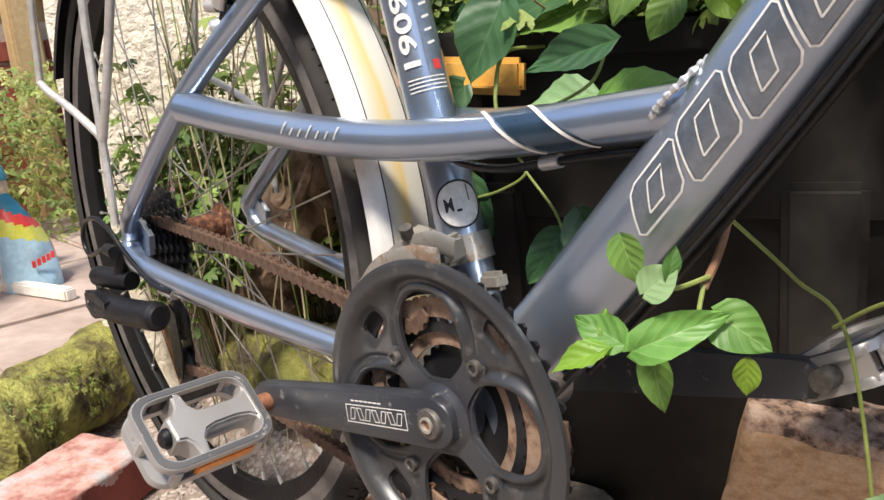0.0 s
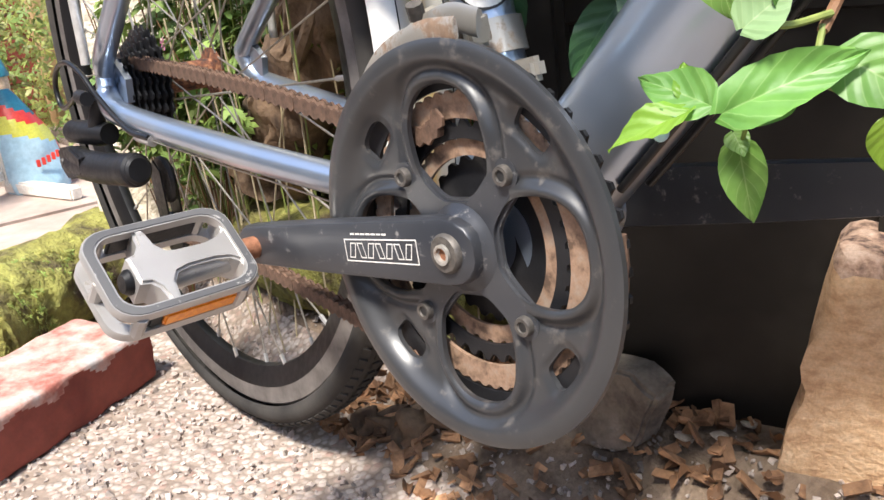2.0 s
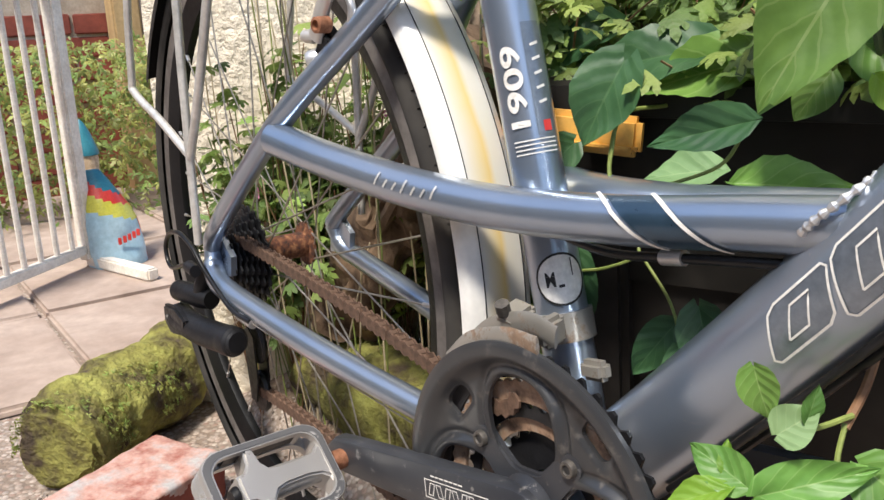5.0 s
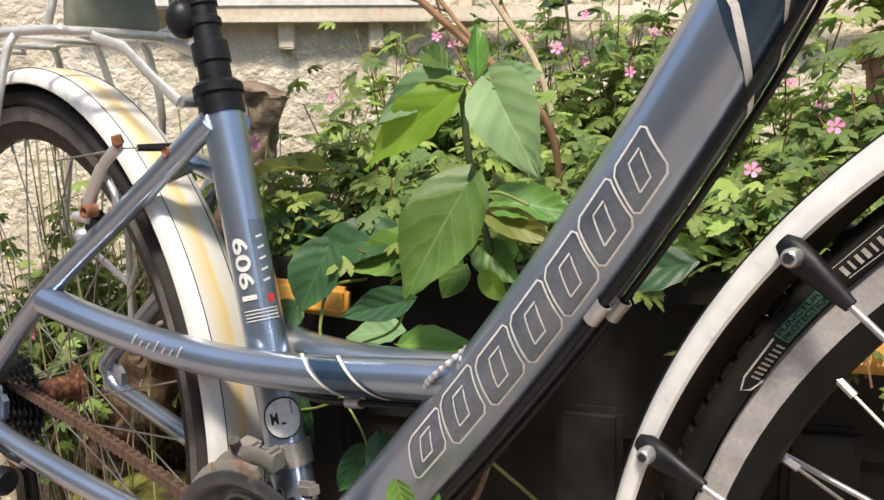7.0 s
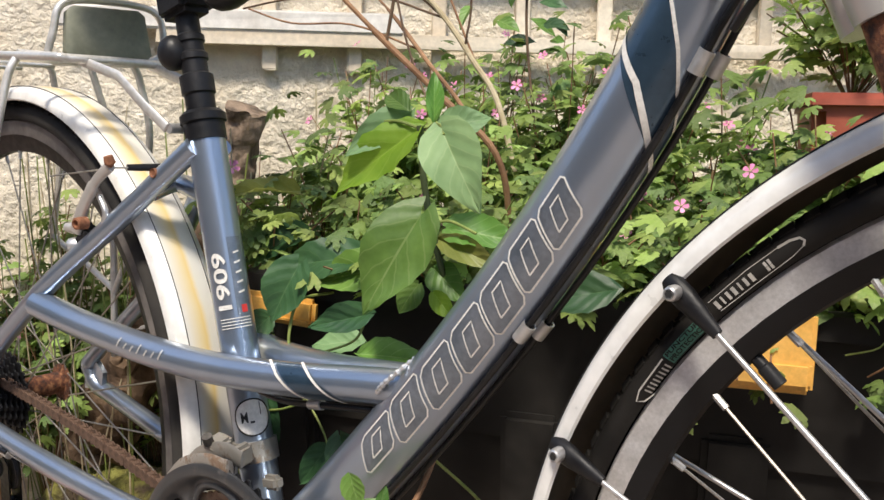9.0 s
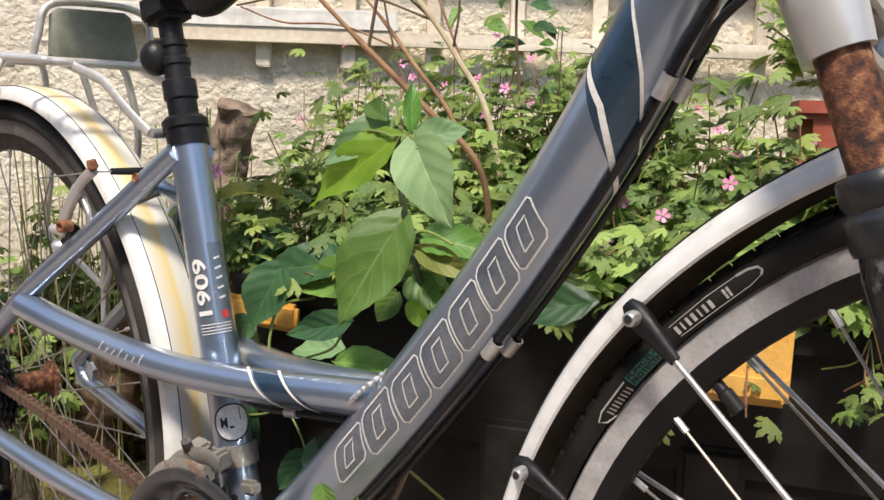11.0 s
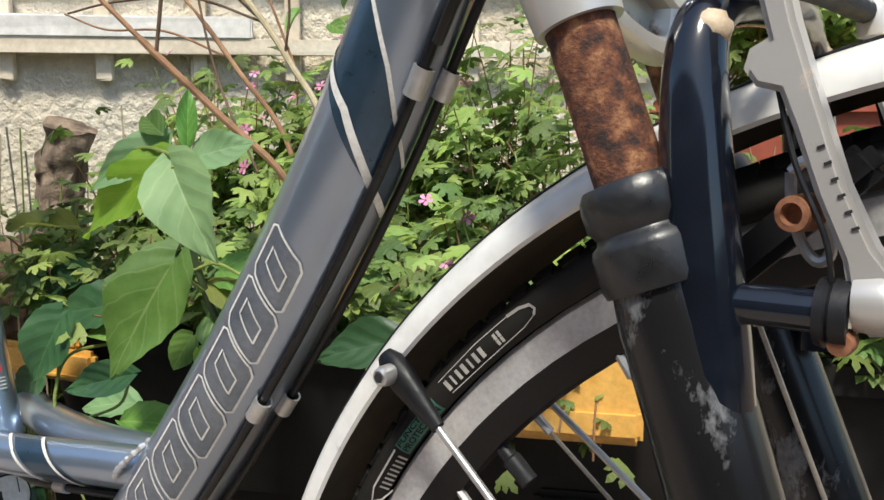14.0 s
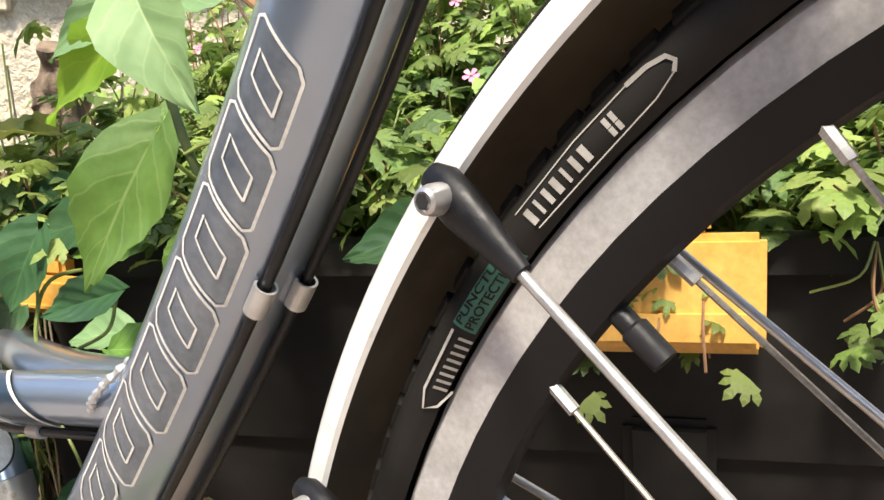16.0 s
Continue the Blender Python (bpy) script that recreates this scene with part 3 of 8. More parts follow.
# plain unseen walls added behind and beside, to cut sky light and darken reflections
g = Geo().box(pose(0.0, -2.9, 1.1), 9.0, 0.20, 2.2, 0.01)
tagged(new("wall_behind", g.mesh("wall_behind", BACKWALL)), "plain dark wall, unseen, added to block sky light", "wall", kind="structure")
g = Geo().box(pose(4.4, -0.6, 0.6), 0.20, 5.4, 1.2, 0.01)
tagged(new("wall_side", g.mesh("wall_side", BACKWALL)), "plain dark wall, unseen, added to block sky light", "wall", kind="structure")

paving = thing("paving", (-1.3, 0, 0), "worn pinkish patio slabs with open joints", "paving", kind="structure")
slab_me = Geo().box(pose(0, 0, 0), 0.44, 0.44, 0.02, 0.006, jig=0.0015, seed=3).mesh("slab", SLAB, False)
for i in range(4):
    for j in range(4):
        part("slab", slab_me, None, paving, m=pose(-1.24 - i * 0.45, -0.75 + j * 0.45, 0.006, rng.uniform(-0.4, 0.4), rng.uniform(-0.4, 0.4), rng.choice((0, 90, 180)) + rng.uniform(-0.6, 0.6)))

# house wall, oblique behind the bed
WTH = radians(45)
WD, WN = Vector((math.cos(WTH), math.sin(WTH), 0)), Vector((-math.sin(WTH), math.cos(WTH), 0))
WO = Vector((-0.5, 0.42, 0))


def wall_at(u, z, out=0.0):
    """A place on the house wall: u along it, out towards the garden."""
    return WO + WD * u - WN * out + Vector((0, 0, z))


wall_m = Matrix((WD, -WN, Vector((0, 0, 1)))).transposed().to_4x4()
g = Geo()
u0, u1, z1 = -0.56, 4.2, 2.6
nu, nz = 150, 82
wv = []
for i in range(nu + 1):
    for j in range(nz + 1):
        u, z = u0 + (u1 - u0) * i / nu, z1 * j / nz
        wv.append(wall_at(u, z, 0.004 * noise.noise(Vector((u * 26, z * 26, 1))) + 0.006 * noise.noise(Vector((u * 5, z * 5, 4)))))
g.add(wv, [(i * (nz + 1) + j, (i + 1) * (nz + 1) + j, (i + 1) * (nz + 1) + j + 1, i * (nz + 1) + j + 1) for i in range(nu) for j in range(nz)])
mw = wall_m.copy()
mw.translation = wall_at((u0 + u1) / 2, z1 / 2, -0.145)
g.box(mw, u1 - u0, 0.25, z1, 0.01)
tagged(new("wall_house", g.mesh("wall_house", WALLM)), "cream pebbledashed house wall", "wall", kind="structure")

trellis = thing("trellis", wall_at(0.3, 0.7), "weathered wooden trellis fixed to the house wall", "trellis")


def lath(u, z, length, w, upright, material=LATH, out=0.022, name="lath"):
    m = wall_m.copy()
    m.translation = wall_at(u, z, out)
    part(name, Geo().box(m, w if upright else length, 0.012, length if upright else w, 0.0015, jig=0.0012, seed=int(u * 97 + z * 31)), material, trellis)


for i in range(12):
    lath(-0.16 + i * 0.126, 1.12, 0.78, 0.021, True, out=0.012)
for i in range(5):
    lath(0.68, 0.775 + i * 0.122, 1.75, 0.022, False, out=0.026)
board = Geo()
m = wall_m.copy()
m.translation = wall_at(-0.085, 0.800, 0.022)
board.box(m, 0.50, 0.026, 0.030, 0.003, jig=0.001)
solid("white_board", board, WHITEBOARD, "peeling white wooden ledge along the house wall", "board")

# far end: low brick wall, fence over it, hedge before it
far = thing("garden_wall", (-2.75, 0.2, 0), "low red brick garden wall with pale mortar", "wall", kind="structure")
part("mortar_core", Geo().box(pose(-2.80, 0.1, 0.33), 0.09, 3.2, 0.66, 0.0), MORTAR, far)
brick_me = Geo().box(pose(0, 0, 0), 0.10, 0.215, 0.065, 0.004, jig=0.001, seed=5).mesh("brick", BRICK, False)
for r in range(8):
    for c in range(14):
        part("brick", brick_me, None, far, m=pose(-2.795 + rng.uniform(-0.003, 0.003), -1.45 + c * 0.225 + (0.11 if r % 2 else 0), 0.045 + r * 0.075, 0, 0, rng.uniform(-0.5, 0.5)))
fence = thing("fence", (-2.85, 0.1, 0), "brown board fence with a square post", "fence")
for i in range(26):
    part("fence_board", Geo().box(pose(-2.90, -1.5 + i * 0.125, 0.75), 0.018, 0.12, 1.5, 0.002, jig=0.001, seed=i), FENCE, fence)
for z in (0.78, 1.3):
    part("fence_rail", Geo().box(pose(-2.865, 0.1, z), 0.04, 3.2, 0.07, 0.004), FENCE, fence)
part("fence_post", Geo().box(pose(-2.70, 0.50, 0.8), 0.09, 0.09, 1.6, 0.006), FENCE, fence)

# white metal gate panel standing open at the slabs' edge
gate = thing("metal_gate", (-1.65, -0.04, 0), "white painted metal gate panel with upright bars", "gate")
ga, gb = Vector((-1.500, -0.230, 0.055)), Vector((-1.755, 0.085, 0.055))
for z in (0.06, 0.66):
    part("gate_rail", Geo().box(axis_pose(ga.lerp(gb, 0.5) + Vector((0, 0, z - 0.055)), (0, 0, 1), gb - ga), (gb - ga).length, 0.022, 0.022, 0.003), WHITEMETAL, gate)
bar_me = unit_rod("gate_bar", WHITEMETAL, 0.0065, 8)
for i in range(8):
    p = ga.lerp(gb, i / 8.0)
    part("gate_bar", bar_me, None, gate, m=rod_pose(p, p + Vector((0, 0, 0.60))))
part("gate_stile", Geo().box(axis_pose(gb + Vector((0, 0, 0.31)), (0, 0, 1), gb - ga), 0.036, 0.030, 0.66, 0.004), WHITEMETAL, gate)
rail = Geo().box(axis_pose((-1.645, 0.128, 0.031), (0, 0, 1), (0.24, 0.075, 0)), 0.25, 0.028, 0.028, 0.004)
solid("ground_batten", rail, WHITEMETAL, "white painted batten lying on the slabs", "batten")

# printed compost bag, slumped full, its top folded over
g = Geo()
bag_v = []
BN, BS = 30, 36
for i in range(BN + 1):
    t = i / BN
    z = 0.012 + 0.225 * t
    w = 0.066 * (1 - 0.06 * t) if t < 0.45 else 0.0642 * (1 - 0.72 * ((t - 0.45) / 0.55) ** 1.25)
    d = 0.062 * (1 - 0.20 * t) * (1 if t < 0.6 else 1 - ((t - 0.6) / 0.4) ** 1.8 * 0.80)
    for j in range(BS):
        a = 2 * math.pi * j / BS
        q = 1 + 0.08 * noise.noise(Vector((math.cos(a) * 2, math.sin(a) * 2, t * 5))) + 0.025 * noise.noise(Vector((math.cos(a) * 7, math.sin(a) * 7, t * 14)))
        bag_v.append((-1.740 + d * math.cos(a) * q - 0.045 * t, 0.150 + w * math.sin(a) * q - 0.006 * t - 0.020 * t * t, z))
bag_f = [(i * BS + j, i * BS + (j + 1) % BS, (i + 1) * BS + (j + 1) % BS, (i + 1) * BS + j) for i in range(BN) for j in range(BS)]
g.add(bag_v, bag_f + [tuple(range(BS - 1, -1, -1)), tuple(BN * BS + j for j in range(BS))])
bk = []
for i in range(BN):
    t = i / BN
    for j in range(BS):
        s = math.sin(2 * math.pi * j / BS)
        w = t + 0.09 * s
        bk.append((1 if s > 0.93 else 0) if w < 0.52 else 2 if w < 0.68 else 1 if w < 0.80 else 3)
g.k = bk + [0, 3]
bag = solid("compost_bag", g, [BAGBLUE, BAGRED, BAGYELLOW, BAGTEAL], "slumped plastic compost bag printed teal, red, yellow and pale blue", "bag")
mark = Geo()
for i in range(5):
    mark.box(pose(-1.684 - 0.0009 * (i - 0.6) ** 2, 0.143 + i * 0.0115, 0.080 + 0.003 * i, 0, 0, -2 - 6 * i), 0.004, 0.008, 0.016, 0.001)
part("red_bars", mark, BAGRED, bag, "row of red bars")

# garden statue behind the bag: pointed hat, round head, long coat in one casting
g = Geo()
stat = [(0.0, 0.0), (0.052, 0.0), (0.056, 0.02), (0.054, 0.10), (0.050, 0.20), (0.046, 0.245), (0.034, 0.262)]
g.lathe(stat, pose(-1.915, 0.148, 0.0) @ Matrix.Scale(0.80, 4), 28, 0)
g.lathe([(0.034, 0.262), (0.031, 0.275), (0.036, 0.292), (0.037, 0.308), (0.034, 0.322)], pose(-1.915, 0.148, 0.0) @ Matrix.Scale(0.80, 4), 28, 1)
g.lathe([(0.034, 0.322), (0.041, 0.320), (0.041, 0.328), (0.034, 0.345), (0.022, 0.385), (0.010, 0.418), (0.0, 0.432)], pose(-1.915, 0.148, 0.0) @ Matrix.Scale(0.80, 4), 28, 0)
g.v = [(x + 0.004 * noise.noise(Vector((x, y, z)) * 30), y - 0.06 * max(0.0, z - 0.27) + 0.004 * noise.noise(Vector((x, y, z)) * 30 + Vector((4, 0, 0))), z) for x, y, z in g.v]
solid("garden_statue", g, [BAGTEAL, BAREPATCH], "small painted garden statue with a teal hat and coat", "statue")

# loose brick and the buff block and flat stone
g = Geo()
bm0 = axis_pose((-0.592, -0.160, 0.0335), (0.02, 0.03, 1), (-0.105, 0.190, 0))
bm = bmesh.new()
bmesh.ops.create_cube(bm, size=2.0)
bmesh.ops.subdivide_edges(bm, edges=list(bm.edges), cuts=30, use_grid_fill=True)
half = Vector((0.1130, 0.0555, 0.031))
for q in bm.verts:
    c = Vector((q.co.x * half.x, q.co.y * half.y, q.co.z * half.z))
    chip = 0.0045 + max(0.0, noise.noise(c * 26 + Vector((3, 1, 0)))) * (0.022 if c.z > 0 else 0.008)
    inner = Vector([max(-h + chip, min(h - chip, w)) for w, h in zip(c, half)])
    d = c - inner
    if d.length > 1e-6:
        c = inner + d.normalized() * min(d.length, chip)
    q.co = c + Vector((noise.noise(c * 70), noise.noise(c * 70 + Vector((7, 0, 0))), 1.6 * noise.noise(c * 45 + Vector((0, 9, 0))))) * 0.0014
bm.verts.index_update()
g.add([bm0 @ q.co for q in bm.verts], [tuple(q.index for q in fc.verts) for fc in bm.faces])
g.k = [1 if fc.calc_center_median().z > 0.0225 - 0.014 * noise.noise(fc.calc_center_median() * 30) else 0 for fc in bm.faces]
bm.free()
solid("loose_brick", g, [BRICK, BRICKTOP], "loose red brick with mortar on its top face", "brick")

g = Geo()
bm = bmesh.new()
bmesh.ops.create_cube(bm, size=1.0)
bmesh.ops.subdivide_edges(bm, edges=list(bm.edges), cuts=14, use_grid_fill=True)
blk = axis_pose((0.122, 0.214, 0.150), (0.21, -0.05, 1), (0.916, 0.40, -0.17))
for q in bm.verts:
    c = Vector((q.co.x * 0.155, q.co.y * 0.085, q.co.z * 0.165))
    e = sum(1 for a in q.co if abs(a) > 0.46)
    c += Vector((noise.noise(c * 30), noise.noise(c * 30 + Vector((7, 0, 0))), noise.noise(c * 30 + Vector((0, 9, 0))))) * (0.004 + 0.005 * max(0, e - 1))
    if e >= 2:
        c *= 0.975
    q.co = c
bm.verts.index_update()
g.add([blk @ q.co for q in bm.verts], [tuple(q.index for q in fc.verts) for fc in bm.faces])
g.k = [1 if fc.calc_center_median().z > 0.0725 else 0 for fc in bm.faces]
bm.free()
solid("buff_block", g, [BLOCK, BLOCKTOP], "rough buff walling block with a dirty chipped edge standing on end", "block")
g = Geo()
bm = bmesh.new()
ring = [(-0.135, 0.055), (-0.126, 0.092), (-0.110, 0.117), (-0.062, 0.129), (-0.026, 0.134), (-0.002, 0.122), (-0.009, 0.099), (-0.020, 0.074), (-0.070, 0.056)]
lo = [bm.verts.new((x - 0.026, 0.114 + 0.12 * (z - 0.06), z - 0.010)) for x, z in ring]
hi = [bm.verts.new((x - 0.022, 0.139 + 0.10 * (z - 0.06), z - 0.005)) for x, z in ring]
bm.faces.new(lo)
bm.faces.new(hi[::-1])
for i in range(len(ring)):
    bm.faces.new((lo[i], hi[i], hi[(i + 1) % len(ring)], lo[(i + 1) % len(ring)]))
bmesh.ops.recalc_face_normals(bm, faces=list(bm.faces))
bmesh.ops.bevel(bm, geom=list(bm.edges), offset=0.003, segments=2, affect="EDGES", clamp_overlap=True)
bmesh.ops.triangulate(bm, faces=list(bm.faces))
bmesh.ops.subdivide_edges(bm, edges=list(bm.edges), cuts=2, use_grid_fill=True)
for q in bm.verts:
    q.co += Vector((noise.noise(q.co * 45), noise.noise(q.co * 45 + Vector((5, 0, 0))), noise.noise(q.co * 45 + Vector((0, 5, 0))))) * 0.0025
bm.verts.index_update()
g.add([tuple(q.co) for q in bm.verts], [tuple(q.index for q in fc.verts) for fc in bm.faces])
bm.free()
solid("flat_stone", g, FLATSTONE, "grey-brown flat stone resting in the soil", "stone")

# logs
def log_thing(name, pts, radii, material, label, seed, rough=0.012, freq=16):
    P = smooth_path(pts, 30)
    g = Geo().tube(P, [radii[min(i * 12 // 30, len(radii) - 1)] for i in range(len(P))], 52)
    g.v = [tuple(Vector(p) + Vector((noise.noise(Vector(p) * freq), noise.noise(Vector(p) * freq + Vector((seed, 0, 0))), noise.noise(Vector(p) * freq + Vector((0, seed, 0))))) * rough + Vector((noise.noise(Vector(p) * 70), noise.noise(Vector(p) * 70 + Vector((seed, 0, 0))), noise.noise(Vector(p) * 70 + Vector((0, seed, 0))))) * rough * 0.28) for p in g.v]
    return solid(name, g, material, label, "log")


log_thing("mossy_log", [(-0.735, -0.205, 0.062), (-0.80, -0.12, 0.066), (-0.88, -0.01, 0.066), (-0.98, 0.12, 0.062)], [0.052] + [0.062] * 36, MOSSY, "short log covered in yellow-green moss on the paving", 3.0, 0.016, 14)
log_thing("mossy_log", [(-0.66, 0.16, 0.10), (-0.52, 0.155, 0.105), (-0.38, 0.165, 0.11), (-0.24, 0.19, 0.10)], [0.055] + [0.070] * 36, MOSSY, "rotting mossy log lying behind the rear wheel", 8.0, 0.018, 12)
branch = log_thing("dead_branch", [(-0.60, 0.15, 0.20), (-0.50, 0.16, 0.33), (-0.42, 0.17, 0.43), (-0.36, 0.20, 0.52)], [0.050] * 14 + [0.044] * 23, BARK, "thick dead branch propped behind the rear wheel", 5.0, 0.016, 34)
branch_at = smooth_path([(-0.60, 0.15, 0.20), (-0.50, 0.16, 0.33), (-0.42, 0.17, 0.43), (-0.36, 0.20, 0.52)], 12)
for i in range(16):
    a = radians(rng.uniform(170, 330))
    side = Vector((0.6 * math.cos(a), math.sin(a), -0.5 * math.cos(a))) * 0.047
    k0, n = rng.randrange(0, 22), rng.randrange(8, 14)
    part("bark_strip", Geo().tube([branch_at[k] + side * (1.0 + 0.10 * noise.noise(Vector((k * 0.4, i, 0)))) for k in range(k0, k0 + n)], [0.001] + [rng.uniform(0.004, 0.009)] * (n - 2) + [0.001], 7), BARK, branch)
log_thing("tree_stump", [(-0.47, 0.27, 0.08), (-0.465, 0.275, 0.35), (-0.455, 0.28, 0.58), (-0.43, 0.285, 0.668)], [0.038] * 12 + [0.028] * 25, GREYWOOD, "weathered brown wooden stump among the plants", 2.0, 0.010, 44)

log_thing("rotten_wood", [(-0.315, 0.050, 0.010), (-0.28, 0.062, 0.018), (-0.24, 0.080, 0.030), (-0.20, 0.105, 0.045)], [0.012] + [0.017] * 36, BARK, "crumbling rotten wood lying on the soil", 6.0, 0.010, 60)
chips = Geo()
for i in range(520):
    x, y = -0.36 + 0.48 * rng.random() ** 1.9, rng.uniform(0.03, 0.17)
    sx = rng.uniform(0.004, 0.014)
    chips.box(Matrix.Translation((x, y, ground_height(x, y) + rng.uniform(0.001, 0.012))) @ Euler((rng.uniform(-0.9, 0.9), rng.uniform(-0.9, 0.9), rng.uniform(0, 6))).to_matrix().to_4x4(), sx * 1.6, sx * 0.7, sx * 0.22, 0, jig=sx * 0.12, seed=i)
tagged(new("bark_litter", chips.mesh("bark_litter", BARKCHIP, False)), "reddish bark chips strewn over the soil", "bark", kind="stuff")

# black tub with yellow clips
TTH = radians(25)
TD, TN = Vector((math.cos(TTH), math.sin(TTH), 0)), Vector((-math.sin(TTH), math.cos(TTH), 0))
TO = Vector((-0.125, 0.044, 0))


def tub_at(u, n, z):
    return TO + TD * u + TN * n + Vector((0, 0, z))


tub_m = Matrix((TD, TN, Vector((0, 0, 1)))).transposed().to_4x4()
tub = thing("planter_tub", tub_at(0.35, 0.2, 0.07), "dusty black plastic tub with yellow clips used as a planter", "planter")
LT, DT = 0.72, 0.40


def tub_ring(inset, z, r=0.03):
    out = []
    for cu, cn, a0 in ((LT - r, DT - r, 0), (r, DT - r, 90), (r, r, 180), (LT - r, r, 270)):
        cu = cu - inset if cu > LT / 2 else cu + inset
        cn = cn - inset if cn > DT / 2 else cn + inset
        for i in range(5):
            a = radians(a0 + 22.5 * i)
            out.append(tub_at(cu + r * math.cos(a), cn + r * math.sin(a), z))
    return out


rows = [(0.085, 0.06), (0.075, 0.075), (0.036, 0.37), (0.030, 0.372), (0.014, 0.475), (0.014, 0.490), (0.0, 0.492), (0.0, 0.512), (0.006, 0.515), (0.020, 0.513), (0.028, 0.40)]
tv = [p for ins, z in rows for p in tub_ring(ins, z)]
g = Geo()
g.add(tv, [(a * 20 + i, a * 20 + (i + 1) % 20, (a + 1) * 20 + (i + 1) % 20, (a + 1) * 20 + i) for a in range(len(rows) - 1) for i in range(20)] + [tuple(range(19, -1, -1))])
part("tub_body", g, TUB, tub)
for u in (0.04, 0.28, 0.455, 0.62):
    m = tub_m.copy()
    m.translation = tub_at(u, 0.046, 0.24)
    part("tub_rib", Geo().box(m @ pose(0, 0, 0, 6), 0.055, 0.022, 0.32, 0.006), TUB, tub)
for u, z, wide, high, tilt in ((0.038, 0.484, 0.098, 0.026, 4), (0.445, 0.484, 0.122, 0.066, 0)):
    m = tub_m.copy()
    m.translation = tub_at(u, -0.006, z)
    m = m @ pose(0, 0, 0, 0, tilt, 0)
    clip = Geo().box(m @ pose(0, -0.004, 0.0), wide, 0.012, high, 0.004)
    clip.box(m @ pose(0.018, 0.004, high / 2 + 0.006), 0.030, 0.020, 0.013, 0.003)
    clip.box(m @ pose(0, -0.008, -high * 0.26), wide * 0.97, 0.010, high * 0.34, 0.0035)
    part("clip", clip, YELLOW, tub, "faded yellow clip")
g = Geo()
sv = [tub_at(0.025 + (LT - 0.05) * i / 14, 0.025 + (DT - 0.05) * j / 9, 0.487 + 0.008 * noise.noise(Vector((i, j, 0.5)))) for i in range(15) for j in range(10)]
g.add(sv, [(i * 10 + j, (i + 1) * 10 + j, (i + 1) * 10 + j + 1, i * 10 + j + 1) for i in range(14) for j in range(9)])
part("tub_soil", g, SOIL, tub, "dark potting soil")

# red trough with the bright bush
trough = Geo()
m = tub_m.copy()
m.translation = tub_at(0.66, 0.27, 0.592)
trough.box(m, 0.26, 0.13, 0.19, 0.012, top=1.12)
trough.box(m @ pose(0, 0, 0.092), 0.305, 0.158, 0.018, 0.006)
solid("red_trough", trough, POTRED, "terracotta red plastic trough standing in the tub", "planter")

# scraps on the soil
for i in range(130):
    x, y = rng.uniform(-0.42, 0.14), rng.uniform(0.02, 0.20)
    g = Geo()
    leaf_geo(g, Matrix.Translation((x, y, ground_height(x, y) + 0.006)) @ Euler((rng.uniform(-0.6, 0.6), rng.uniform(-0.6, 0.6), rng.uniform(0, 6))).to_matrix().to_4x4(), rng.uniform(0.010, 0.026), rng.uniform(0.006, 0.013), 0.2, rng.uniform(0.3, 0.9), rng.uniform(-0.5, 0.6), 0.15, 0, 6, 2, i)
    solid("dead_leaf", g, DEADLEAF, "curled brown dead leaf on the soil", "leaf", "dead leaves on the soil")
for i, (x, y) in enumerate(((0.005, 0.150), (-0.018, 0.140), (0.012, 0.175))):
    g = Geo().blob(Matrix.Translation((x, y, ground_height(x, y) + 0.004)), 0.0065, 0.0048, 0.0024, 0.5, 1.4, 0, 2, i * 3.0)
    solid("shell_piece", g, SHELL, "pale broken shell piece on the soil", "shell", "shell pieces on the soil")

# ---- the bicycle: x forward, y away from the drive side, wheels on the ground ----
BB = Vector((0, 0, 0.28))
REAR, FRONT = Vector((-0.456, 0, 0.338)), Vector((0.605, 0, 0.345))
bike = thing("bicycle", (0, 0, 0), "blue-silver step-through bicycle with rusty chain leaning beside a planted tub", "bicycle")


def down_at(t):
    """Centre line of the big curved down tube."""
    s = 1.2 * t
    a, b, c = Vector((0, 0, 0.2881)), Vector((0.2722, 0, 0.5687)), Vector((0.3474, 0, 0.7379))
    return a * (1 - s) ** 2 + b * 2 * s * (1 - s) + c * s * s


def down_radius(t):
    return 0.0287 - 0.0067 * t


def down_skin(t, phi, lift=0.0):
    """A place on the down tube: t along it, phi degrees up from its near side."""
    d = (down_at(t + 0.01) - down_at(t - 0.01)).normalized()
    up = Vector((-d.z, 0, d.x))
    a = radians(phi)
    return down_at(t) + (Vector((0, -1, 0)) * math.cos(a) + up * math.sin(a)) * (down_radius(t) + lift)


def skin_strip(g, skin, path, half, lift, k=0, step=0.012):
    """A flat line of half-width half (in the skin's own t, phi units) along path."""
    pts = []
    for (a, b) in zip(path[:-1], path[1:]):
        n = max(1, int(max(abs(b[0] - a[0]) / step, abs(b[1] - a[1]) / 5.0)))
        pts += [(a[0] + (b[0] - a[0]) * i / n, a[1] + (b[1] - a[1]) * i / n) for i in range(n)]
    pts.append(path[-1])
    W = [skin(t, p, lift) for t, p in pts]
    v = []
    for i, p in enumerate(W):
        d = (W[min(i + 1, len(W) - 1)] - W[max(i - 1, 0)]).normalized()
        t, ph = pts[i]
        nrm = (skin(t, ph, lift + 0.01) - p).normalized()
        s = d.cross(nrm) * half
        v += [p + s, p - s]
    f = [(2 * i, 2 * i + 1, 2 * i + 3, 2 * i + 2) for i in range(len(W) - 1)]
    g.add(v, f, k)


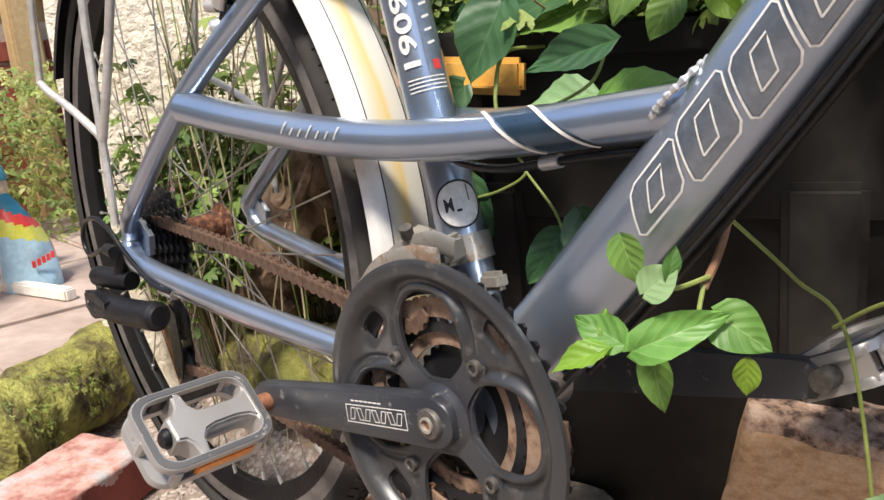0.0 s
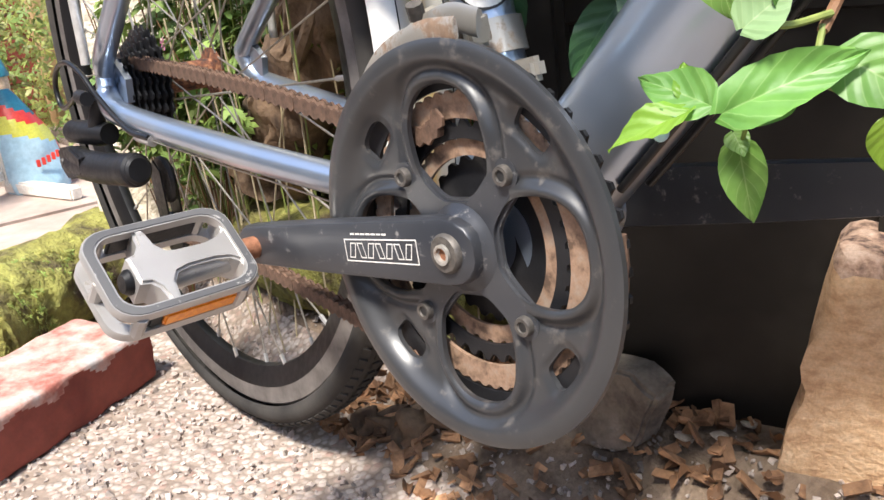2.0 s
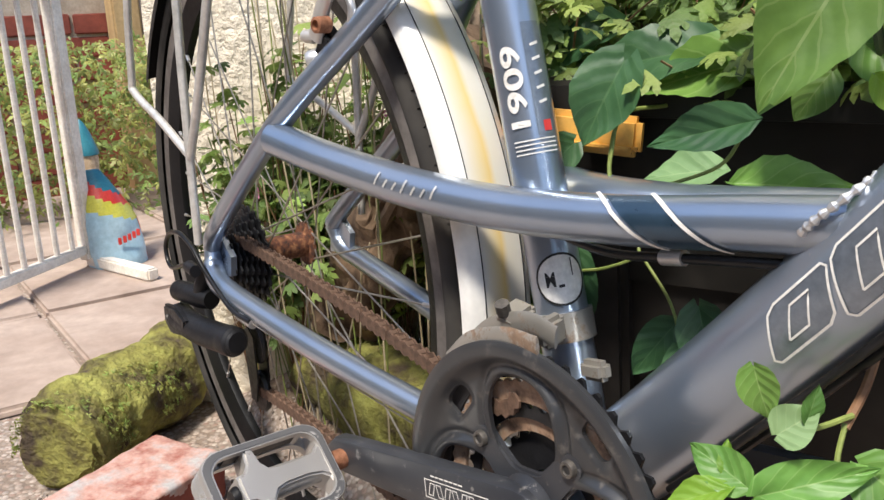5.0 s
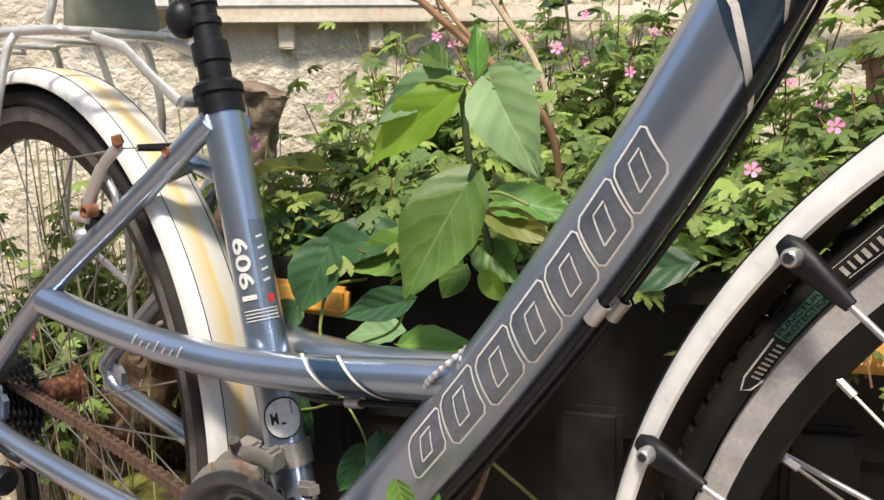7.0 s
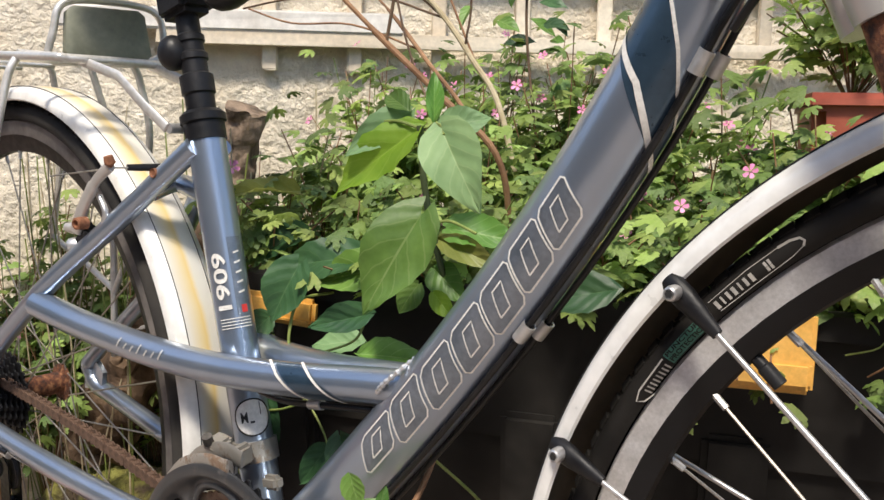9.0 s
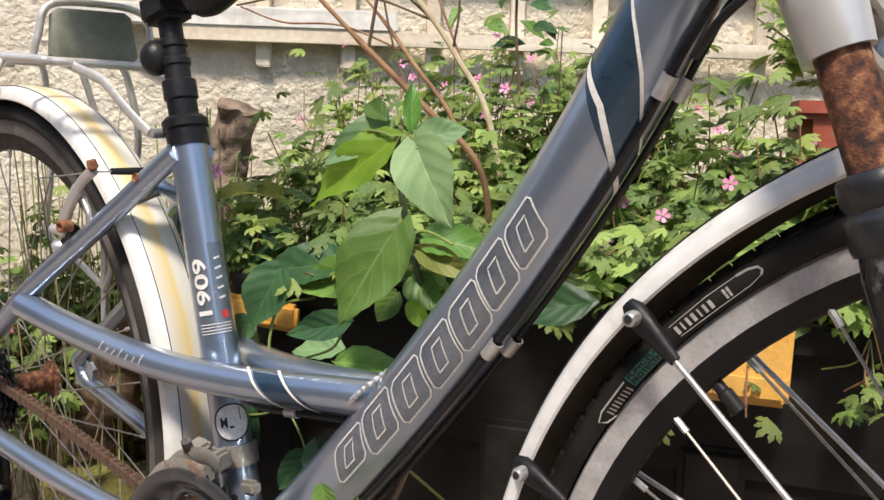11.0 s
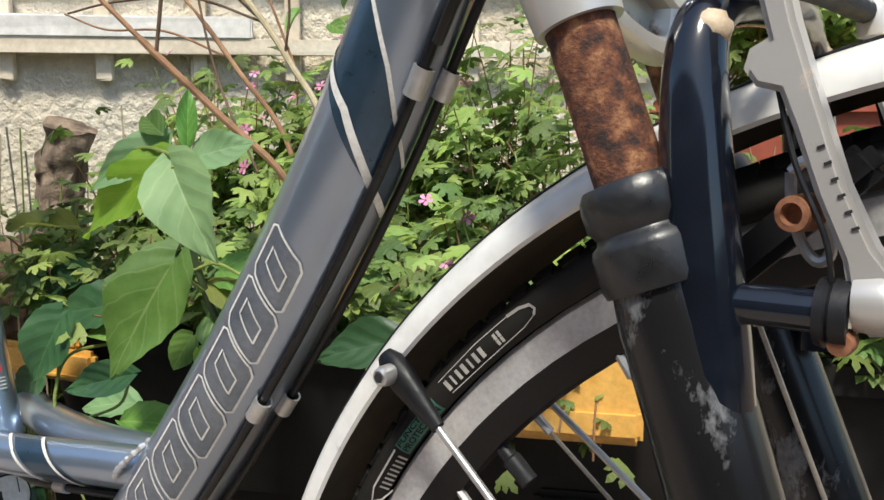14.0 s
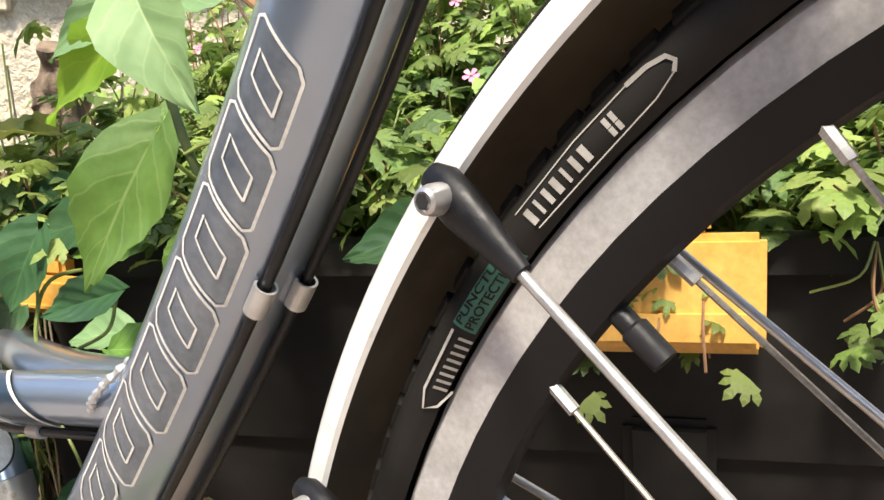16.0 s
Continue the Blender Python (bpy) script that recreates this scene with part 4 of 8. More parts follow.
def skin_patch(g, skin, quad, lift, k=0, n=8):
    """A filled four-cornered patch on a skin."""
    v, f = [], []
    (a, b, c, d) = quad
    for i in range(n + 1):
        for j in range(n + 1):
            s, t = i / n, j / n
            p = [(a[q] * (1 - s) + b[q] * s) * (1 - t) + (d[q] * (1 - s) + c[q] * s) * t for q in (0, 1)]
            v.append(skin(p[0], p[1], lift))
    for i in range(n):
        for j in range(n):
            f.append((i * (n + 1) + j, (i + 1) * (n + 1) + j, (i + 1) * (n + 1) + j + 1, i * (n + 1) + j + 1))
    g.add(v, f, k)


def cast_plate(outline, m, h, bev=0.0015, seg=2):
    """A flat outline raised by h along the z axis of pose m, with every edge rounded."""
    bm = bmesh.new()
    lo = [bm.verts.new((x, y, 0)) for x, y in outline]
    hi = [bm.verts.new((x, y, h)) for x, y in outline]
    n = len(outline)
    bm.faces.new(lo[::-1])
    bm.faces.new(hi)
    for i in range(n):
        bm.faces.new((lo[i], lo[(i + 1) % n], hi[(i + 1) % n], hi[i]))
    bmesh.ops.recalc_face_normals(bm, faces=list(bm.faces))
    flat_edges = [e for e in bm.edges if e.verts[0].co.z == e.verts[1].co.z]
    bmesh.ops.bevel(bm, geom=flat_edges, offset=bev, segments=seg, affect="EDGES", clamp_overlap=True)
    bmesh.ops.triangulate(bm, faces=[f for f in bm.faces if len(f.verts) > 4])
    bm.verts.index_update()
    g = Geo().add([m @ q.co for q in bm.verts], [tuple(q.index for q in f.verts) for f in bm.faces])
    bm.free()
    return g


SIDE = Matrix(((1, 0, 0, 0), (0, 0, -1, 0), (0, 1, 0, 0), (0, 0, 0, 1)))


def side_plate(outline, y0, y1, bev=0.0015):
    """A plate drawn in side view (x, z), reaching from y0 to the nearer y1."""
    return cast_plate(outline, Matrix.Translation((0, y0, 0)) @ SIDE, y0 - y1, bev)


# frame tubes
seat_dir = Vector((-0.112, 0, 0.44)).normalized()


def seat_at(s):
    return BB + Vector((-0.0136, 0, 0)) + seat_dir * s


down = part("down_tube", Geo().tube([down_at(i / 28) for i in range(29)], [down_radius(i / 28) for i in range(29)], 28), PAINT, bike, "wide curved down tube with outlined decals")
seat_tube = part("seat_tube", Geo().tube([seat_at(0), seat_at(0.38)], 0.0165, 24), PAINT, bike)
part("bottom_bracket_shell", Geo().lathe([(0.0, -0.036), (0.0215, -0.036), (0.0215, 0.036), (0.0, 0.036)], axis_pose(BB, (0, 1, 0)), 28), PAINT, bike)
for sgn in (-1, 1):
    side = smooth_path([(-0.287, sgn * 0.069, 0.473), (-0.21, sgn * 0.060, 0.462), (-0.124, sgn * 0.047, 0.453), (-0.05, sgn * 0.033, 0.450), (0.03, sgn * 0.021, 0.455), (0.10, sgn * 0.012, 0.464), (0.178, sgn * 0.006, 0.474)])
    part("side_tube", Geo().tube(side, 0.0135, 18), PAINT, bike)
    part("seatstay", Geo().tube(smooth_path([(-0.466, sgn * 0.066, 0.350), (-0.434, sgn * 0.069, 0.378), (-0.287, sgn * 0.066, 0.484), (-0.19, sgn * 0.038, 0.560), (-0.102, sgn * 0.013, 0.630)]), [0.0085] + [0.0095] * 32, 16), PAINT, bike)
    part("chainstay", Geo().tube(smooth_path([(-0.466, sgn * 0.066, 0.350), (-0.452, sgn * 0.071, 0.327), (-0.41, sgn * 0.073, 0.318), (-0.25, sgn * 0.060, 0.304), (-0.10, sgn * 0.038, 0.291), (-0.015, sgn * 0.027, 0.284)]), [0.0085] * 5 + [0.0105] * 36, 16), PAINT, bike)
    part("dropout", Geo().prism([(-0.02, -0.022), (0.022, -0.014), (0.026, 0.006), (0.004, 0.022), (-0.018, 0.014)], axis_pose((-0.456, -0.056 if sgn < 0 else 0.073, 0.340), (0, -1, 0), (1, 0, 0)), 0.006), PAINT, bike)
part("stay_bridge", Geo().tube(smooth_path([(-0.150, -0.026, 0.588), (-0.148, 0, 0.596), (-0.150, 0.026, 0.588)]), 0.008, 12).tube([(-0.146, 0, 0.596), (-0.097, 0, 0.585)], 0.008, 12), PAINT, bike)
bead = smooth_path([(0.156, -0.006, 0.495), (0.153, -0.014, 0.4905), (0.146, -0.0215, 0.482), (0.138, -0.0240, 0.474), (0.131, -0.0215, 0.4665), (0.127, -0.013, 0.460)], 8)
part("weld_bead", Geo().tube(bead, [0.0019 + 0.0006 * math.sin(i * 1.9) for i in range(len(bead))], 8), ALLOY, bike)

# head tube, with the weld to the down tube
head_dir = Vector((-0.33, 0, 0.944)).normalized()
head_low = Vector((0.4040, 0, 0.7530))


def head_at(s):
    return head_low + head_dir * s


part("head_tube", Geo().lathe([(0.0, 0.0), (0.0215, 0.0), (0.0215, 0.012), (0.0195, 0.014), (0.0195, 0.10), (0.0215, 0.104), (0.0215, 0.115), (0.0, 0.115)], axis_pose(head_low, head_dir), 32), PAINT, bike)
part("weld_bead", Geo().tube([head_at(0.006 + 0.085 * i / 40) + Vector((-0.0175, -0.0155 + 0.004 * math.sin(i * 0.08), 0)) for i in range(41)], [0.0020 + 0.0008 * math.sin(i * 2.0) for i in range(41)], 8), ALLOY, bike)
part("headset_cup", Geo().lathe([(0.0, -0.0150), (0.0165, -0.0150), (0.0188, -0.0120), (0.0195, -0.0080), (0.0212, -0.0065), (0.0216, -0.0030), (0.0205, -0.0005), (0.0, -0.0005)], axis_pose(head_low, head_dir), 30), RUST, bike, "rusted headset cup")

# decals on the down tube: a row of slanted outlined shapes, dark slate inside pale lines
pitch = 0.0525
for i in range(7):
    t0 = 0.196 + i * pitch
    lo, hi, sl = (-26, -35, -41, -44, -44, -41, -39)[i], (19, 22, 16, 14, 14, 16, 14)[i], 0.019
    w = pitch * 0.92

    def at(u, v):
        """A place in the block: u along the tube, v up it, both from 0 to 1."""
        return (t0 + w * u + sl * v, lo + (hi - lo) * v)
    shape = Geo()
    skin_patch(shape, down_skin, [at(0.03, 0.03), at(0.97, 0.03), at(0.97, 0.97), at(0.03, 0.97)], 0.0003)
    ring = [at(0.10, 0), at(0.90, 0), at(1, 0.12), at(1, 0.88), at(0.90, 1), at(0.10, 1), at(0, 0.88), at(0, 0.12), at(0.10, 0)]
    skin_strip(shape, down_skin, ring, 0.00062, 0.0007, 1)
    stroke = [at(0.30, 0.24), at(0.62, 0.24), at(0.70, 0.76), at(0.38, 0.76), at(0.30, 0.24)]
    skin_strip(shape, down_skin, stroke, 0.0005, 0.0007, 1)
    part("outlined_shape", shape, [LETTER, LINE], down)
band = Geo()
skin_patch(band, down_skin, [(0.735, 80), (0.619, -98), (0.664, -98), (0.870, 80)], 0.0003, 0, 16)
skin_strip(band, down_skin, [(0.737, 85), (0.713, 32), (0.694, -9), (0.645, -63), (0.617, -99)], 0.0019, 0.0007, 1)
skin_strip(band, down_skin, [(0.870, 82), (0.815, 32), (0.774, -7), (0.742, -34), (0.702, -61), (0.662, -96)], 0.0010, 0.0007, 1)
part("striped_band", band, [NAVY, LINE], down, "dark blue band between white stripes")


def side_skin(x, phi, lift=0.0):
    """Near side tube: x in metres along it."""
    pts = [(-0.21, -0.060, 0.462), (-0.124, -0.047, 0.453), (-0.05, -0.033, 0.450), (0.03, -0.021, 0.455), (0.10, -0.012, 0.464), (0.178, -0.006, 0.474)]
    for a, b in zip(pts[:-1], pts[1:]):
        if x <= b[0] or b is pts[-1]:
            s = (x - a[0]) / (b[0] - a[0])
            c = Vector(a).lerp(Vector(b), s)
            d = (Vector(b) - Vector(a)).normalized()
            break
    out = Vector((d.y, -d.x, 0)).normalized()
    up = d.cross(out)
    up = up if up.z > 0 else -up
    r = radians(phi)
    return c + (out * math.cos(r) + up * math.sin(r)) * (0.0137 + lift)


band = Geo()
skin_patch(band, side_skin, [(0.022, 75), (0.062, -62), (0.094, -62), (0.054, 75)], 0.0003)
skin_strip(band, side_skin, [(0.016, 82), (0.060, -66)], 0.0011, 0.0009, 1, 0.004)
skin_strip(band, side_skin, [(0.050, 82), (0.094, -66)], 0.0011, 0.0009, 1, 0.004)
part("striped_band", band, [NAVY, LINE], bike)
bars = Geo()
for i in range(7):
    x0 = -0.150 + i * 0.0085
    skin_strip(bars, side_skin, [(x0, 0), (x0 + 0.003, 36 if i in (0, 3, 6) else 22)], 0.0008, 0.0006, 0, 0.003)
part("pale_bars", bars, [WIRE], bike, "row of small pale bars")


def seat_skin(s, phi, lift=0.0):
    a = radians(phi)
    fwd = Vector((seat_dir.z, 0, -seat_dir.x))
    return seat_at(s) + (Vector((0, -1, 0)) * math.cos(a) + fwd * math.sin(a)) * (0.0166 + lift)


def bent_text(name, body, size, material, parent, place):
    """Lettering laid on a curved surface; place turns a flat point into one on that surface."""
    cu = bpy.data.curves.new(name, "FONT")
    cu.body, cu.size, cu.align_x, cu.align_y = body, size, "CENTER", "CENTER"
    cu.offset = size * 0.022
    tmp = bpy.data.objects.new(name, cu)
    me0 = bpy.data.meshes.new_from_object(tmp)
    g = Geo()
    co = []
    bt = bmesh.new()
    bt.from_mesh(me0)
    bmesh.ops.triangulate(bt, faces=list(bt.faces))
    bmesh.ops.subdivide_edges(bt, edges=list(bt.edges), cuts=3)
    bt.to_mesh(me0)
    bt.free()
    for q in me0.vertices:
        co.append(place(q.co.x, q.co.y))
    g.add(co, [tuple(p.vertices) for p in me0.polygons])
    bpy.data.objects.remove(tmp)
    bpy.data.meshes.remove(me0)
    bpy.data.curves.remove(cu)
    return part(name, g, material, parent)


bent_text("alloy_number", "6061", 0.0292, LINE, seat_tube, lambda x, y: seat_skin(0.2410 - x * 0.92, 31 + math.degrees(y * 0.54 / 0.0166), 0.0008))
label = Geo()
skin_patch(label, seat_skin, [(0.206, 66), (0.206, 112), (0.280, 112), (0.280, 66)], 0.0003)
for i in range(4):
    skin_strip(label, seat_skin, [(0.203 + i * 0.0026, 12), (0.203 + i * 0.0026, 104)], 0.0004, 0.0006, 1, 0.01)
for i in range(5):
    skin_strip(label, seat_skin, [(0.232 + i * 0.0085, 78), (0.2335 + i * 0.0085, 98)], 0.0008, 0.0006, 1, 0.01)
part("label_panel", label, [LETTER, LINE], seat_tube, "dark label panel with pale bars")
dot = Geo()
skin_patch(dot, seat_skin, [(0.2150, 80), (0.2150, 98), (0.2215, 98), (0.2215, 80)], 0.0006, 0, 2)
part("red_mark", dot, REDINK, seat_tube)
round_label = Geo()
ring = [(0.1265 + 0.0155 * math.sin(a), 61 + 52 * math.cos(a)) for a in [i * math.pi / 14 for i in range(28)]]
disc_v = [seat_skin(0.1265 + (a - 0.1265) * k / 8, 61 + (b - 61) * k / 8, 0.0005) for k in range(1, 9) for a, b in ring]
disc_f = [(k * 28 + i, (k + 1) * 28 + i, (k + 1) * 28 + (i + 1) % 28, k * 28 + (i + 1) % 28) for k in range(7) for i in range(28)]
round_label.add(disc_v + [seat_skin(0.1265, 61, 0.0005)], disc_f + [(224, i, (i + 1) % 28) for i in range(28)])
skin_strip(round_label, seat_skin, ring + [ring[0]], 0.0007, 0.0008, 1, 0.02)
skin_strip(round_label, seat_skin, [(0.1275, 85), (0.1385, 85)], 0.0004, 0.0008, 1, 0.01)
skin_strip(round_label, seat_skin, [(0.1225, 53), (0.1225, 65)], 0.0009, 0.0008, 1, 0.01)
part("round_sticker", round_label, [STICKER, INK], seat_tube, "round white size sticker")
bent_text("size_letter", "M", 0.0135, INK, seat_tube, lambda x, y: seat_skin(0.1265 + y * 0.92, 38 + math.degrees(x * 0.62 / 0.0166), 0.0008))

# ---- wheels ----
TYRE_R, RIM_R = 0.343, 0.3165


def ring_pose(c):
    return axis_pose(c, (0, -1, 0), (1, 0, 0))


def wheel(name, c, label, dusty, phase, rim, sect, spokes):
    """rim: radii of its outer edge, the end of the bare band, and its inner wall."""
    ro, rb, ri = rim
    tc, ta, tw = sect
    m = ring_pose(c)
    w = part(name, Geo().lathe([(0.0, -0.034), (0.0085, -0.034), (0.0085, -0.03), (0.013, -0.028), (0.013, 0.028), (0.0085, 0.03), (0.0085, 0.034), (0, 0.034)], m, 20), RUST if dusty else ALLOY, bike, label)
    prof = []
    for i in range(17):
        a = radians(-128 + 256 * i / 16)
        prof.append((tc + ta * math.cos(a), tw * math.sin(a)))
    ty = Geo().lathe(prof, m, 120)
    blocks = 150
    for i in range(blocks):
        for row in (-1, 0, 1):
            a = 2 * math.pi * (i + (0.5 if row else 0)) / blocks
            b = radians(row * 38)
            rr, yy = tc + (ta + 0.0003) * math.cos(b), (tw + 0.0003) * math.sin(b)
            d = Vector((math.cos(a), math.sin(a), 0))
            nrm = (d * math.cos(b) + Vector((0, 0, math.sin(b)))).normalized()
            ty.box(m @ axis_pose(d * rr + Vector((0, 0, yy)), nrm, d.cross(Vector((0, 0, 1)))), 0.0085, 0.0065, 0.0022, 0)
    part("tyre", ty, DUSTY if dusty else RUBBER, w, "dusty black treaded tyre" if dusty else "black treaded tyre")
    sides = Geo()
    for sgn in (-1, 1):
        sides.lathe([(ro, sgn * 0.0118), (rb, sgn * 0.0114)], m, 120, 0)
        sides.lathe([(rb, sgn * 0.0114), (rb * 0.7 + ri * 0.3, sgn * 0.0100), (ri, sgn * 0.0045)], m, 120, 1)
    sides.lathe([(ri, -0.0045), (ri - 0.0012, 0.0), (ri, 0.0045)], m, 120, 1)
    sides.lathe([(ro, -0.0118), (ro + 0.002, -0.0105), (ro + 0.002, 0.0105), (ro, 0.0118)], m, 120, 0)
    part("rim", sides, [RIMDULL if dusty else RIMGREY, RIMBLACK], w, "grimy alloy rim with black inner wall" if dusty else "worn alloy rim with black inner wall")
    for sgn in (-1, 1):
        part("hub_flange", Geo().lathe([(0.012, sgn * 0.026), (0.0225, sgn * 0.0275), (0.0225, sgn * 0.030), (0.012, sgn * 0.031)], m, 24), RUST if dusty else ALLOY, w)
    sp = unit_rod("spoke", SPOKE, 0.0009)
    ni = unit_rod("nipple", ALLOY, 0.0020)
    for i in range(spokes):
        sgn = 1 if i % 2 else -1
        a = 2 * math.pi * i / spokes + phase
        h = a + (0.95 if (i // 2) % 2 else -0.95)
        p = c + Vector((0.0205 * math.cos(h), sgn * 0.0285, 0.0205 * math.sin(h)))
        q = c + Vector(((ri + 0.002) * math.cos(a), sgn * 0.003, (ri + 0.002) * math.sin(a)))
        part("spoke", sp, None, w, m=rod_pose(p, q))
        e = (p - q).normalized()
        part("nipple", ni, None, w, m=rod_pose(q - e * 0.002, q + e * 0.011))
    return w


rear_wheel = wheel("rear_wheel", REAR, "rear wheel with rusty hub", True, 0.04, (0.3095, 0.2945, 0.276), (0.3195, 0.0130, 0.0185), 32)
front_wheel = wheel("front_wheel", FRONT, "front wheel with marked black tyre", False, radians(4.9), (0.3150, 0.3035, 0.2930), (0.3235, 0.0105, 0.0175), 36)
va = radians(139.0)
valve_out = FRONT + Vector((0.294 * math.cos(va), 0, 0.294 * math.sin(va)))
valve_in = FRONT + Vector((0.2745 * math.cos(va), 0, 0.2745 * math.sin(va)))
part("valve", Geo().tube([valve_out, valve_out.lerp(valve_in, 0.35)], 0.0034, 12).tube([valve_out.lerp(valve_in, 0.35), valve_out.lerp(valve_in, 0.4), valve_in], [0.0034, 0.0043, 0.0040], 12), BLACK, front_wheel, "capped tyre valve")


def tyre_skin(r, deg, lift=0.0):
    """Near sidewall of the front tyre: r from its axle, deg round it."""
    r -= 0.0040
    s = max(-1.0, min(1.0, (r - 0.3235) / 0.0105))
    y = -0.0175 * math.sqrt(1 - s * s)
    a = radians(deg)
    return FRONT + Vector((r * math.cos(a), y - lift, r * math.sin(a)))


def sidewall_mark(name, strokes, half, material, label=""):
    g = Geo()
    for path in strokes:
        skin_strip(g, tyre_skin, [(r, a) for r, a in path], half, 0.0005, 0, 0.003)
    part(name, g, material, front_wheel, label)


for i in range(7):
    a = 137.2 - i * 0.69
    sidewall_mark("sidewall_bar", [[(0.3242, a - 0.18), (0.3286, a - 0.18)]], (0.0011, 0.0006, 0.0009)[i % 3], GREYMARK)
for i in range(2):
    sidewall_mark("sidewall_bar", [[(0.3240, 131.25 - i * 0.42), (0.3290, 131.25 - i * 0.42)]], 0.00075, GREYMARK)
for i in range(8):
    a = 148.6 - i * 0.50
    sidewall_mark("sidewall_bar", [[(0.3210, a), (0.3244, a)]], 0.0007, GREYMARK)
green = Geo()
skin_patch(green, tyre_skin, [(0.3215, 144.5), (0.3215, 138.9), (0.3282, 138.9), (0.3282, 144.5)], 0.0003, 0, 10)
part("green_panel", green, GREENMARK, front_wheel, "green panel on the sidewall")
for word, rad in (("PUNCTURE", 0.3265), ("PROTECTION", 0.3233)):
    bent_text("panel_word", word, 0.0034, RUBBER, front_wheel, lambda x, y: tyre_skin(rad + y * 0.95, 141.7 - math.degrees(x * (1.72 if word == "PUNCTURE" else 1.42) / 0.325), 0.0005))
sidewall_mark("curved_line", [[(0.3304, 137.6), (0.3309, 133.0), (0.3310, 129.6)]], 0.00018, GREYMARK)
sidewall_mark("curved_line", [[(0.3232, 137.2), (0.3228, 133.0), (0.3236, 128.9), (0.3252, 127.6)]], 0.00018, GREYMARK)
sidewall_mark("curved_line", [[(0.3310, 129.6), (0.3307, 128.4), (0.3293, 127.5), (0.3270, 127.25), (0.3252, 127.6)]], 0.00062, GREYMARK)
sidewall_mark("curved_line", [[(0.3270, 144.8), (0.3265, 149.0), (0.3245, 150.2), (0.3215, 149.8), (0.3200, 148.6)]], 0.00045, GREYMARK)
ribs = Geo()
for i in range(260):
    a = 168 - i * 0.20
    skin_strip(ribs, tyre_skin, [(0.3335, a), (0.3365, a)], 0.00022, 0.0003, 0, 0.003)
rb_ob = part("sidewall_ribbing", ribs, RUBBER, front_wheel)
rb_ob["kind"] = "stuff"
# ---- mudguards ----
def mudguard(name, c, a0, a1, label, edge, dr, under):
    m = ring_pose(c)
    g = Geo()
    prof = [(edge, 0.0275), (0.3505, 0.0268), (0.3535, 0.0245), (0.3575, 0.0165), (0.3588, 0.0), (0.3575, -0.0165), (0.3535, -0.0245), (0.3505, -0.0268), (edge, -0.0275)]
    prof = [(r - (dr if r > edge else 0), h) for r, h in prof]
    g.lathe(prof[:4], m, 90, 0, radians(a0), radians(a1))
    g.lathe(prof[3:6], m, 90, 2, radians(a0), radians(a1))
    g.lathe(prof[5:], m, 90, 0, radians(a0), radians(a1))
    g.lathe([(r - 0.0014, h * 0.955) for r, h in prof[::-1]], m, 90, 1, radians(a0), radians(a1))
    for s in (0, -1):
        g.lathe([prof[s], (prof[s][0] - 0.0014, prof[s][1] * 0.955)], m, 90, 0, radians(a0), radians(a1))
    f = part(name, g, [FENDER, under, FENDERTOP], bike, label)
    for h, s in ((0.0170, 1), (0.0170, -1)):
        line = Geo().tube([m @ Vector(((0.3577 - dr) * math.cos(a), (0.3577 - dr) * math.sin(a), h * s)) for a in np.linspace(radians(a0), radians(a1), 90)], 0.0005, 4)
        part("edge_groove", line, BLACK, f)
    return f


rear_guard = mudguard("rear_mudguard", REAR + Vector((0.0290, 0, 0.0130)), -24, 121, "silver mudguard with a gold band along its crown", 0.3200, 0.0235, BLACK)
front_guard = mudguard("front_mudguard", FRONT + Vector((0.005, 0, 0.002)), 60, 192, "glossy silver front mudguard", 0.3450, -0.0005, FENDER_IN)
part("guard_tail", Geo().lathe([(0.326, 0.0260), (0.338, 0.0245), (0.3425, 0.0), (0.338, -0.0245), (0.326, -0.0260)], ring_pose(REAR), 40, 0, radians(111), radians(152)), BLACK, rear_guard, "black rear end of the mudguard")


def stay_bracket(guard, c, deg, end, side=-1, r=0.0016):
    """Wedge-shaped black bracket bolted to the guard's edge, with a wire stay running to the axle."""
    a = radians(deg)
    d = Vector((math.cos(a), 0, math.sin(a)))
    p = c + d * 0.3375 + Vector((0, side * 0.0325, 0))
    e = (Vector(end) - p).normalized()
    q = p + e * 0.029
    g = Geo().tube([p - e * 0.009, p - e * 0.004, p + e * 0.005, q - e * 0.009, q], [0.0040, 0.0066, 0.0068, 0.0046, 0.0032], 14, flat=0.75)
    b = part("stay_bracket", g, BLACK, guard)
    part("bolt", Geo().lathe([(0.0, 0.0045), (0.002, 0.005), (0.0026, 0.0062), (0.0036, 0.0055), (0.0042, 0.003), (0.0042, -0.002), (0, -0.002)], axis_pose(p + Vector((0, side * 0.005, 0)), (0, side, 0)), 18), ALLOY, guard)
    # flat black hexagon on the bolt head, painted shade of an empty socket
    part("bolt_socket", Geo().lathe([(0.0, 0.0), (0.0022, 0.0)], axis_pose(p + Vector((0, side * 0.0115, 0)), (0, side, 0)), 6), INK, guard)
    part("stay", Geo().tube([q - e * 0.004, Vector(end)], r, 10), ALLOY, guard)


stay_bracket(front_guard, FRONT, 137.8, (0.606, -0.060, 0.373))
stay_bracket(front_guard, FRONT, 158.2, (0.600, -0.062, 0.362))
for deg, end in ((137.8, (0.606, 0.060, 0.373)), (158.2, (0.600, 0.062, 0.362))):
    stay_bracket(front_guard, FRONT, deg, end, 1)

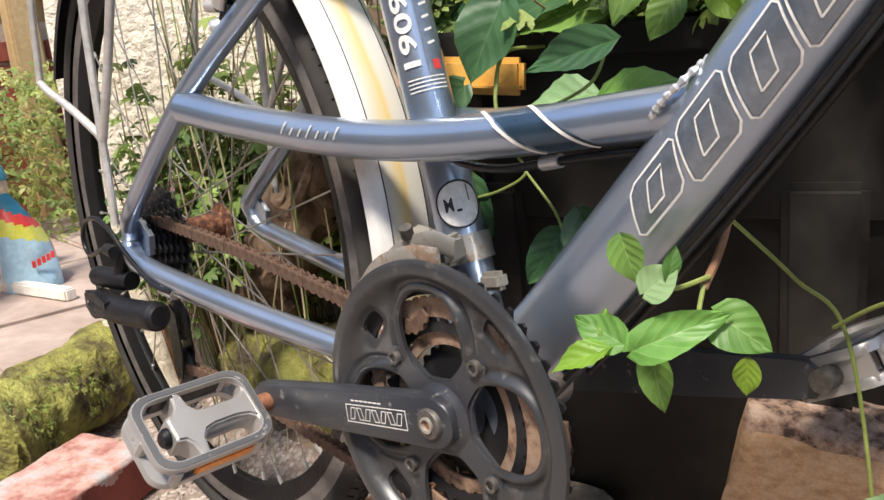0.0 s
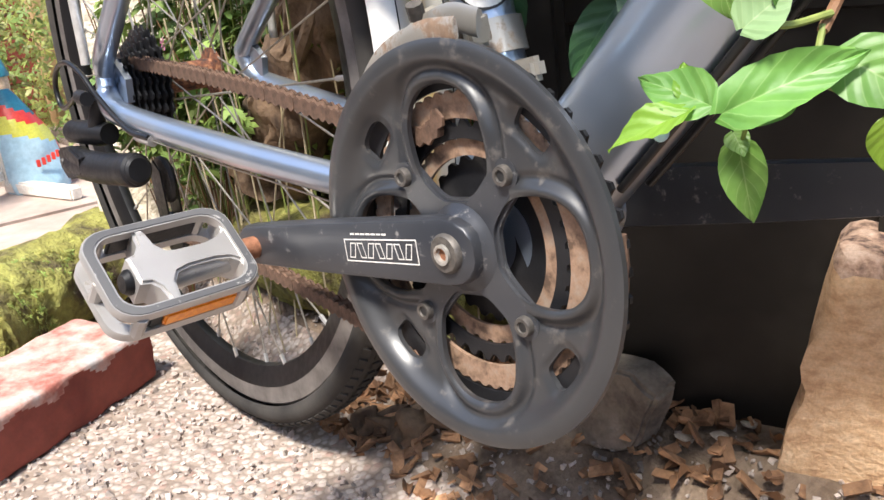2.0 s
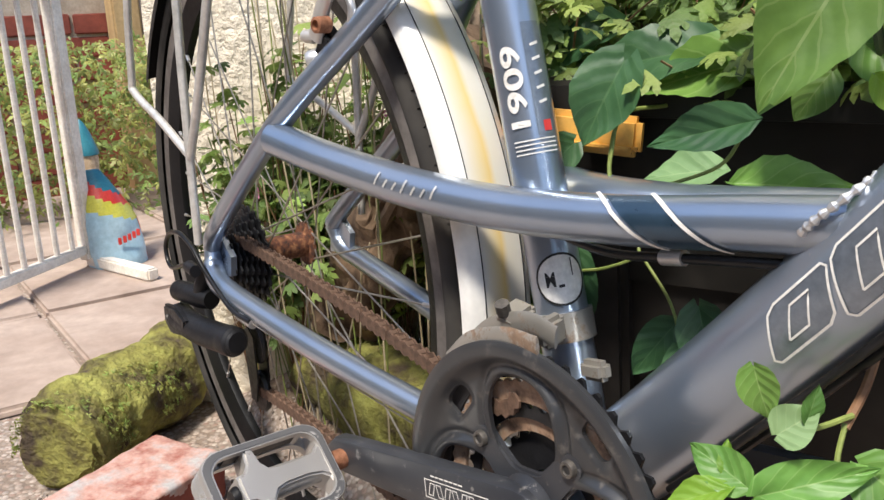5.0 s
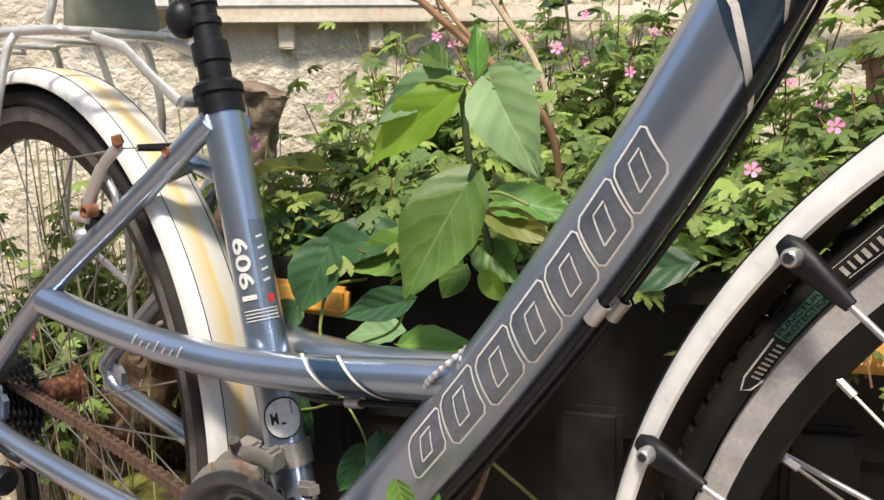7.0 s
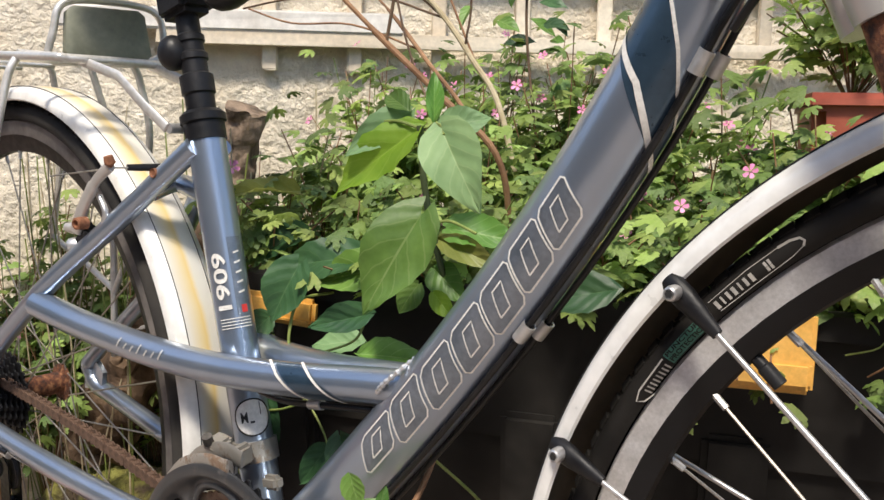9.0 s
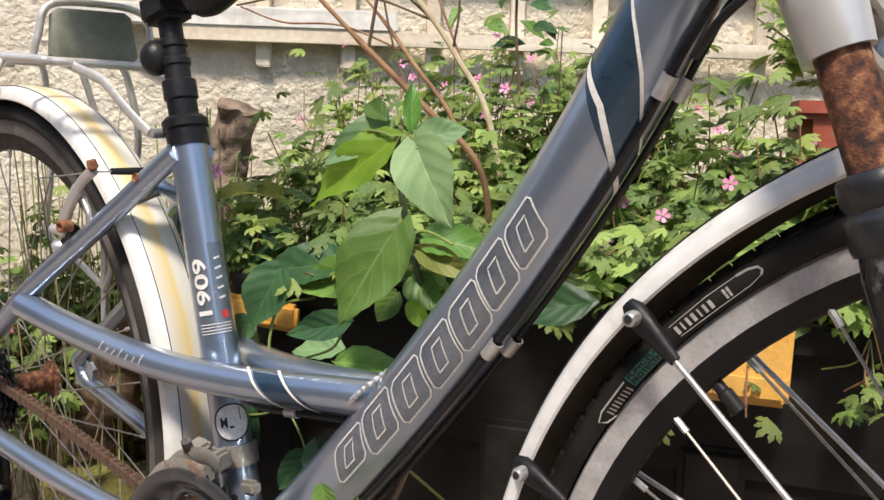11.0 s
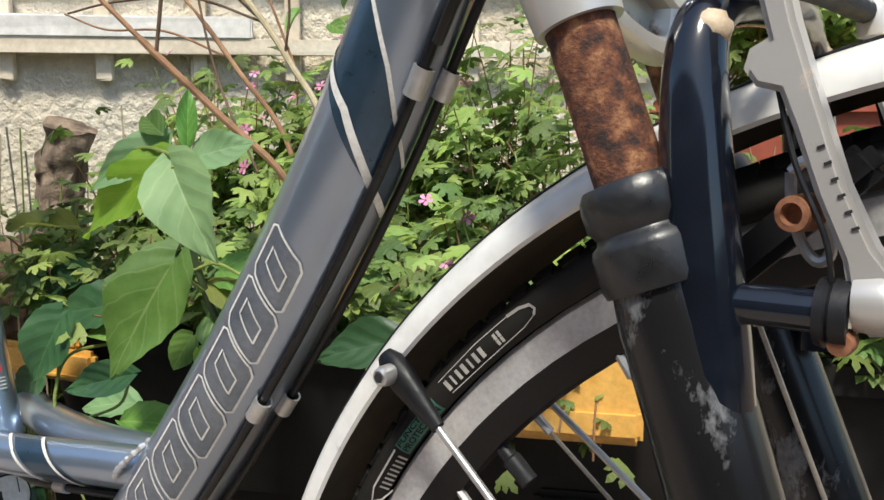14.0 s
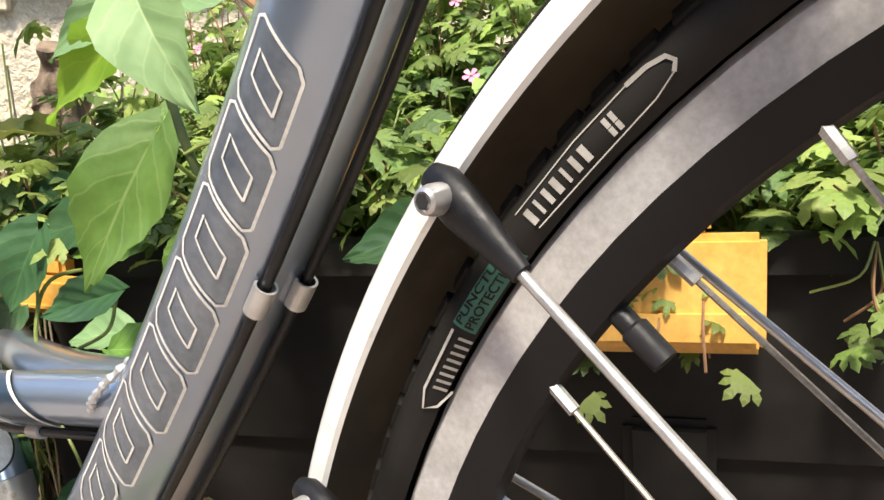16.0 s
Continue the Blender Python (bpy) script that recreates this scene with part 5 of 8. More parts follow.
# ---- fork ----
fork = part("fork_steerer", Geo().tube([head_at(-0.012), Vector((0.4265, 0, 0.700))], 0.0145, 18), CAST, bike, "suspension fork")
leg_dir = Vector((0.366, 0, -0.931)).normalized()
for sgn in (-1, 1):
    top = Vector((0.4365 if sgn < 0 else 0.4150, sgn * 0.059, 0.727))
    m = axis_pose(top, leg_dir, (0, -1, 0))
    part("crown_cup", Geo().lathe([(0.0, -0.0030), (0.0110, -0.0025), (0.0128, 0.002), (0.0146, 0.007), (0.0147, 0.014), (0.0138, 0.026), (0.0132, 0.0315), (0.0108, 0.0315)], m, 30), CAST, fork, "scuffed cast alloy crown")
    part("crown_plug", Geo().lathe([(0.0, -0.011), (0.0035, -0.011), (0.0045, -0.006), (0.009, -0.003), (0.009, -0.001), (0, -0.001)], m, 20), BLACK, fork)
    part("stanchion", Geo().tube([top + leg_dir * 0.03, top + leg_dir * 0.107], 0.0106, 26), RUST, fork, "rust-covered fork tube")
    b0 = top + leg_dir * 0.0805
    part("rubber_boot", Geo().lathe([(0.0106, -0.002), (0.0146, -0.0014), (0.0160, 0.0008), (0.0165, 0.004), (0.0163, 0.0095), (0.0150, 0.0116), (0.0145, 0.0128), (0.0150, 0.0140), (0.0167, 0.0152), (0.0174, 0.0175), (0.0175, 0.0268), (0.0168, 0.0295), (0.0112, 0.0295)], axis_pose(b0, leg_dir, (0, -1, 0)), 28), BOOT, fork, "black rubber fork boot")
    low0, low1 = b0 + leg_dir * 0.0285, Vector((0.566, sgn * 0.060, 0.362))
    part("lower_leg", Geo().tube([low0, low0.lerp(low1, 0.04), low0.lerp(low1, 0.5), low0.lerp(low1, 0.92), low1], [0.0150, 0.0160, 0.0156, 0.0150, 0.010], 26), LOWER, fork, "scraped black lower fork leg")
    part("fork_end", Geo().tube([low1 + Vector((-0.008, 0, 0.014)), Vector((0.588, sgn * 0.060, 0.350)), Vector((0.612, sgn * 0.060, 0.342))], [0.009, 0.010, 0.008], 12, flat=0.5), LOWER, fork)
    part("bare_patch", Geo().blob(Matrix.Translation((0.4842, sgn * 0.0540, 0.6950)), 0.0066, 0.0054, 0.0062, 0.16, 2.6), BAREPATCH, fork, "scraped bare arch shoulder")
# crown bridge: a sloping top plate over a hollow web
for sgn in (-1, 1):
    part("crown_arm", Geo().tube(smooth_path([(0.424, 0, 0.718), (0.430, sgn * 0.018, 0.716), (0.433, sgn * 0.034, 0.712), (0.439 if sgn < 0 else 0.419, sgn * 0.050, 0.713)]), [0.0155] * 8 + [0.0135] * 10 + [0.012] * 7, 16, flat=0.72), CAST, fork)
web_out = [(-0.052, 0.731), (-0.030, 0.727), (0.000, 0.718), (0.028, 0.710), (0.036, 0.702), (0.030, 0.692), (0.010, 0.690), (-0.012, 0.693), (-0.034, 0.698), (-0.050, 0.703)]
hub_y, hub_z, web_v, NWEB = -0.020, 0.7095, [], 60


def web_reach(a):
    """Distance from the hollow's middle to the web's outline along angle a."""
    best = 0.05
    dy, dz = math.cos(a), math.sin(a)
    for (y0, z0), (y1, z1) in zip(web_out, web_out[1:] + web_out[:1]):
        den = dy * (z1 - z0) - dz * (y1 - y0)
        if abs(den) > 1e-9:
            t = ((y0 - hub_y) * (z1 - z0) - (z0 - hub_z) * (y1 - y0)) / den
            u = ((y0 - hub_y) * dz - (z0 - hub_z) * dy) / den
            if t > 0 and -1e-6 <= u <= 1 + 1e-6:
                best = min(best, t)
    return best


for depth, grow in ((0.0, 1.0), (0.0085, 1.0), (0.0105, 0.90), (0.0105, 0.62), (0.0085, 0.53), (0.0030, 0.47), (0.0022, 0.36), (0.0020, 0.0)):
    for i in range(NWEB):
        a = 2 * math.pi * i / NWEB
        r = web_reach(a) * grow
        r = min(r, 0.030 * grow / 0.62) if grow < 0.7 else r
        web_v.append((0.440 + depth, hub_y + r * math.cos(a), hub_z + r * math.sin(a)))
web_f = [(k * NWEB + i, k * NWEB + (i + 1) % NWEB, (k + 1) * NWEB + (i + 1) % NWEB, (k + 1) * NWEB + i) for k in range(7) for i in range(NWEB)]
web = Geo().add(web_v, web_f + [tuple(range(NWEB - 1, -1, -1))])
# the hollow's walls and floor take a darker metal in place of shade
web.k = [0] * (4 * NWEB) + [1] * (3 * NWEB) + [0]
part("crown_web", web, [CAST, FDMETAL], fork, "cast web of the fork crown, its hollow coloured darker for shade")
half_arch = [(0.492, -0.060, 0.585), (0.490, -0.060, 0.610), (0.4875, -0.0595, 0.632), (0.4845, -0.0585, 0.656), (0.4822, -0.0565, 0.678), (0.4814, -0.0530, 0.692), (0.4824, -0.0455, 0.7005), (0.4850, -0.030, 0.7050)]
arch = smooth_path(half_arch + [(0.4870, 0.0, 0.7065)] + [(x, -y, z) for x, y, z in half_arch[::-1]], 8)
ends = [min(i, len(arch) - 1 - i) / 8 for i in range(len(arch))]
part("fork_arch", Geo().tube(arch, [0.0128 - 0.0040 * min(1.0, e / 4.5) - 0.0014 * max(0.0, min(1.0, (e - 4.5) / 2)) for e in ends], 22), SKIRT, fork, "glossy blue-black fork arch")
ARM = [(0.4985, 0.7065), (0.5000, 0.7115), (0.5035, 0.7120), (0.5065, 0.7060), (0.5095, 0.6950), (0.5160, 0.6760), (0.5235, 0.6550), (0.5310, 0.6400), (0.5375, 0.6320), (0.5395, 0.6240), (0.5370, 0.6190), (0.5310, 0.6180), (0.5265, 0.6220), (0.5250, 0.6300), (0.5238, 0.6360), (0.5165, 0.6520), (0.5105, 0.6680), (0.5065, 0.6775), (0.5005, 0.6790), (0.4972, 0.6835), (0.4985, 0.6885), (0.5030, 0.6910)]
for sgn in (-1, 1):
    ya, yb = (-0.054, -0.064) if sgn < 0 else (0.064, 0.054)
    boss0, boss1 = Vector((0.490, sgn * 0.060, 0.622)), Vector((0.526, sgn * 0.060, 0.6225))
    part("brake_boss", Geo().tube([boss0, boss1], 0.0056, 16), SKIRT, fork)
    part("boss_collar", Geo().lathe([(0.0055, 0.0), (0.0088, 0.0), (0.0092, 0.002), (0.0082, 0.003), (0.0092, 0.004), (0.0092, 0.008), (0.0055, 0.008)], axis_pose(boss1 - Vector((0.0075, 0, 0)), (1, 0, 0)), 18), BLACK, fork)
    arm_ob = part("brake_arm", side_plate(ARM, ya, yb, 0.0016), CAST, bike, "worn alloy linear-pull brake arm")
    for i in range(6):
        o = Vector((0.5175, ya, 0.6640)).lerp(Vector((0.5265, ya, 0.6445)), i / 5)
        part("black_bar", Geo().box(axis_pose((o.x, (yb if sgn < 0 else ya) - 0.0002, o.z), (0, -1, 0), (0.4, 0, -0.9)), 0.0008, 0.0018, 0.0005, 0.0), INK, arm_ob)
    part("arm_boss", Geo().lathe([(0, 0.0075), (0.005, 0.0072), (0.0072, 0.005), (0.0080, 0.0), (0.0074, -0.006), (0, -0.0075)], axis_pose((0.5330, sgn * 0.060, 0.6262), (1, 0, 0.05)), 22), CAST, arm_ob)
    part("pivot_bolt", Geo().lathe([(0, 0.003), (0.0020, 0.0032), (0.0026, 0.0052), (0.0042, 0.0050), (0.0042, -0.001), (0, -0.001)], axis_pose((0.5400, sgn * 0.061, 0.6315), (1, 0, 0.05)), 12), BRASSRUST, arm_ob, "rusted pivot bolt")
    part("spring_bolt", Geo().lathe([(0, 0.002), (0.0030, 0.002), (0.0034, 0.0), (0.0034, -0.004), (0, -0.004)], axis_pose((0.5250, sgn * 0.0645, 0.6160), (0, sgn, 0)), 12), BRASSRUST, arm_ob)
    part("return_spring", Geo().tube(smooth_path([(0.522, sgn * 0.062, 0.622), (0.520, sgn * 0.063, 0.640), (0.511, sgn * 0.062, 0.660), (0.5050, sgn * 0.060, 0.680)]), 0.0008, 6), CABLE, arm_ob)
    part("pad_bolt", Geo().lathe([(0, 0.002), (0.0026, 0.002), (0.0030, 0.0055), (0.0046, 0.0052), (0.0050, 0.0), (0.0052, -0.004), (0.0030, -0.005), (0.0030, -0.028)], axis_pose((0.5122, sgn * 0.058, 0.6470), (-0.2, sgn * 1.0, 0)), 16), BRASSRUST, arm_ob, "rusty brake pad bolt")
    part("pad_washer", Geo().tube(smooth_path([(0.5075, sgn * 0.052, 0.6570), (0.5110, sgn * 0.052, 0.6600), (0.5145, sgn * 0.052, 0.6560), (0.5170, sgn * 0.052, 0.6450), (0.5185, sgn * 0.052, 0.6365), (0.5150, sgn * 0.052, 0.6340), (0.5105, sgn * 0.052, 0.6400), (0.5080, sgn * 0.052, 0.6500), (0.5075, sgn * 0.052, 0.6570)], 6), 0.0016, 8), ALLOY, arm_ob)
    part("brake_pad", Geo().box(axis_pose((0.500, sgn * 0.022, 0.640), (0, 1, 0), (0.72, 0, 0.69)), 0.062, 0.012, 0.011, 0.003), BLACK, arm_ob)
noodle = smooth_path([(0.3985, -0.050, 0.760), (0.420, -0.056, 0.748), (0.445, -0.057, 0.7365), (0.465, -0.056, 0.7270), (0.4960, -0.053, 0.7105)])
part("brake_noodle", Geo().tube(noodle[16:], 0.0025, 12), RUST, bike, "rusted brake guide pipe")
part("cable_ferrule", Geo().tube(noodle[10:18], 0.0036, 12), ALLOY, bike)
part("brake_link", Geo().tube([(0.497, -0.048, 0.7100), (0.503, -0.034, 0.708), (0.507, -0.022, 0.706)], [0.005, 0.0048, 0.004], 12).tube([(0.506, -0.024, 0.706), (0.512, 0.000, 0.703)], 0.0036, 12), BLACK, bike)
part("link_bolt", Geo().lathe([(0, 0.009), (0.004, 0.009), (0.0046, 0.004), (0.0056, 0.002), (0.0056, -0.007), (0, -0.007)], axis_pose((0.514, 0.005, 0.703), (-0.1, 0, 1)), 14), CAST, bike)

# ---- crankset ----
GY, CZ = -0.0535, 0.2853
gm = axis_pose((0, GY, CZ), (0, -1, 0), (1, 0, 0))
crankset = part("crank_axle", Geo().tube([(0, -0.060, CZ), (0, 0.066, CZ)], 0.011, 16), BLACK, bike, "dark crankset")
# guard disc with oval windows between its four lobes
guard = Geo()
NA, SPIN = 360, radians(52.4)
R0, R1 = 0.0400, 0.1040


def window_fields(r, a):
    """How far a place lies from the middle of its big and its small window; 1 at their edges."""
    q = ((a - SPIN) % (math.pi / 2)) - math.pi / 4
    big = (abs((q * r) / 0.0280) ** 2.6 + abs((r - 0.0575) / 0.0250) ** 2.6) ** (1 / 2.6)
    s = ((a - SPIN) % (math.pi / 2))
    s = s if s < math.pi / 4 else s - math.pi / 2
    small = (abs((s * r) / (0.0040 + 0.09 * r)) ** 3.4 + abs((r - 0.0800) / 0.0072) ** 3.4) ** (1 / 3.4)
    return big, small


def guard_height(r, a):
    big, small = window_fields(r, a)
    h = 0.0012 + 0.0092 * math.exp(-((min(r, 0.0965) - 0.0965) / 0.0085) ** 2) - 0.0014 * max(0.0, (r - 0.0985) / 0.0055) ** 2
    h += 0.0034 * math.exp(-((big - 1.10) / 0.13) ** 2) * min(1.0, max(0.0, (r - 0.046) / 0.02)) - 0.0016 * math.exp(-((big - 1.34) / 0.10) ** 2)
    return h - 0.0016 * math.exp(-((small - 1.0) / 0.30) ** 2)


def window(r, a):
    """True where the guard is cut open."""
    big, small = window_fields(r, a)
    return big < 1 or (small < 1 and r > 0.07)


fine = [R0 + (R1 - R0) * i / 72 for i in range(73)]
solid_cell = [[not window((fine[i] + fine[i + 1]) / 2, 2 * math.pi * (j + 0.5) / NA) for j in range(NA)] for i in range(72)]


def snapped(i, j):
    """A grid corner; where it borders a window it moves onto the window's edge."""
    r, a = fine[i], 2 * math.pi * j / NA
    near = [solid_cell[ii][jj % NA] for ii in (i - 1, i) for jj in (j - 1, j) if 0 <= ii < 72]
    if all(near) or not any(near):
        return r, a
    big, small = window_fields(r, a)
    if abs(big - 1) < abs(small - 1) or r < 0.07:
        q = ((a - SPIN) % (math.pi / 2)) - math.pi / 4
        r2 = 0.0575 + (r - 0.0575) / big
        return (r2, a - q + (q * r / big) / r2) if 0.7 < big < 1.4 else (r, a)
    q = ((a - SPIN) % (math.pi / 2))
    q = q if q < math.pi / 4 else q - math.pi / 2
    r2 = 0.0800 + (r - 0.0800) / small
    return (r2, a - q + (q * r / small) / r2) if 0.6 < small < 1.6 else (r, a)


corners = [snapped(i, j) for i in range(73) for j in range(NA)]
top_v = [gm @ Vector((r * math.cos(a), r * math.sin(a), guard_height(r, a))) for r, a in corners]
bot_v = [gm @ Vector((r * math.cos(a), r * math.sin(a), guard_height(r, a) - 0.003)) for r, a in corners]
gf, off = [], len(top_v)
for i in range(72):
    for j in range(NA):
        if not solid_cell[i][j]:
            continue
        j2 = (j + 1) % NA
        a, b, c, d = i * NA + j, (i + 1) * NA + j, (i + 1) * NA + j2, i * NA + j2
        gf.append((a, b, c, d))
        gf.append((off + d, off + c, off + b, off + a))
        for (p, q, ii, jj) in ((a, d, i - 1, j), (c, b, i + 1, j), (b, a, i, j - 1), (d, c, i, (j + 1) % NA)):
            if ii < 0 or ii > 71 or not solid_cell[ii][jj]:
                gf.append((q, p, off + p, off + q))
guard.add(top_v + bot_v, gf)
part("chain_guard", guard, GUARD, crankset, "scuffed black plastic chain guard with oval windows")
# toothed rings behind it
def toothed(name, r, teeth, y, inner, material, label="", tall=0.0035):
    m = axis_pose((0, y, CZ), (0, -1, 0), (1, 0, 0))
    out = []
    for i in range(teeth * 4):
        a = 2 * math.pi * i / (teeth * 4)
        rr = r + (tall if i % 4 in (1, 2) else -0.35 * tall)
        out.append((rr * math.cos(a), rr * math.sin(a)))
    n = len(out)
    inn = [(inner * math.cos(2 * math.pi * i / n), inner * math.sin(2 * math.pi * i / n)) for i in range(n)]
    v = [m @ Vector((*p, h)) for h in (0.0, 0.0022) for p in out + inn]
    f = []
    for i in range(n):
        j = (i + 1) % n
        f += [(2 * n + i, 2 * n + j, 3 * n + j, 3 * n + i), (i, n + i, n + j, j), (i, j, 2 * n + j, 2 * n + i), (n + j, n + i, 3 * n + i, 3 * n + j)]
    return part(name, Geo().add(v, f), material, crankset, label, smooth=False)


toothed("outer_chainring", 0.0940, 48, -0.0470, 0.0790, BLACK, "grimy outer chainring")
toothed("ring_band", 0.0770, 60, -0.0465, 0.0645, RUSTRING, "rust-brown ring face", 0.0012)
# added black ring: shade on the teeth between the rings, put in as colour
toothed("ring_teeth", 0.0610, 36, -0.0440, 0.0540, BLACK, "black toothed ring standing for the shaded gap between the rings", 0.0028)
toothed("middle_chainring", 0.0540, 34, -0.0410, 0.0450, RUSTRING, "", 0.0022)
toothed("inner_chainring", 0.0425, 24, -0.0345, 0.0195, BLACK, "grimy inner chainring", 0.0022)
# spider and arms
def crank_arm(name, y, direction, label):
    s = -1 if y < 0 else 1
    d = Vector(direction).normalized()
    m = axis_pose((0, y, CZ), (0, s, 0), d)
    out = [(-0.0180, -0.004), (-0.0165, -0.0090), (-0.0125, -0.0135), (-0.0065, -0.0168), (0.002, -0.0180), (0.03, -0.0172), (0.10, -0.0155), (0.155, -0.0135), (0.175, -0.0125), (0.183, -0.006), (0.184, 0.004), (0.178, 0.011), (0.165, 0.0125), (0.10, 0.0155), (0.03, 0.0172), (0.002, 0.0180), (-0.0065, 0.0168), (-0.0125, 0.0135), (-0.0165, 0.0090), (-0.0180, 0.004)]
    g = Geo()
    n = len(out)
    lay = [(0.0, 0.96), (0.002, 1.0), (0.0095, 1.0), (0.0125, 0.93), (0.0132, 0.84)]
    v = [m @ Vector((x if x < 0 else x * (1 - (1 - q) * 0.1), w * q, h + 0.016 * x / 0.17)) for h, q in lay for x, w in out]
    f = [tuple(range(n - 1, -1, -1)), tuple((len(lay) - 1) * n + i for i in range(n))]
    for a in range(len(lay) - 1):
        f += [(a * n + i, a * n + (i + 1) % n, (a + 1) * n + (i + 1) % n, (a + 1) * n + i) for i in range(n)]
    return part(name, g.add(v, f), CRANK, crankset, label), m


right_dir, left_dir = (-0.166, 0, -0.022), (0.166, 0, 0.024)
arm_r, arm_m = crank_arm("right_crank_arm", -0.0530, right_dir, "grey crank arm with a worn plate")
arm_l, arm_lm = crank_arm("left_crank_arm", 0.0605, left_dir, "dark crank arm")
star = []
for i in range(240):
    a = 2 * math.pi * i / 240
    q = abs((a - SPIN + math.pi / 4) % (math.pi / 2) - math.pi / 4)
    tip = 0.0520 * math.cos(q) + math.sqrt(max(0.0, 0.0098 ** 2 - (0.0520 * math.sin(q)) ** 2))
    side = ((0.0098 / max(0.02, math.sin(q))) ** 5 + 0.0250 ** 5) ** 0.2
    star.append((tip if 0.0520 * math.sin(q) < 0.0097 and tip < side else min(side, tip if q < 0.19 else side), a))
part("spider", cast_plate([(r * math.cos(a), r * math.sin(a)) for r, a in star], axis_pose((0, -0.0485, CZ), (0, -1, 0), (1, 0, 0)), 0.0064, 0.0020), CRANK, crankset, "dark four-armed spider")
for qd in range(4):
    a = SPIN + qd * math.pi / 2
    b = Vector((0, -0.0545, CZ)) + Vector((math.cos(a), 0, math.sin(a))) * 0.0520
    part("ring_bolt", Geo().lathe([(0.0, 0.0015), (0.0025, 0.0015), (0.003, 0.0030), (0.0046, 0.0030), (0.0052, 0.0015), (0.0052, -0.004), (0, -0.004)], axis_pose(b + Vector((0, -0.0010, 0)), (0, -1, 0)), 18), DULLBOLT, crankset)
    # no hole is cut: a flat black disc stands for the socket's shade
    part("bolt_socket", Geo().lathe([(0.0, 0.0), (0.0029, 0.0)], axis_pose(b + Vector((0, -0.0030, 0)), (0, -1, 0)), 6), INK, crankset)
part("spider_hub", Geo().lathe([(0.0, 0.0130), (0.0135, 0.0130), (0.0170, 0.0114), (0.0200, 0.0084), (0.0232, 0.0063), (0.0232, 0.0), (0.0, 0.0)], axis_pose((0, -0.0487, CZ), (0, -1, 0)), 36), CRANK, crankset)
part("axle_cap", Geo().lathe([(0.0, 0.0055), (0.0052, 0.0055), (0.0056, 0.0068), (0.0092, 0.0066), (0.0104, 0.005), (0.0108, 0.0), (0, 0.0)], axis_pose((0, -0.0620, CZ), (0, -1, 0)), 28), DULLBOLT, crankset, "knurled crank cap")
part("cap_bolt", Geo().lathe([(0.0, 0.002), (0.0032, 0.002), (0.0038, 0.0045), (0.0054, 0.0045), (0.0056, 0), (0, 0)], axis_pose((0, -0.0657, CZ), (0, -1, 0)), 14), FDMETAL, crankset, "crank bolt with a rusty socket")
part("bolt_socket", Geo().lathe([(0.0, 0.0), (0.0034, 0.0)], axis_pose((0, -0.0680, CZ), (0, -1, 0)), 8), BRASSRUST, crankset)


def arm_strip(g, pts, half):
    W = [arm_m @ Vector((x, y, 0.0136 + 0.016 * x / 0.17)) for x, y in pts]
    nrm = (arm_m.to_3x3() @ Vector((0, 0, 1))).normalized()
    for a, b in zip(W[:-1], W[1:]):
        d = (b - a).normalized()
        s = d.cross(nrm) * half
        g.add([a + s - d * half, a - s - d * half, b - s + d * half, b + s + d * half], [(0, 1, 2, 3)])


plate = Geo()
arm_strip(plate, [(0.020, -0.0065), (0.076, -0.0060), (0.076, 0.0060), (0.020, 0.0065), (0.020, -0.0065)], 0.00035)
for i in range(7):
    x = 0.0262 + i * 0.0073
    slant = 0.0010 if i % 2 else -0.0010
    arm_strip(plate, [(x - 0.0020 + slant, -0.0040), (x + 0.0020 + slant, -0.0040), (x + 0.0020 - slant, 0.0040), (x - 0.0020 - slant, 0.0040), (x - 0.0020 + slant, -0.0040)], 0.00032)
for i in range(7):
    arm_strip(plate, [(0.042 + i * 0.0042, -0.0092), (0.0445 + i * 0.0042, -0.0092)], 0.0005)
part("framed_plate", plate, LINE, arm_r, "pale bars in a thin frame")


# the crankset sits a little behind the middle, its plane not quite square to the bicycle
shift = Matrix.Translation((-0.008, -0.0005, -0.0065)) @ Matrix.Translation((0, GY, CZ)) @ Matrix.Rotation(radians(3.3), 4, "Z") @ Matrix.Rotation(radians(-1.7), 4, "X") @ Matrix.Translation((0, -GY, -CZ))
for ob in [crankset] + list(crankset.children) + list(arm_r.children) + list(arm_l.children):
    ob.data.transform(shift)

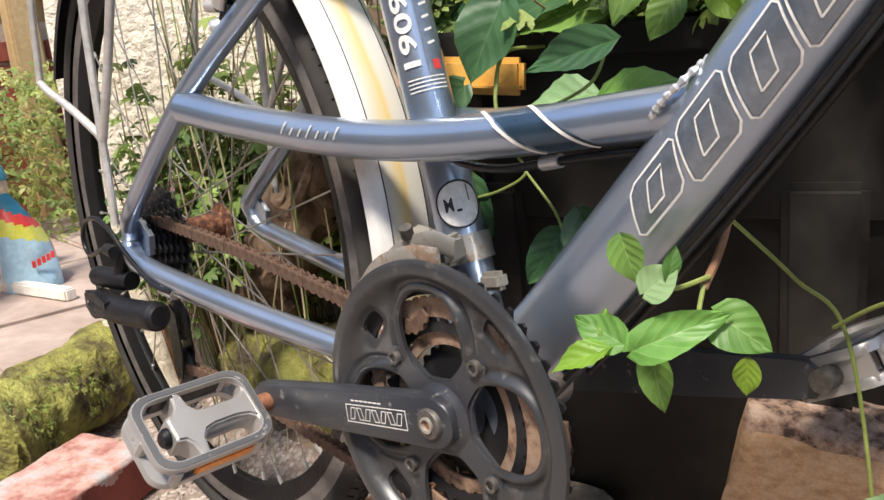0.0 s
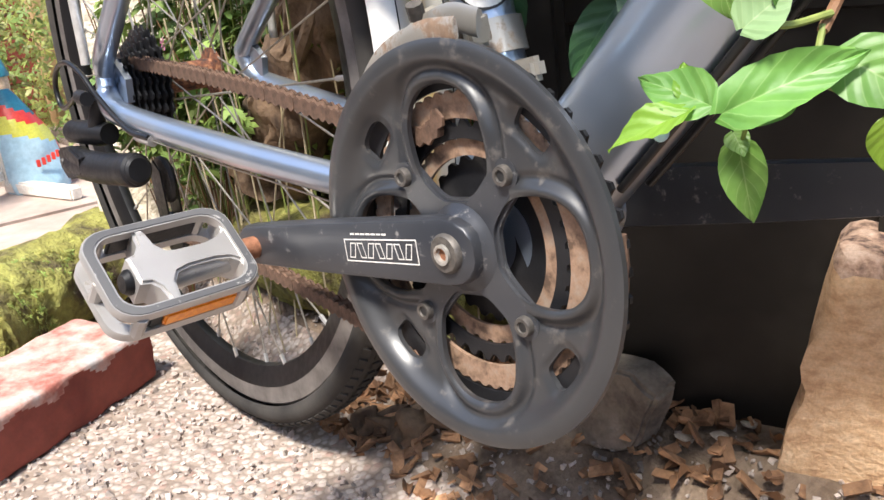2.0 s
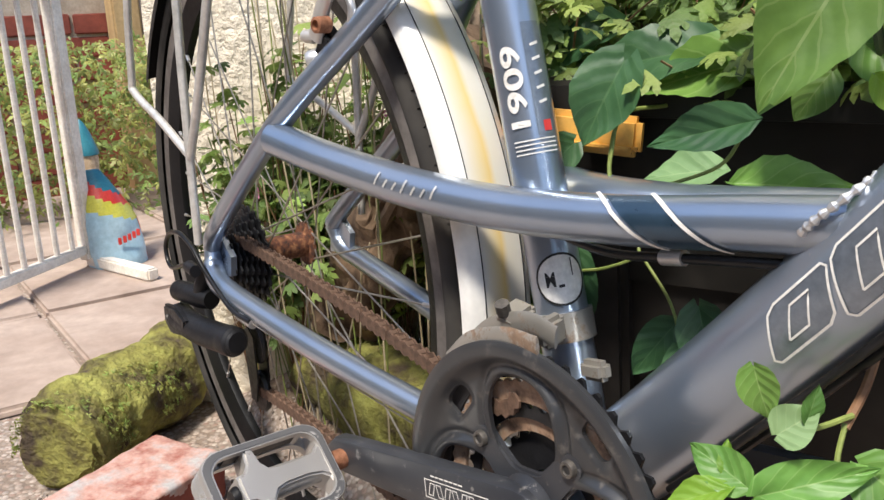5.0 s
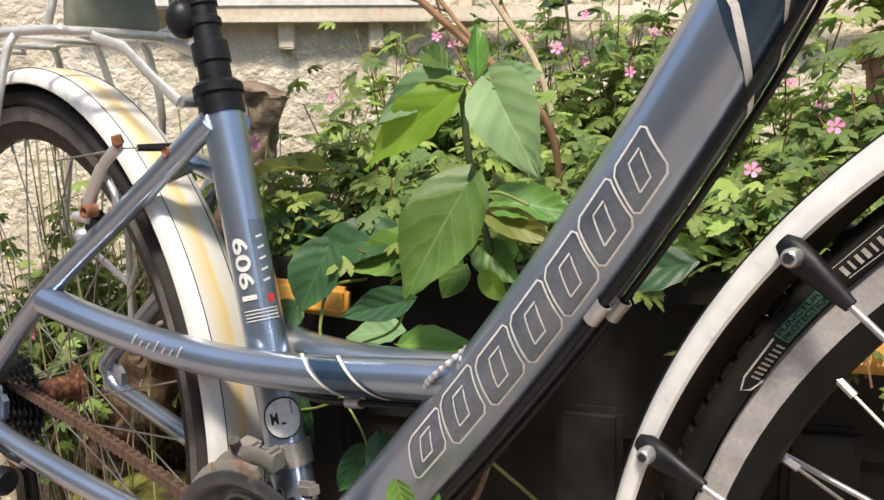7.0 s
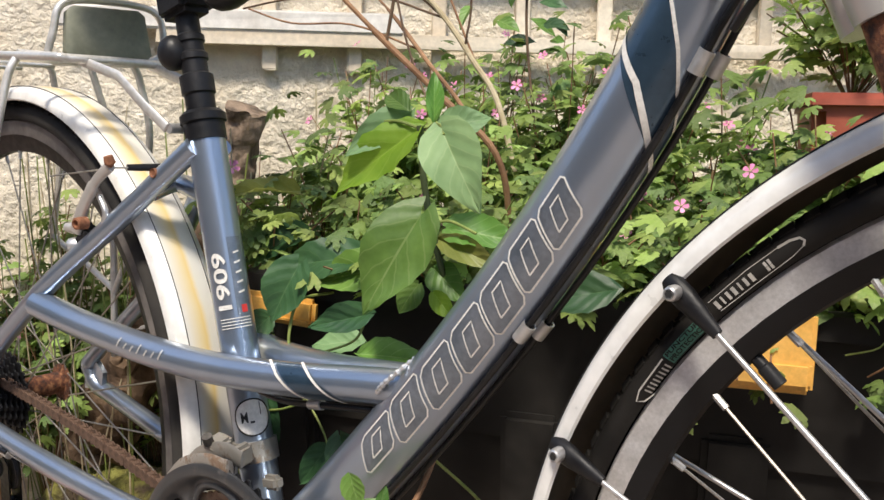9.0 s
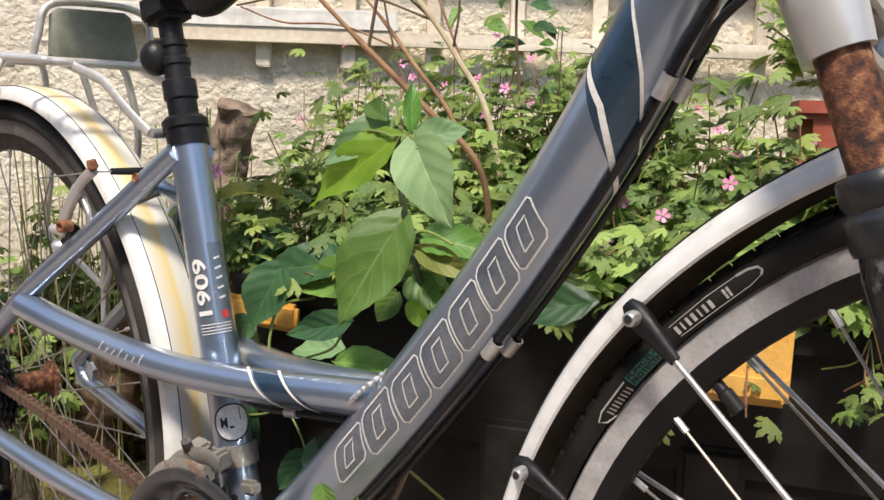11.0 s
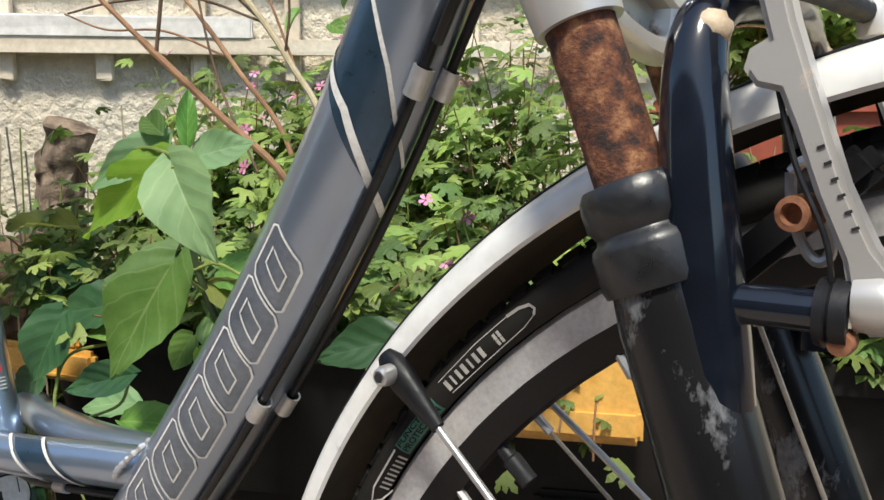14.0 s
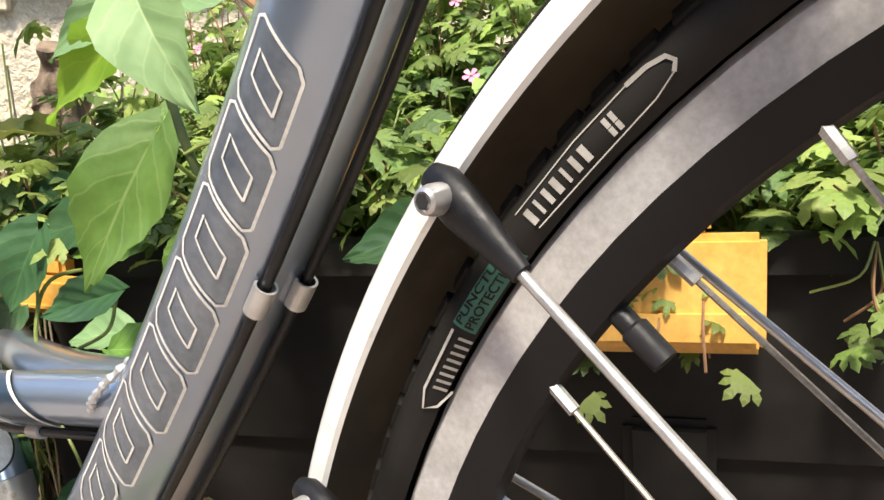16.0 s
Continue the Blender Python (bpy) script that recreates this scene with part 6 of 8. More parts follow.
# ---- pedals ----
def pedal(name, o, side, turn, label):
    """Cast cage pedal; o is the axle's inner end, side the way that the axle points."""
    m = pose(*o, *turn) @ Matrix.Diagonal((0.84, 1, 1, 1)) @ (Matrix() if side < 0 else Matrix.Rotation(math.pi, 4, "Z"))
    # in the pedal's own space: -y away from the bicycle, x along the travel, z up
    p = part(name, Geo().tube([m @ Vector((0, 0.024 if side < 0 else 0.008, 0)), m @ Vector((0, -0.004, 0)), m @ Vector((0, -0.030, 0))], [0.0072, 0.0072, 0.005], 12), BRASSRUST if side < 0 else DULLBOLT, bike, label)

    def rr(cx, cy, hx, hy, rad, n=6):
        out = []
        for q, (sx, sy) in enumerate(((1, 1), (-1, 1), (-1, -1), (1, -1))):
            for i in range(n):
                a = math.pi / 2 * (q + i / (n - 1))
                out.append((cx + sx * (hx - rad) + rad * math.cos(a), cy + sy * (hy - rad) + rad * math.sin(a)))
        return out

    def ring(out, inn, z0, z1, mt, nm, lab="", bev=0.0012):
        n = len(out)
        v = [m @ Vector((*q, z)) for z in (z0, z1 - bev) for q in out] + [m @ Vector((x * 0.985, -0.05 + (y + 0.05) * 0.985, z1)) for x, y in out]
        v += [m @ Vector((*q, z)) for z in (z0, z1 - bev) for q in inn] + [m @ Vector((x, y, z1)) for x, y in inn]
        f = []
        for i in range(n):
            j = (i + 1) % n
            f += [(i, j, n + j, n + i), (n + i, n + j, 2 * n + j, 2 * n + i), (2 * n + i, 2 * n + j, 5 * n + j, 5 * n + i), (5 * n + i, 5 * n + j, 3 * n + j, 3 * n + i), (3 * n + i, 3 * n + j, j, i)]
        return part(nm, Geo().add(v, f), mt, p, lab)
    outer, inner = rr(0, -0.050, 0.036, 0.046, 0.016), rr(0, -0.050, 0.029, 0.039, 0.013)
    ring(outer, inner, 0.0065, 0.0125, PEDALMETAL, "top_rail", "bare alloy cage rail")
    ring(rr(0, -0.050, 0.0352, 0.0452, 0.0155), rr(0, -0.050, 0.0302, 0.0402, 0.0138), 0.0120, 0.0131, GRIP, "grip_strip")
    ring(outer, inner, -0.0125, -0.0065, PEDALMETAL, "bottom_rail")
    body = Geo().tube([m @ Vector((0, -0.008, 0)), m @ Vector((0, -0.055, 0)), m @ Vector((0, -0.072, 0))], [0.0105, 0.0115, 0.010], 16)
    edge = [(0.031, -0.0065), (0.030, -0.0100), (0.0150, -0.0120), (0.0100, -0.0170), (0.0078, -0.0260), (0.0078, -0.0430), (0.0098, -0.0505), (0.0165, -0.0550), (0.030, -0.0570), (0.031, -0.0635), (0.0180, -0.0650), (0.0125, -0.0685), (0.0110, -0.0745)]
    web = cast_plate(edge + [(-x, y) for x, y in edge[::-1]], m @ Matrix.Translation((0, 0, -0.0110)), 0.0228, 0.0026)
    body.add(web.v, web.f)
    part("pedal_body", body, PEDALMETAL, p)
    for x, y in ((-0.033, -0.018), (0.033, -0.018), (-0.033, -0.082), (0.033, -0.082), (0.0, -0.0925)):
        part("cage_post", Geo().tube([m @ Vector((x, y, -0.008)), m @ Vector((x, y, 0.008))], 0.0042, 8), PEDALMETAL, p)
    part("dust_cap", Geo().lathe([(0, 0.003), (0.006, 0.003), (0.0085, 0.0), (0.0085, -0.012), (0, -0.012)], m @ axis_pose((0, -0.076, 0), (0, -1, 0)), 20), BLACK, p)
    for x in (-0.034, 0.034):
        part("reflector", Geo().box(m @ pose(x, -0.045, 0.0), 0.005, 0.046, 0.0105, 0.0012), ORANGE, p, "orange pedal reflector")
        part("reflector_holder", Geo().box(m @ pose(x * 0.93, -0.045, 0.0), 0.004, 0.062, 0.0128, 0.001), BLACK, p)
    return p


pedal("pedal", Vector((-0.1680, -0.1010, 0.2580)), -1, (-3.8, 42, 3.4), "cast alloy cage pedal with orange reflectors")
pedal("pedal", Vector((0.1685, 0.0880, 0.3045)), 1, (0, -28, 0), "tilted cast alloy cage pedal with orange reflectors")

# ---- chain, sprockets, gears ----
part("cassette", Geo().lathe([(0, -0.014), (0.016, -0.014), (0.016, 0.02), (0, 0.02)], axis_pose((-0.456, -0.042, 0.338), (0, -1, 0)), 16), BLACK, rear_wheel, "grimy black sprockets")
for i, (r, n) in enumerate(((0.047, 23), (0.043, 21), (0.038, 19), (0.034, 17), (0.030, 15), (0.026, 13), (0.022, 11))):
    g = Geo()
    m = axis_pose((-0.456, -0.031 - i * 0.0041, 0.338), (0, -1, 0))
    out = []
    for j in range(n * 4):
        a = 2 * math.pi * j / (n * 4)
        rr = r + (0.003 if j % 4 in (1, 2) else -0.001)
        out.append((rr * math.cos(a), rr * math.sin(a)))
    g.prism(out, m, 0.0018)
    part("sprocket", g, BLACK, rear_wheel, smooth=False)
link = Geo()
for s in (-1, 1):
    link.prism([(-0.0075, -0.0025), (-0.004, -0.0042), (0.0, -0.0026), (0.004, -0.0042), (0.0075, -0.0025), (0.0075, 0.0025), (0.004, 0.0042), (0.0, 0.0026), (-0.004, 0.0042), (-0.0075, 0.0025)], pose(0, 0, s * 0.0027 - 0.0006), 0.0013)
link.tube([(-0.0045, 0, -0.003), (-0.0045, 0, 0.003)], 0.0036, 8)
link.v = [(x, y * 1.35, z * 1.25) for x, y, z in link.v]
link_me = link.mesh("chain_link", RUSTCHAIN, False)
chain = part("chain", Geo().tube([(0.0845, -0.0440, 0.300), (0.0860, -0.0440, 0.285), (0.0845, -0.0440, 0.270)], 0.0026, 8), RUSTCHAIN, bike, "rusty brown chain")


def run_links(pts):
    P = smooth_path(pts, 40)
    dist, last = 0.0, 0.0
    for a, b in zip(P[:-1], P[1:]):
        dist += (b - a).length
        while dist - last >= 0.0127:
            last += 0.0127
            part("chain_link", link_me, None, chain, m=axis_pose(b, (0, -1, 0), b - a))


run_links([(-0.478, -0.045, 0.352), (-0.452, -0.045, 0.358), (-0.25, -0.046, 0.348), (-0.06, -0.0470, 0.331), (-0.02, -0.0470, 0.345)])
run_links([(-0.02, -0.0512, 0.189), (-0.10, -0.051, 0.206), (-0.30, -0.046, 0.212), (-0.440, -0.045, 0.206)])
der = part("rear_derailleur", Geo().tube(smooth_path([(-0.460, -0.076, 0.330), (-0.466, -0.080, 0.316), (-0.472, -0.082, 0.303)]), 0.0075, 16), BLACK, bike, "black rear derailleur")
part("mount_barrel", Geo().tube([(-0.512, -0.091, 0.301), (-0.508, -0.091, 0.3008), (-0.470, -0.080, 0.300), (-0.456, -0.076, 0.300)], [0.0080, 0.0105, 0.0112, 0.0095], 20), BLACK, der)
part("barrel_end", Geo().lathe([(0, 0.002), (0.006, 0.002), (0.0090, 0), (0.0090, -0.004), (0, -0.004)], axis_pose((-0.513, -0.091, 0.301), (-1, -0.2, 0.05)), 16), DULLBOLT, der)
part("linkage_body", Geo().tube(smooth_path([(-0.514, -0.092, 0.275), (-0.496, -0.094, 0.273), (-0.450, -0.092, 0.274), (-0.405, -0.084, 0.276), (-0.389, -0.081, 0.277)]), [0.006, 0.0120, 0.0135, 0.0140] + [0.0145] * 5 + [0.0138] * 16 + [0.0145] * 6 + [0.0142, 0.0120], 20), BLACK, der)
part("link_plate", side_plate([(-0.516, 0.287), (-0.484, 0.292), (-0.455, 0.285), (-0.460, 0.268), (-0.502, 0.259), (-0.518, 0.269)], -0.099, -0.1065, 0.002), BLACK, der)
part("link_pin", Geo().lathe([(0, 0.002), (0.003, 0.002), (0.0036, 0), (0, -0.002)], axis_pose((-0.504, -0.1068, 0.276), (0, -1, 0)), 12), DULLBOLT, der)
part("body_cap", Geo().lathe([(0, 0.001), (0.010, 0.001), (0.0122, -0.001), (0.0122, -0.006)], axis_pose((-0.387, -0.0805, 0.2771), (1, 0.19, 0.06)), 20), BLACK, der)
part("adjuster", Geo().tube([(-0.470, -0.090, 0.334), (-0.452, -0.090, 0.333)], 0.0062, 12), BLACK, der)
cage = Geo()
for y in (-0.052, -0.040):
    cage.prism([(0.0, 0.012), (0.012, 0.004), (0.014, -0.04), (0.006, -0.066), (-0.006, -0.066), (-0.010, -0.03), (-0.010, 0.006)], axis_pose((-0.430, y, 0.262), (0, -1, 0), (1, 0, 0)), 0.0016)
part("cage_plate", cage, BLACK, der)
for z in (0.256, 0.205):
    part("jockey_wheel", Geo().lathe([(0.003, -0.003), (0.020, -0.003), (0.0215, 0.0), (0.020, 0.003), (0.003, 0.003)], axis_pose((-0.428, -0.046, z), (0, -1, 0)), 22), BLACK, der)
part("gear_cable", Geo().tube(smooth_path([(-0.352, -0.080, 0.307), (-0.386, -0.084, 0.312), (-0.435, -0.086, 0.335), (-0.462, -0.087, 0.353), (-0.494, -0.088, 0.362), (-0.528, -0.088, 0.355), (-0.545, -0.088, 0.336), (-0.530, -0.089, 0.320), (-0.478, -0.090, 0.334)]), 0.0024, 10), CABLE, der, "looped gear cable")
part("cable_stop", Geo().tube([(-0.376, -0.079, 0.306), (-0.352, -0.077, 0.304)], 0.0046, 12), ALLOY, bike)
part("bare_cable", Geo().tube([(-0.354, -0.077, 0.304), (-0.03, -0.03, 0.266)], 0.0007, 5), SPOKE, bike)
fd = part("front_derailleur", Geo().tube([seat_at(0.088), seat_at(0.106)], 0.0190, 22), FDMETAL, bike, "alloy front derailleur with rusty cage")
part("outer_cage", Geo().tube(smooth_path([(-0.078, -0.058, 0.352), (-0.055, -0.058, 0.372), (-0.022, -0.058, 0.384), (0.004, -0.058, 0.386)]), 0.0065, 10, flat=0.22), FDMETAL, fd)
part("inner_cage", Geo().tube(smooth_path([(-0.080, -0.044, 0.352), (-0.055, -0.044, 0.376), (-0.020, -0.044, 0.390), (0.004, -0.044, 0.388)]), 0.0070, 10, flat=0.22), FDMETAL, fd)
part("cage_link", Geo().box(axis_pose((-0.040, -0.036, 0.388), (0.1, -0.3, 1), (1, 0, 0)), 0.019, 0.020, 0.010, 0.003).box(axis_pose((-0.018, -0.028, 0.382), (0, -0.2, 1), (1, 0, 0)), 0.010, 0.018, 0.018, 0.003), FDMETAL, fd)
part("cage_bolt", Geo().lathe([(0, 0.004), (0.0045, 0.004), (0.0045, -0.004), (0, -0.004)], axis_pose((-0.040, -0.046, 0.394), (0.2, -0.4, 1)), 8), DULLBOLT, fd)
part("clamp_lug", Geo().box(axis_pose((0.006, -0.016, 0.362), (1, 0, 0.2)), 0.010, 0.012, 0.020, 0.003), FDMETAL, fd)

# ---- cables along the down tube ----
for n, (off_phi, lift) in enumerate(((-66, 0.0026), (-103, 0.0026))):
    line = [down_skin(t, off_phi, lift) for t in np.linspace(0.06, 0.775, 24)]
    end = line[-1]
    line += smooth_path([end, end + Vector((0.018, 0.0, 0.030)), Vector((0.395 + 0.012 * n, -0.040 + 0.03 * n, 0.735)), Vector((0.425, -0.045 + 0.035 * n, 0.752)), Vector((0.470, -0.030 + 0.03 * n, 0.763)), Vector((0.515, -0.01, 0.785 + 0.01 * n)), Vector((0.52, 0.01, 0.84))], 6)[1:]
    part("gear_cable", Geo().tube(line, 0.0022, 10), CABLE, bike)
    for t in (0.423, 0.739):
        p = down_skin(t, off_phi, 0.0026)
        d = (down_at(t + 0.01) - down_at(t - 0.01)).normalized()
        part("cable_clip", Geo().lathe([(0.0036, -0.0065), (0.0046, -0.0065), (0.0046, 0.0065), (0.0036, 0.0065)], axis_pose(p, d), 18), ALLOY, bike)
part("brake_cable", Geo().tube(smooth_path([(0.362, -0.040, 0.840), (0.366, -0.045, 0.790), (0.380, -0.047, 0.768), (0.402, -0.049, 0.752)]), 0.0023, 10), CABLE, bike)
part("brake_cable", Geo().tube(smooth_path([(0.372, -0.028, 0.700), (0.392, -0.036, 0.720), (0.430, -0.040, 0.744), (0.462, -0.02, 0.752), (0.488, 0.015, 0.755), (0.515, 0.03, 0.790), (0.520, 0.03, 0.850)]), 0.0023, 10), CABLE, bike)
part("side_cable", Geo().tube(smooth_path([(0.150, -0.006, 0.452), (0.10, -0.014, 0.446), (0.06, -0.016, 0.440), (0.015, -0.014, 0.433), (-0.028, -0.012, 0.436), (-0.040, -0.014, 0.450)]), 0.0027, 10), CABLE, bike)
part("cable_clip", Geo().tube([(0.052, -0.0155, 0.4385), (0.066, -0.0158, 0.4412)], 0.0042, 12), ALLOY, bike)

# ---- saddle and seat post ----
s_top = seat_at(0.38)
m = axis_pose(s_top, seat_dir)
part("seat_collar", Geo().lathe([(0.0165, -0.014), (0.0178, -0.014), (0.0178, 0.001), (0.0198, 0.002), (0.0198, 0.0085), (0.0160, 0.012), (0.0120, 0.012)], m, 28), BLACK, bike)
post = part("seat_post", Geo().lathe([(0.0120, 0.0), (0.0128, 0.012), (0.0128, 0.026), (0.0146, 0.0275), (0.0146, 0.043), (0.0112, 0.045), (0.0112, 0.056), (0.0128, 0.057), (0.0128, 0.062), (0.0106, 0.064), (0.0106, 0.072), (0.0122, 0.073), (0.0122, 0.078), (0.0102, 0.080), (0.0102, 0.105), (0, 0.105)], m, 26), BLACK, bike, "black ringed seat post")
part("round_knob", Geo().blob(Matrix.Translation(seat_at(0.443) + Vector((-0.011, -0.012, 0.0))), 0.0135, 0.0135, 0.0155, 0.03, 1.0, 0, 3), BLACK, post)
part("saddle_clamp", Geo().box(axis_pose(seat_at(0.488), seat_dir, (1, 0, 0)), 0.042, 0.034, 0.026, 0.005), BLACK, post)
sad = Geo()
v, f = [], []
NS, NW = 26, 18
for i in range(NS + 1):
    t = i / NS
    x = 0.023 - 0.275 * t
    half = 0.020 + 0.012 * t + 0.058 * max(0, (t - 0.35) / 0.65) ** 1.4
    half *= math.sqrt(max(0.02, 1 - max(0, (0.07 - t) / 0.07) ** 2)) * math.sqrt(max(0.05, 1 - max(0, (t - 0.93) / 0.07) ** 2))
    zt = 0.808 + 0.030 * t ** 1.5 - 0.012 * math.sin(math.pi * t) - 0.016 * max(0, (0.10 - t) / 0.10) ** 2
    dp = 0.014 + 0.028 * min(1.0, t * 2.2)
    for j in range(NW):
        a = 2 * math.pi * j / NW
        ca, sa = math.cos(a), math.sin(a)
        v.append((x, half * math.copysign(abs(ca) ** 0.8, ca), zt + (0.012 * sa if sa > 0 else dp * sa * (0.9 if abs(ca) > 0.3 else 0.55))))
for i in range(NS):
    for j in range(NW):
        f.append((i * NW + j, (i + 1) * NW + j, (i + 1) * NW + (j + 1) % NW, i * NW + (j + 1) % NW))
f += [tuple(range(NW)), tuple(NS * NW + j for j in range(NW - 1, -1, -1))]
saddle = part("saddle", sad.add(v, f), LEATHER, bike, "worn black vinyl saddle")
part("saddle_nose_cup", Geo().tube(smooth_path([(-0.022, 0, 0.782), (-0.050, 0, 0.766), (-0.078, 0, 0.758), (-0.090, 0, 0.770)]), [0.012, 0.016, 0.018, 0.019] + [0.016] * 21, 14), BLACK, saddle)
for sgn in (-1, 1):
    part("saddle_rail", Geo().tube(smooth_path([(-0.002, sgn * 0.012, 0.782), (-0.062, sgn * 0.020, 0.774), (-0.142, sgn * 0.022, 0.772), (-0.192, sgn * 0.03, 0.782), (-0.212, sgn * 0.036, 0.806)]), 0.0035, 10), BLACK, saddle)
part("seat_bolt", Geo().tube([(-0.124, -0.024, 0.645), (-0.128, 0.022, 0.645)], 0.0045, 12), ALLOY, bike)

# ---- luggage rack ----
rack = part("rack_deck", Geo().tube(smooth_path([(-0.62, -0.055, 0.722), (-0.45, -0.060, 0.716), (-0.27, -0.060, 0.708), (-0.245, -0.05, 0.706), (-0.240, 0.0, 0.706), (-0.245, 0.05, 0.706), (-0.27, 0.060, 0.708), (-0.45, 0.060, 0.716), (-0.62, 0.055, 0.722)]), 0.0042, 12), WIRE, bike, "silver tubular luggage rack")
for sgn in (-1, 1):
    foot, knot = (-0.440, sgn * 0.088, 0.362), (-0.436, sgn * 0.088, 0.444)
    part("rack_leg", Geo().tube(smooth_path([foot, knot, (-0.430, sgn * 0.087, 0.56), (-0.426, sgn * 0.082, 0.64), (-0.424, sgn * 0.060, 0.716)]), 0.0040, 12), WIRE, rack)
    part("rack_leg", Geo().tube(smooth_path([(-0.434, sgn * 0.088, 0.444), (-0.388, sgn * 0.088, 0.515), (-0.338, sgn * 0.083, 0.625), (-0.331, sgn * 0.070, 0.690), (-0.329, sgn * 0.060, 0.711)]), 0.0040, 12), WIRE, rack)
    part("rack_leg", Geo().tube(smooth_path([(-0.436, sgn * 0.088, 0.446), (-0.510, sgn * 0.088, 0.472), (-0.582, sgn * 0.088, 0.494), (-0.587, sgn * 0.088, 0.512), (-0.560, sgn * 0.087, 0.610), (-0.535, sgn * 0.07, 0.700), (-0.53, sgn * 0.058, 0.718)], 8), 0.0040, 12), WIRE, rack)
    part("rack_strut", Geo().tube([(-0.255, sgn * 0.036, 0.706), (-0.192, sgn * 0.032, 0.690), (-0.155, sgn * 0.029, 0.664), (-0.126, sgn * 0.025, 0.645)], 0.0048, 10, flat=0.35), WIRE, rack)
for x in (-0.33, -0.42, -0.51, -0.60):
    part("rack_crossbar", Geo().tube([(x, -0.060, 0.714), (x, 0.060, 0.714)], 0.0032, 10), WIRE, rack)
part("clip_plate", Geo().prism([(-0.040, -0.020), (-0.034, -0.026), (0.036, -0.026), (0.042, -0.020), (0.038, 0.018), (0.032, 0.023), (-0.030, 0.023), (-0.036, 0.018)], axis_pose((-0.268, -0.004, 0.733), (1, -0.15, 0.1), (0, 1, 0)), 0.012, 0, 0.002), OLIVE, rack, "olive grey clip plate")
part("clip_loop", Geo().tube(smooth_path([(-0.275, -0.056, 0.712), (-0.272, -0.052, 0.730), (-0.270, -0.042, 0.758), (-0.268, 0.0, 0.764), (-0.266, 0.048, 0.760), (-0.264, 0.058, 0.735), (-0.264, 0.048, 0.712), (-0.266, 0.0, 0.708)]), 0.0036, 10), WIRE, rack)

# rear brake by the seatstay
rb = part("rear_brake", Geo().tube(smooth_path([(-0.240, -0.052, 0.548), (-0.224, -0.052, 0.571), (-0.205, -0.051, 0.593), (-0.192, -0.050, 0.603), (-0.176, -0.050, 0.611)]), [0.0078] * 8 + [0.0070] * 8 + [0.0056] * 17, 14, flat=0.6), CAST, bike, "rear brake arm with rusty bolts")
part("pad_block", Geo().box(axis_pose((-0.236, -0.044, 0.540), (0, 1, 0), (0.6, 0, 0.8)), 0.030, 0.020, 0.014, 0.004), BLACK, rb)
part("pad_holder", Geo().tube(smooth_path([(-0.206, -0.046, 0.582), (-0.196, -0.046, 0.568), (-0.202, -0.046, 0.552), (-0.216, -0.046, 0.542)]), 0.0030, 10), ALLOY, rb)
part("pad_bolt", Geo().lathe([(0, 0.002), (0.0030, 0.002), (0.0036, 0.005), (0.0056, 0.0045), (0.0060, 0.0), (0.0060, -0.006), (0, -0.006)], axis_pose((-0.216, -0.060, 0.557), (0.2, -1, 0)), 14), BRASSRUST, rb, "rusty pad bolt")
part("pivot_boss", Geo().lathe([(0, 0.006), (0.0055, 0.0055), (0.0075, 0.003), (0.0080, -0.004), (0.0070, -0.010), (0, -0.010)], axis_pose((-0.250, -0.050, 0.532), (-0.5, -0.8, -0.2)), 18), ALLOY, rb)
part("pivot_cap", Geo().lathe([(0, 0.004), (0.0040, 0.0035), (0.0050, 0.0), (0.0050, -0.008), (0, -0.008)], axis_pose((-0.256, -0.051, 0.549), (-1, -0.4, 0.1)), 14), CAST, rb)
part("cable_bolt", Geo().lathe([(0, 0.007), (0.0040, 0.007), (0.0046, 0.004), (0.0050, 0.0), (0, -0.004)], axis_pose((-0.175, -0.051, 0.613), (0, -0.3, 1)), 10), BRASSRUST, rb)
part("brake_boot", Geo().tube([(-0.177, -0.034, 0.609), (-0.168, -0.002, 0.609)], [0.0030, 0.0038], 10), CABLE, rb)
part("brake_wire", Geo().tube([(-0.254, -0.068, 0.598), (-0.177, -0.046, 0.609), (-0.168, 0.0, 0.609)], 0.0008, 6), SPOKE, rb)
part("stay_hole", Geo().lathe([(0.0, 0.001), (0.0028, 0.001), (0.0040, 0.0024), (0.0044, 0.0)], axis_pose((-0.137, -0.031, 0.606), (0.1, -1, 0.1)), 14), BRASSRUST, bike)

# ---- herb robert: lobed leaves, thin red stems, pink flowers ----
prng = random.Random(21)


def flower_mesh():
    g = Geo()
    for i in range(5):
        a = 2 * math.pi * i / 5
        d, e = Vector((math.cos(a), math.sin(a), 0)), Vector((-math.sin(a), math.cos(a), 0))
        g.add([d * 0.0008, d * 0.004 + e * 0.0022 + Vector((0, 0, 0.0012)), d * 0.0085 + e * 0.0030 + Vector((0, 0, 0.002)), d * 0.0098 + Vector((0, 0, 0.0016)), d * 0.0085 - e * 0.0030 + Vector((0, 0, 0.002)), d * 0.004 - e * 0.0022 + Vector((0, 0, 0.0012))], [(0, 1, 2, 3, 4, 5)])
    g.lathe([(0.0, 0.003), (0.0012, 0.0025), (0.0014, 0.0)], Matrix(), 6, 1)
    return g.mesh("flower", [PETAL, STRAW])


FLOWER = flower_mesh()


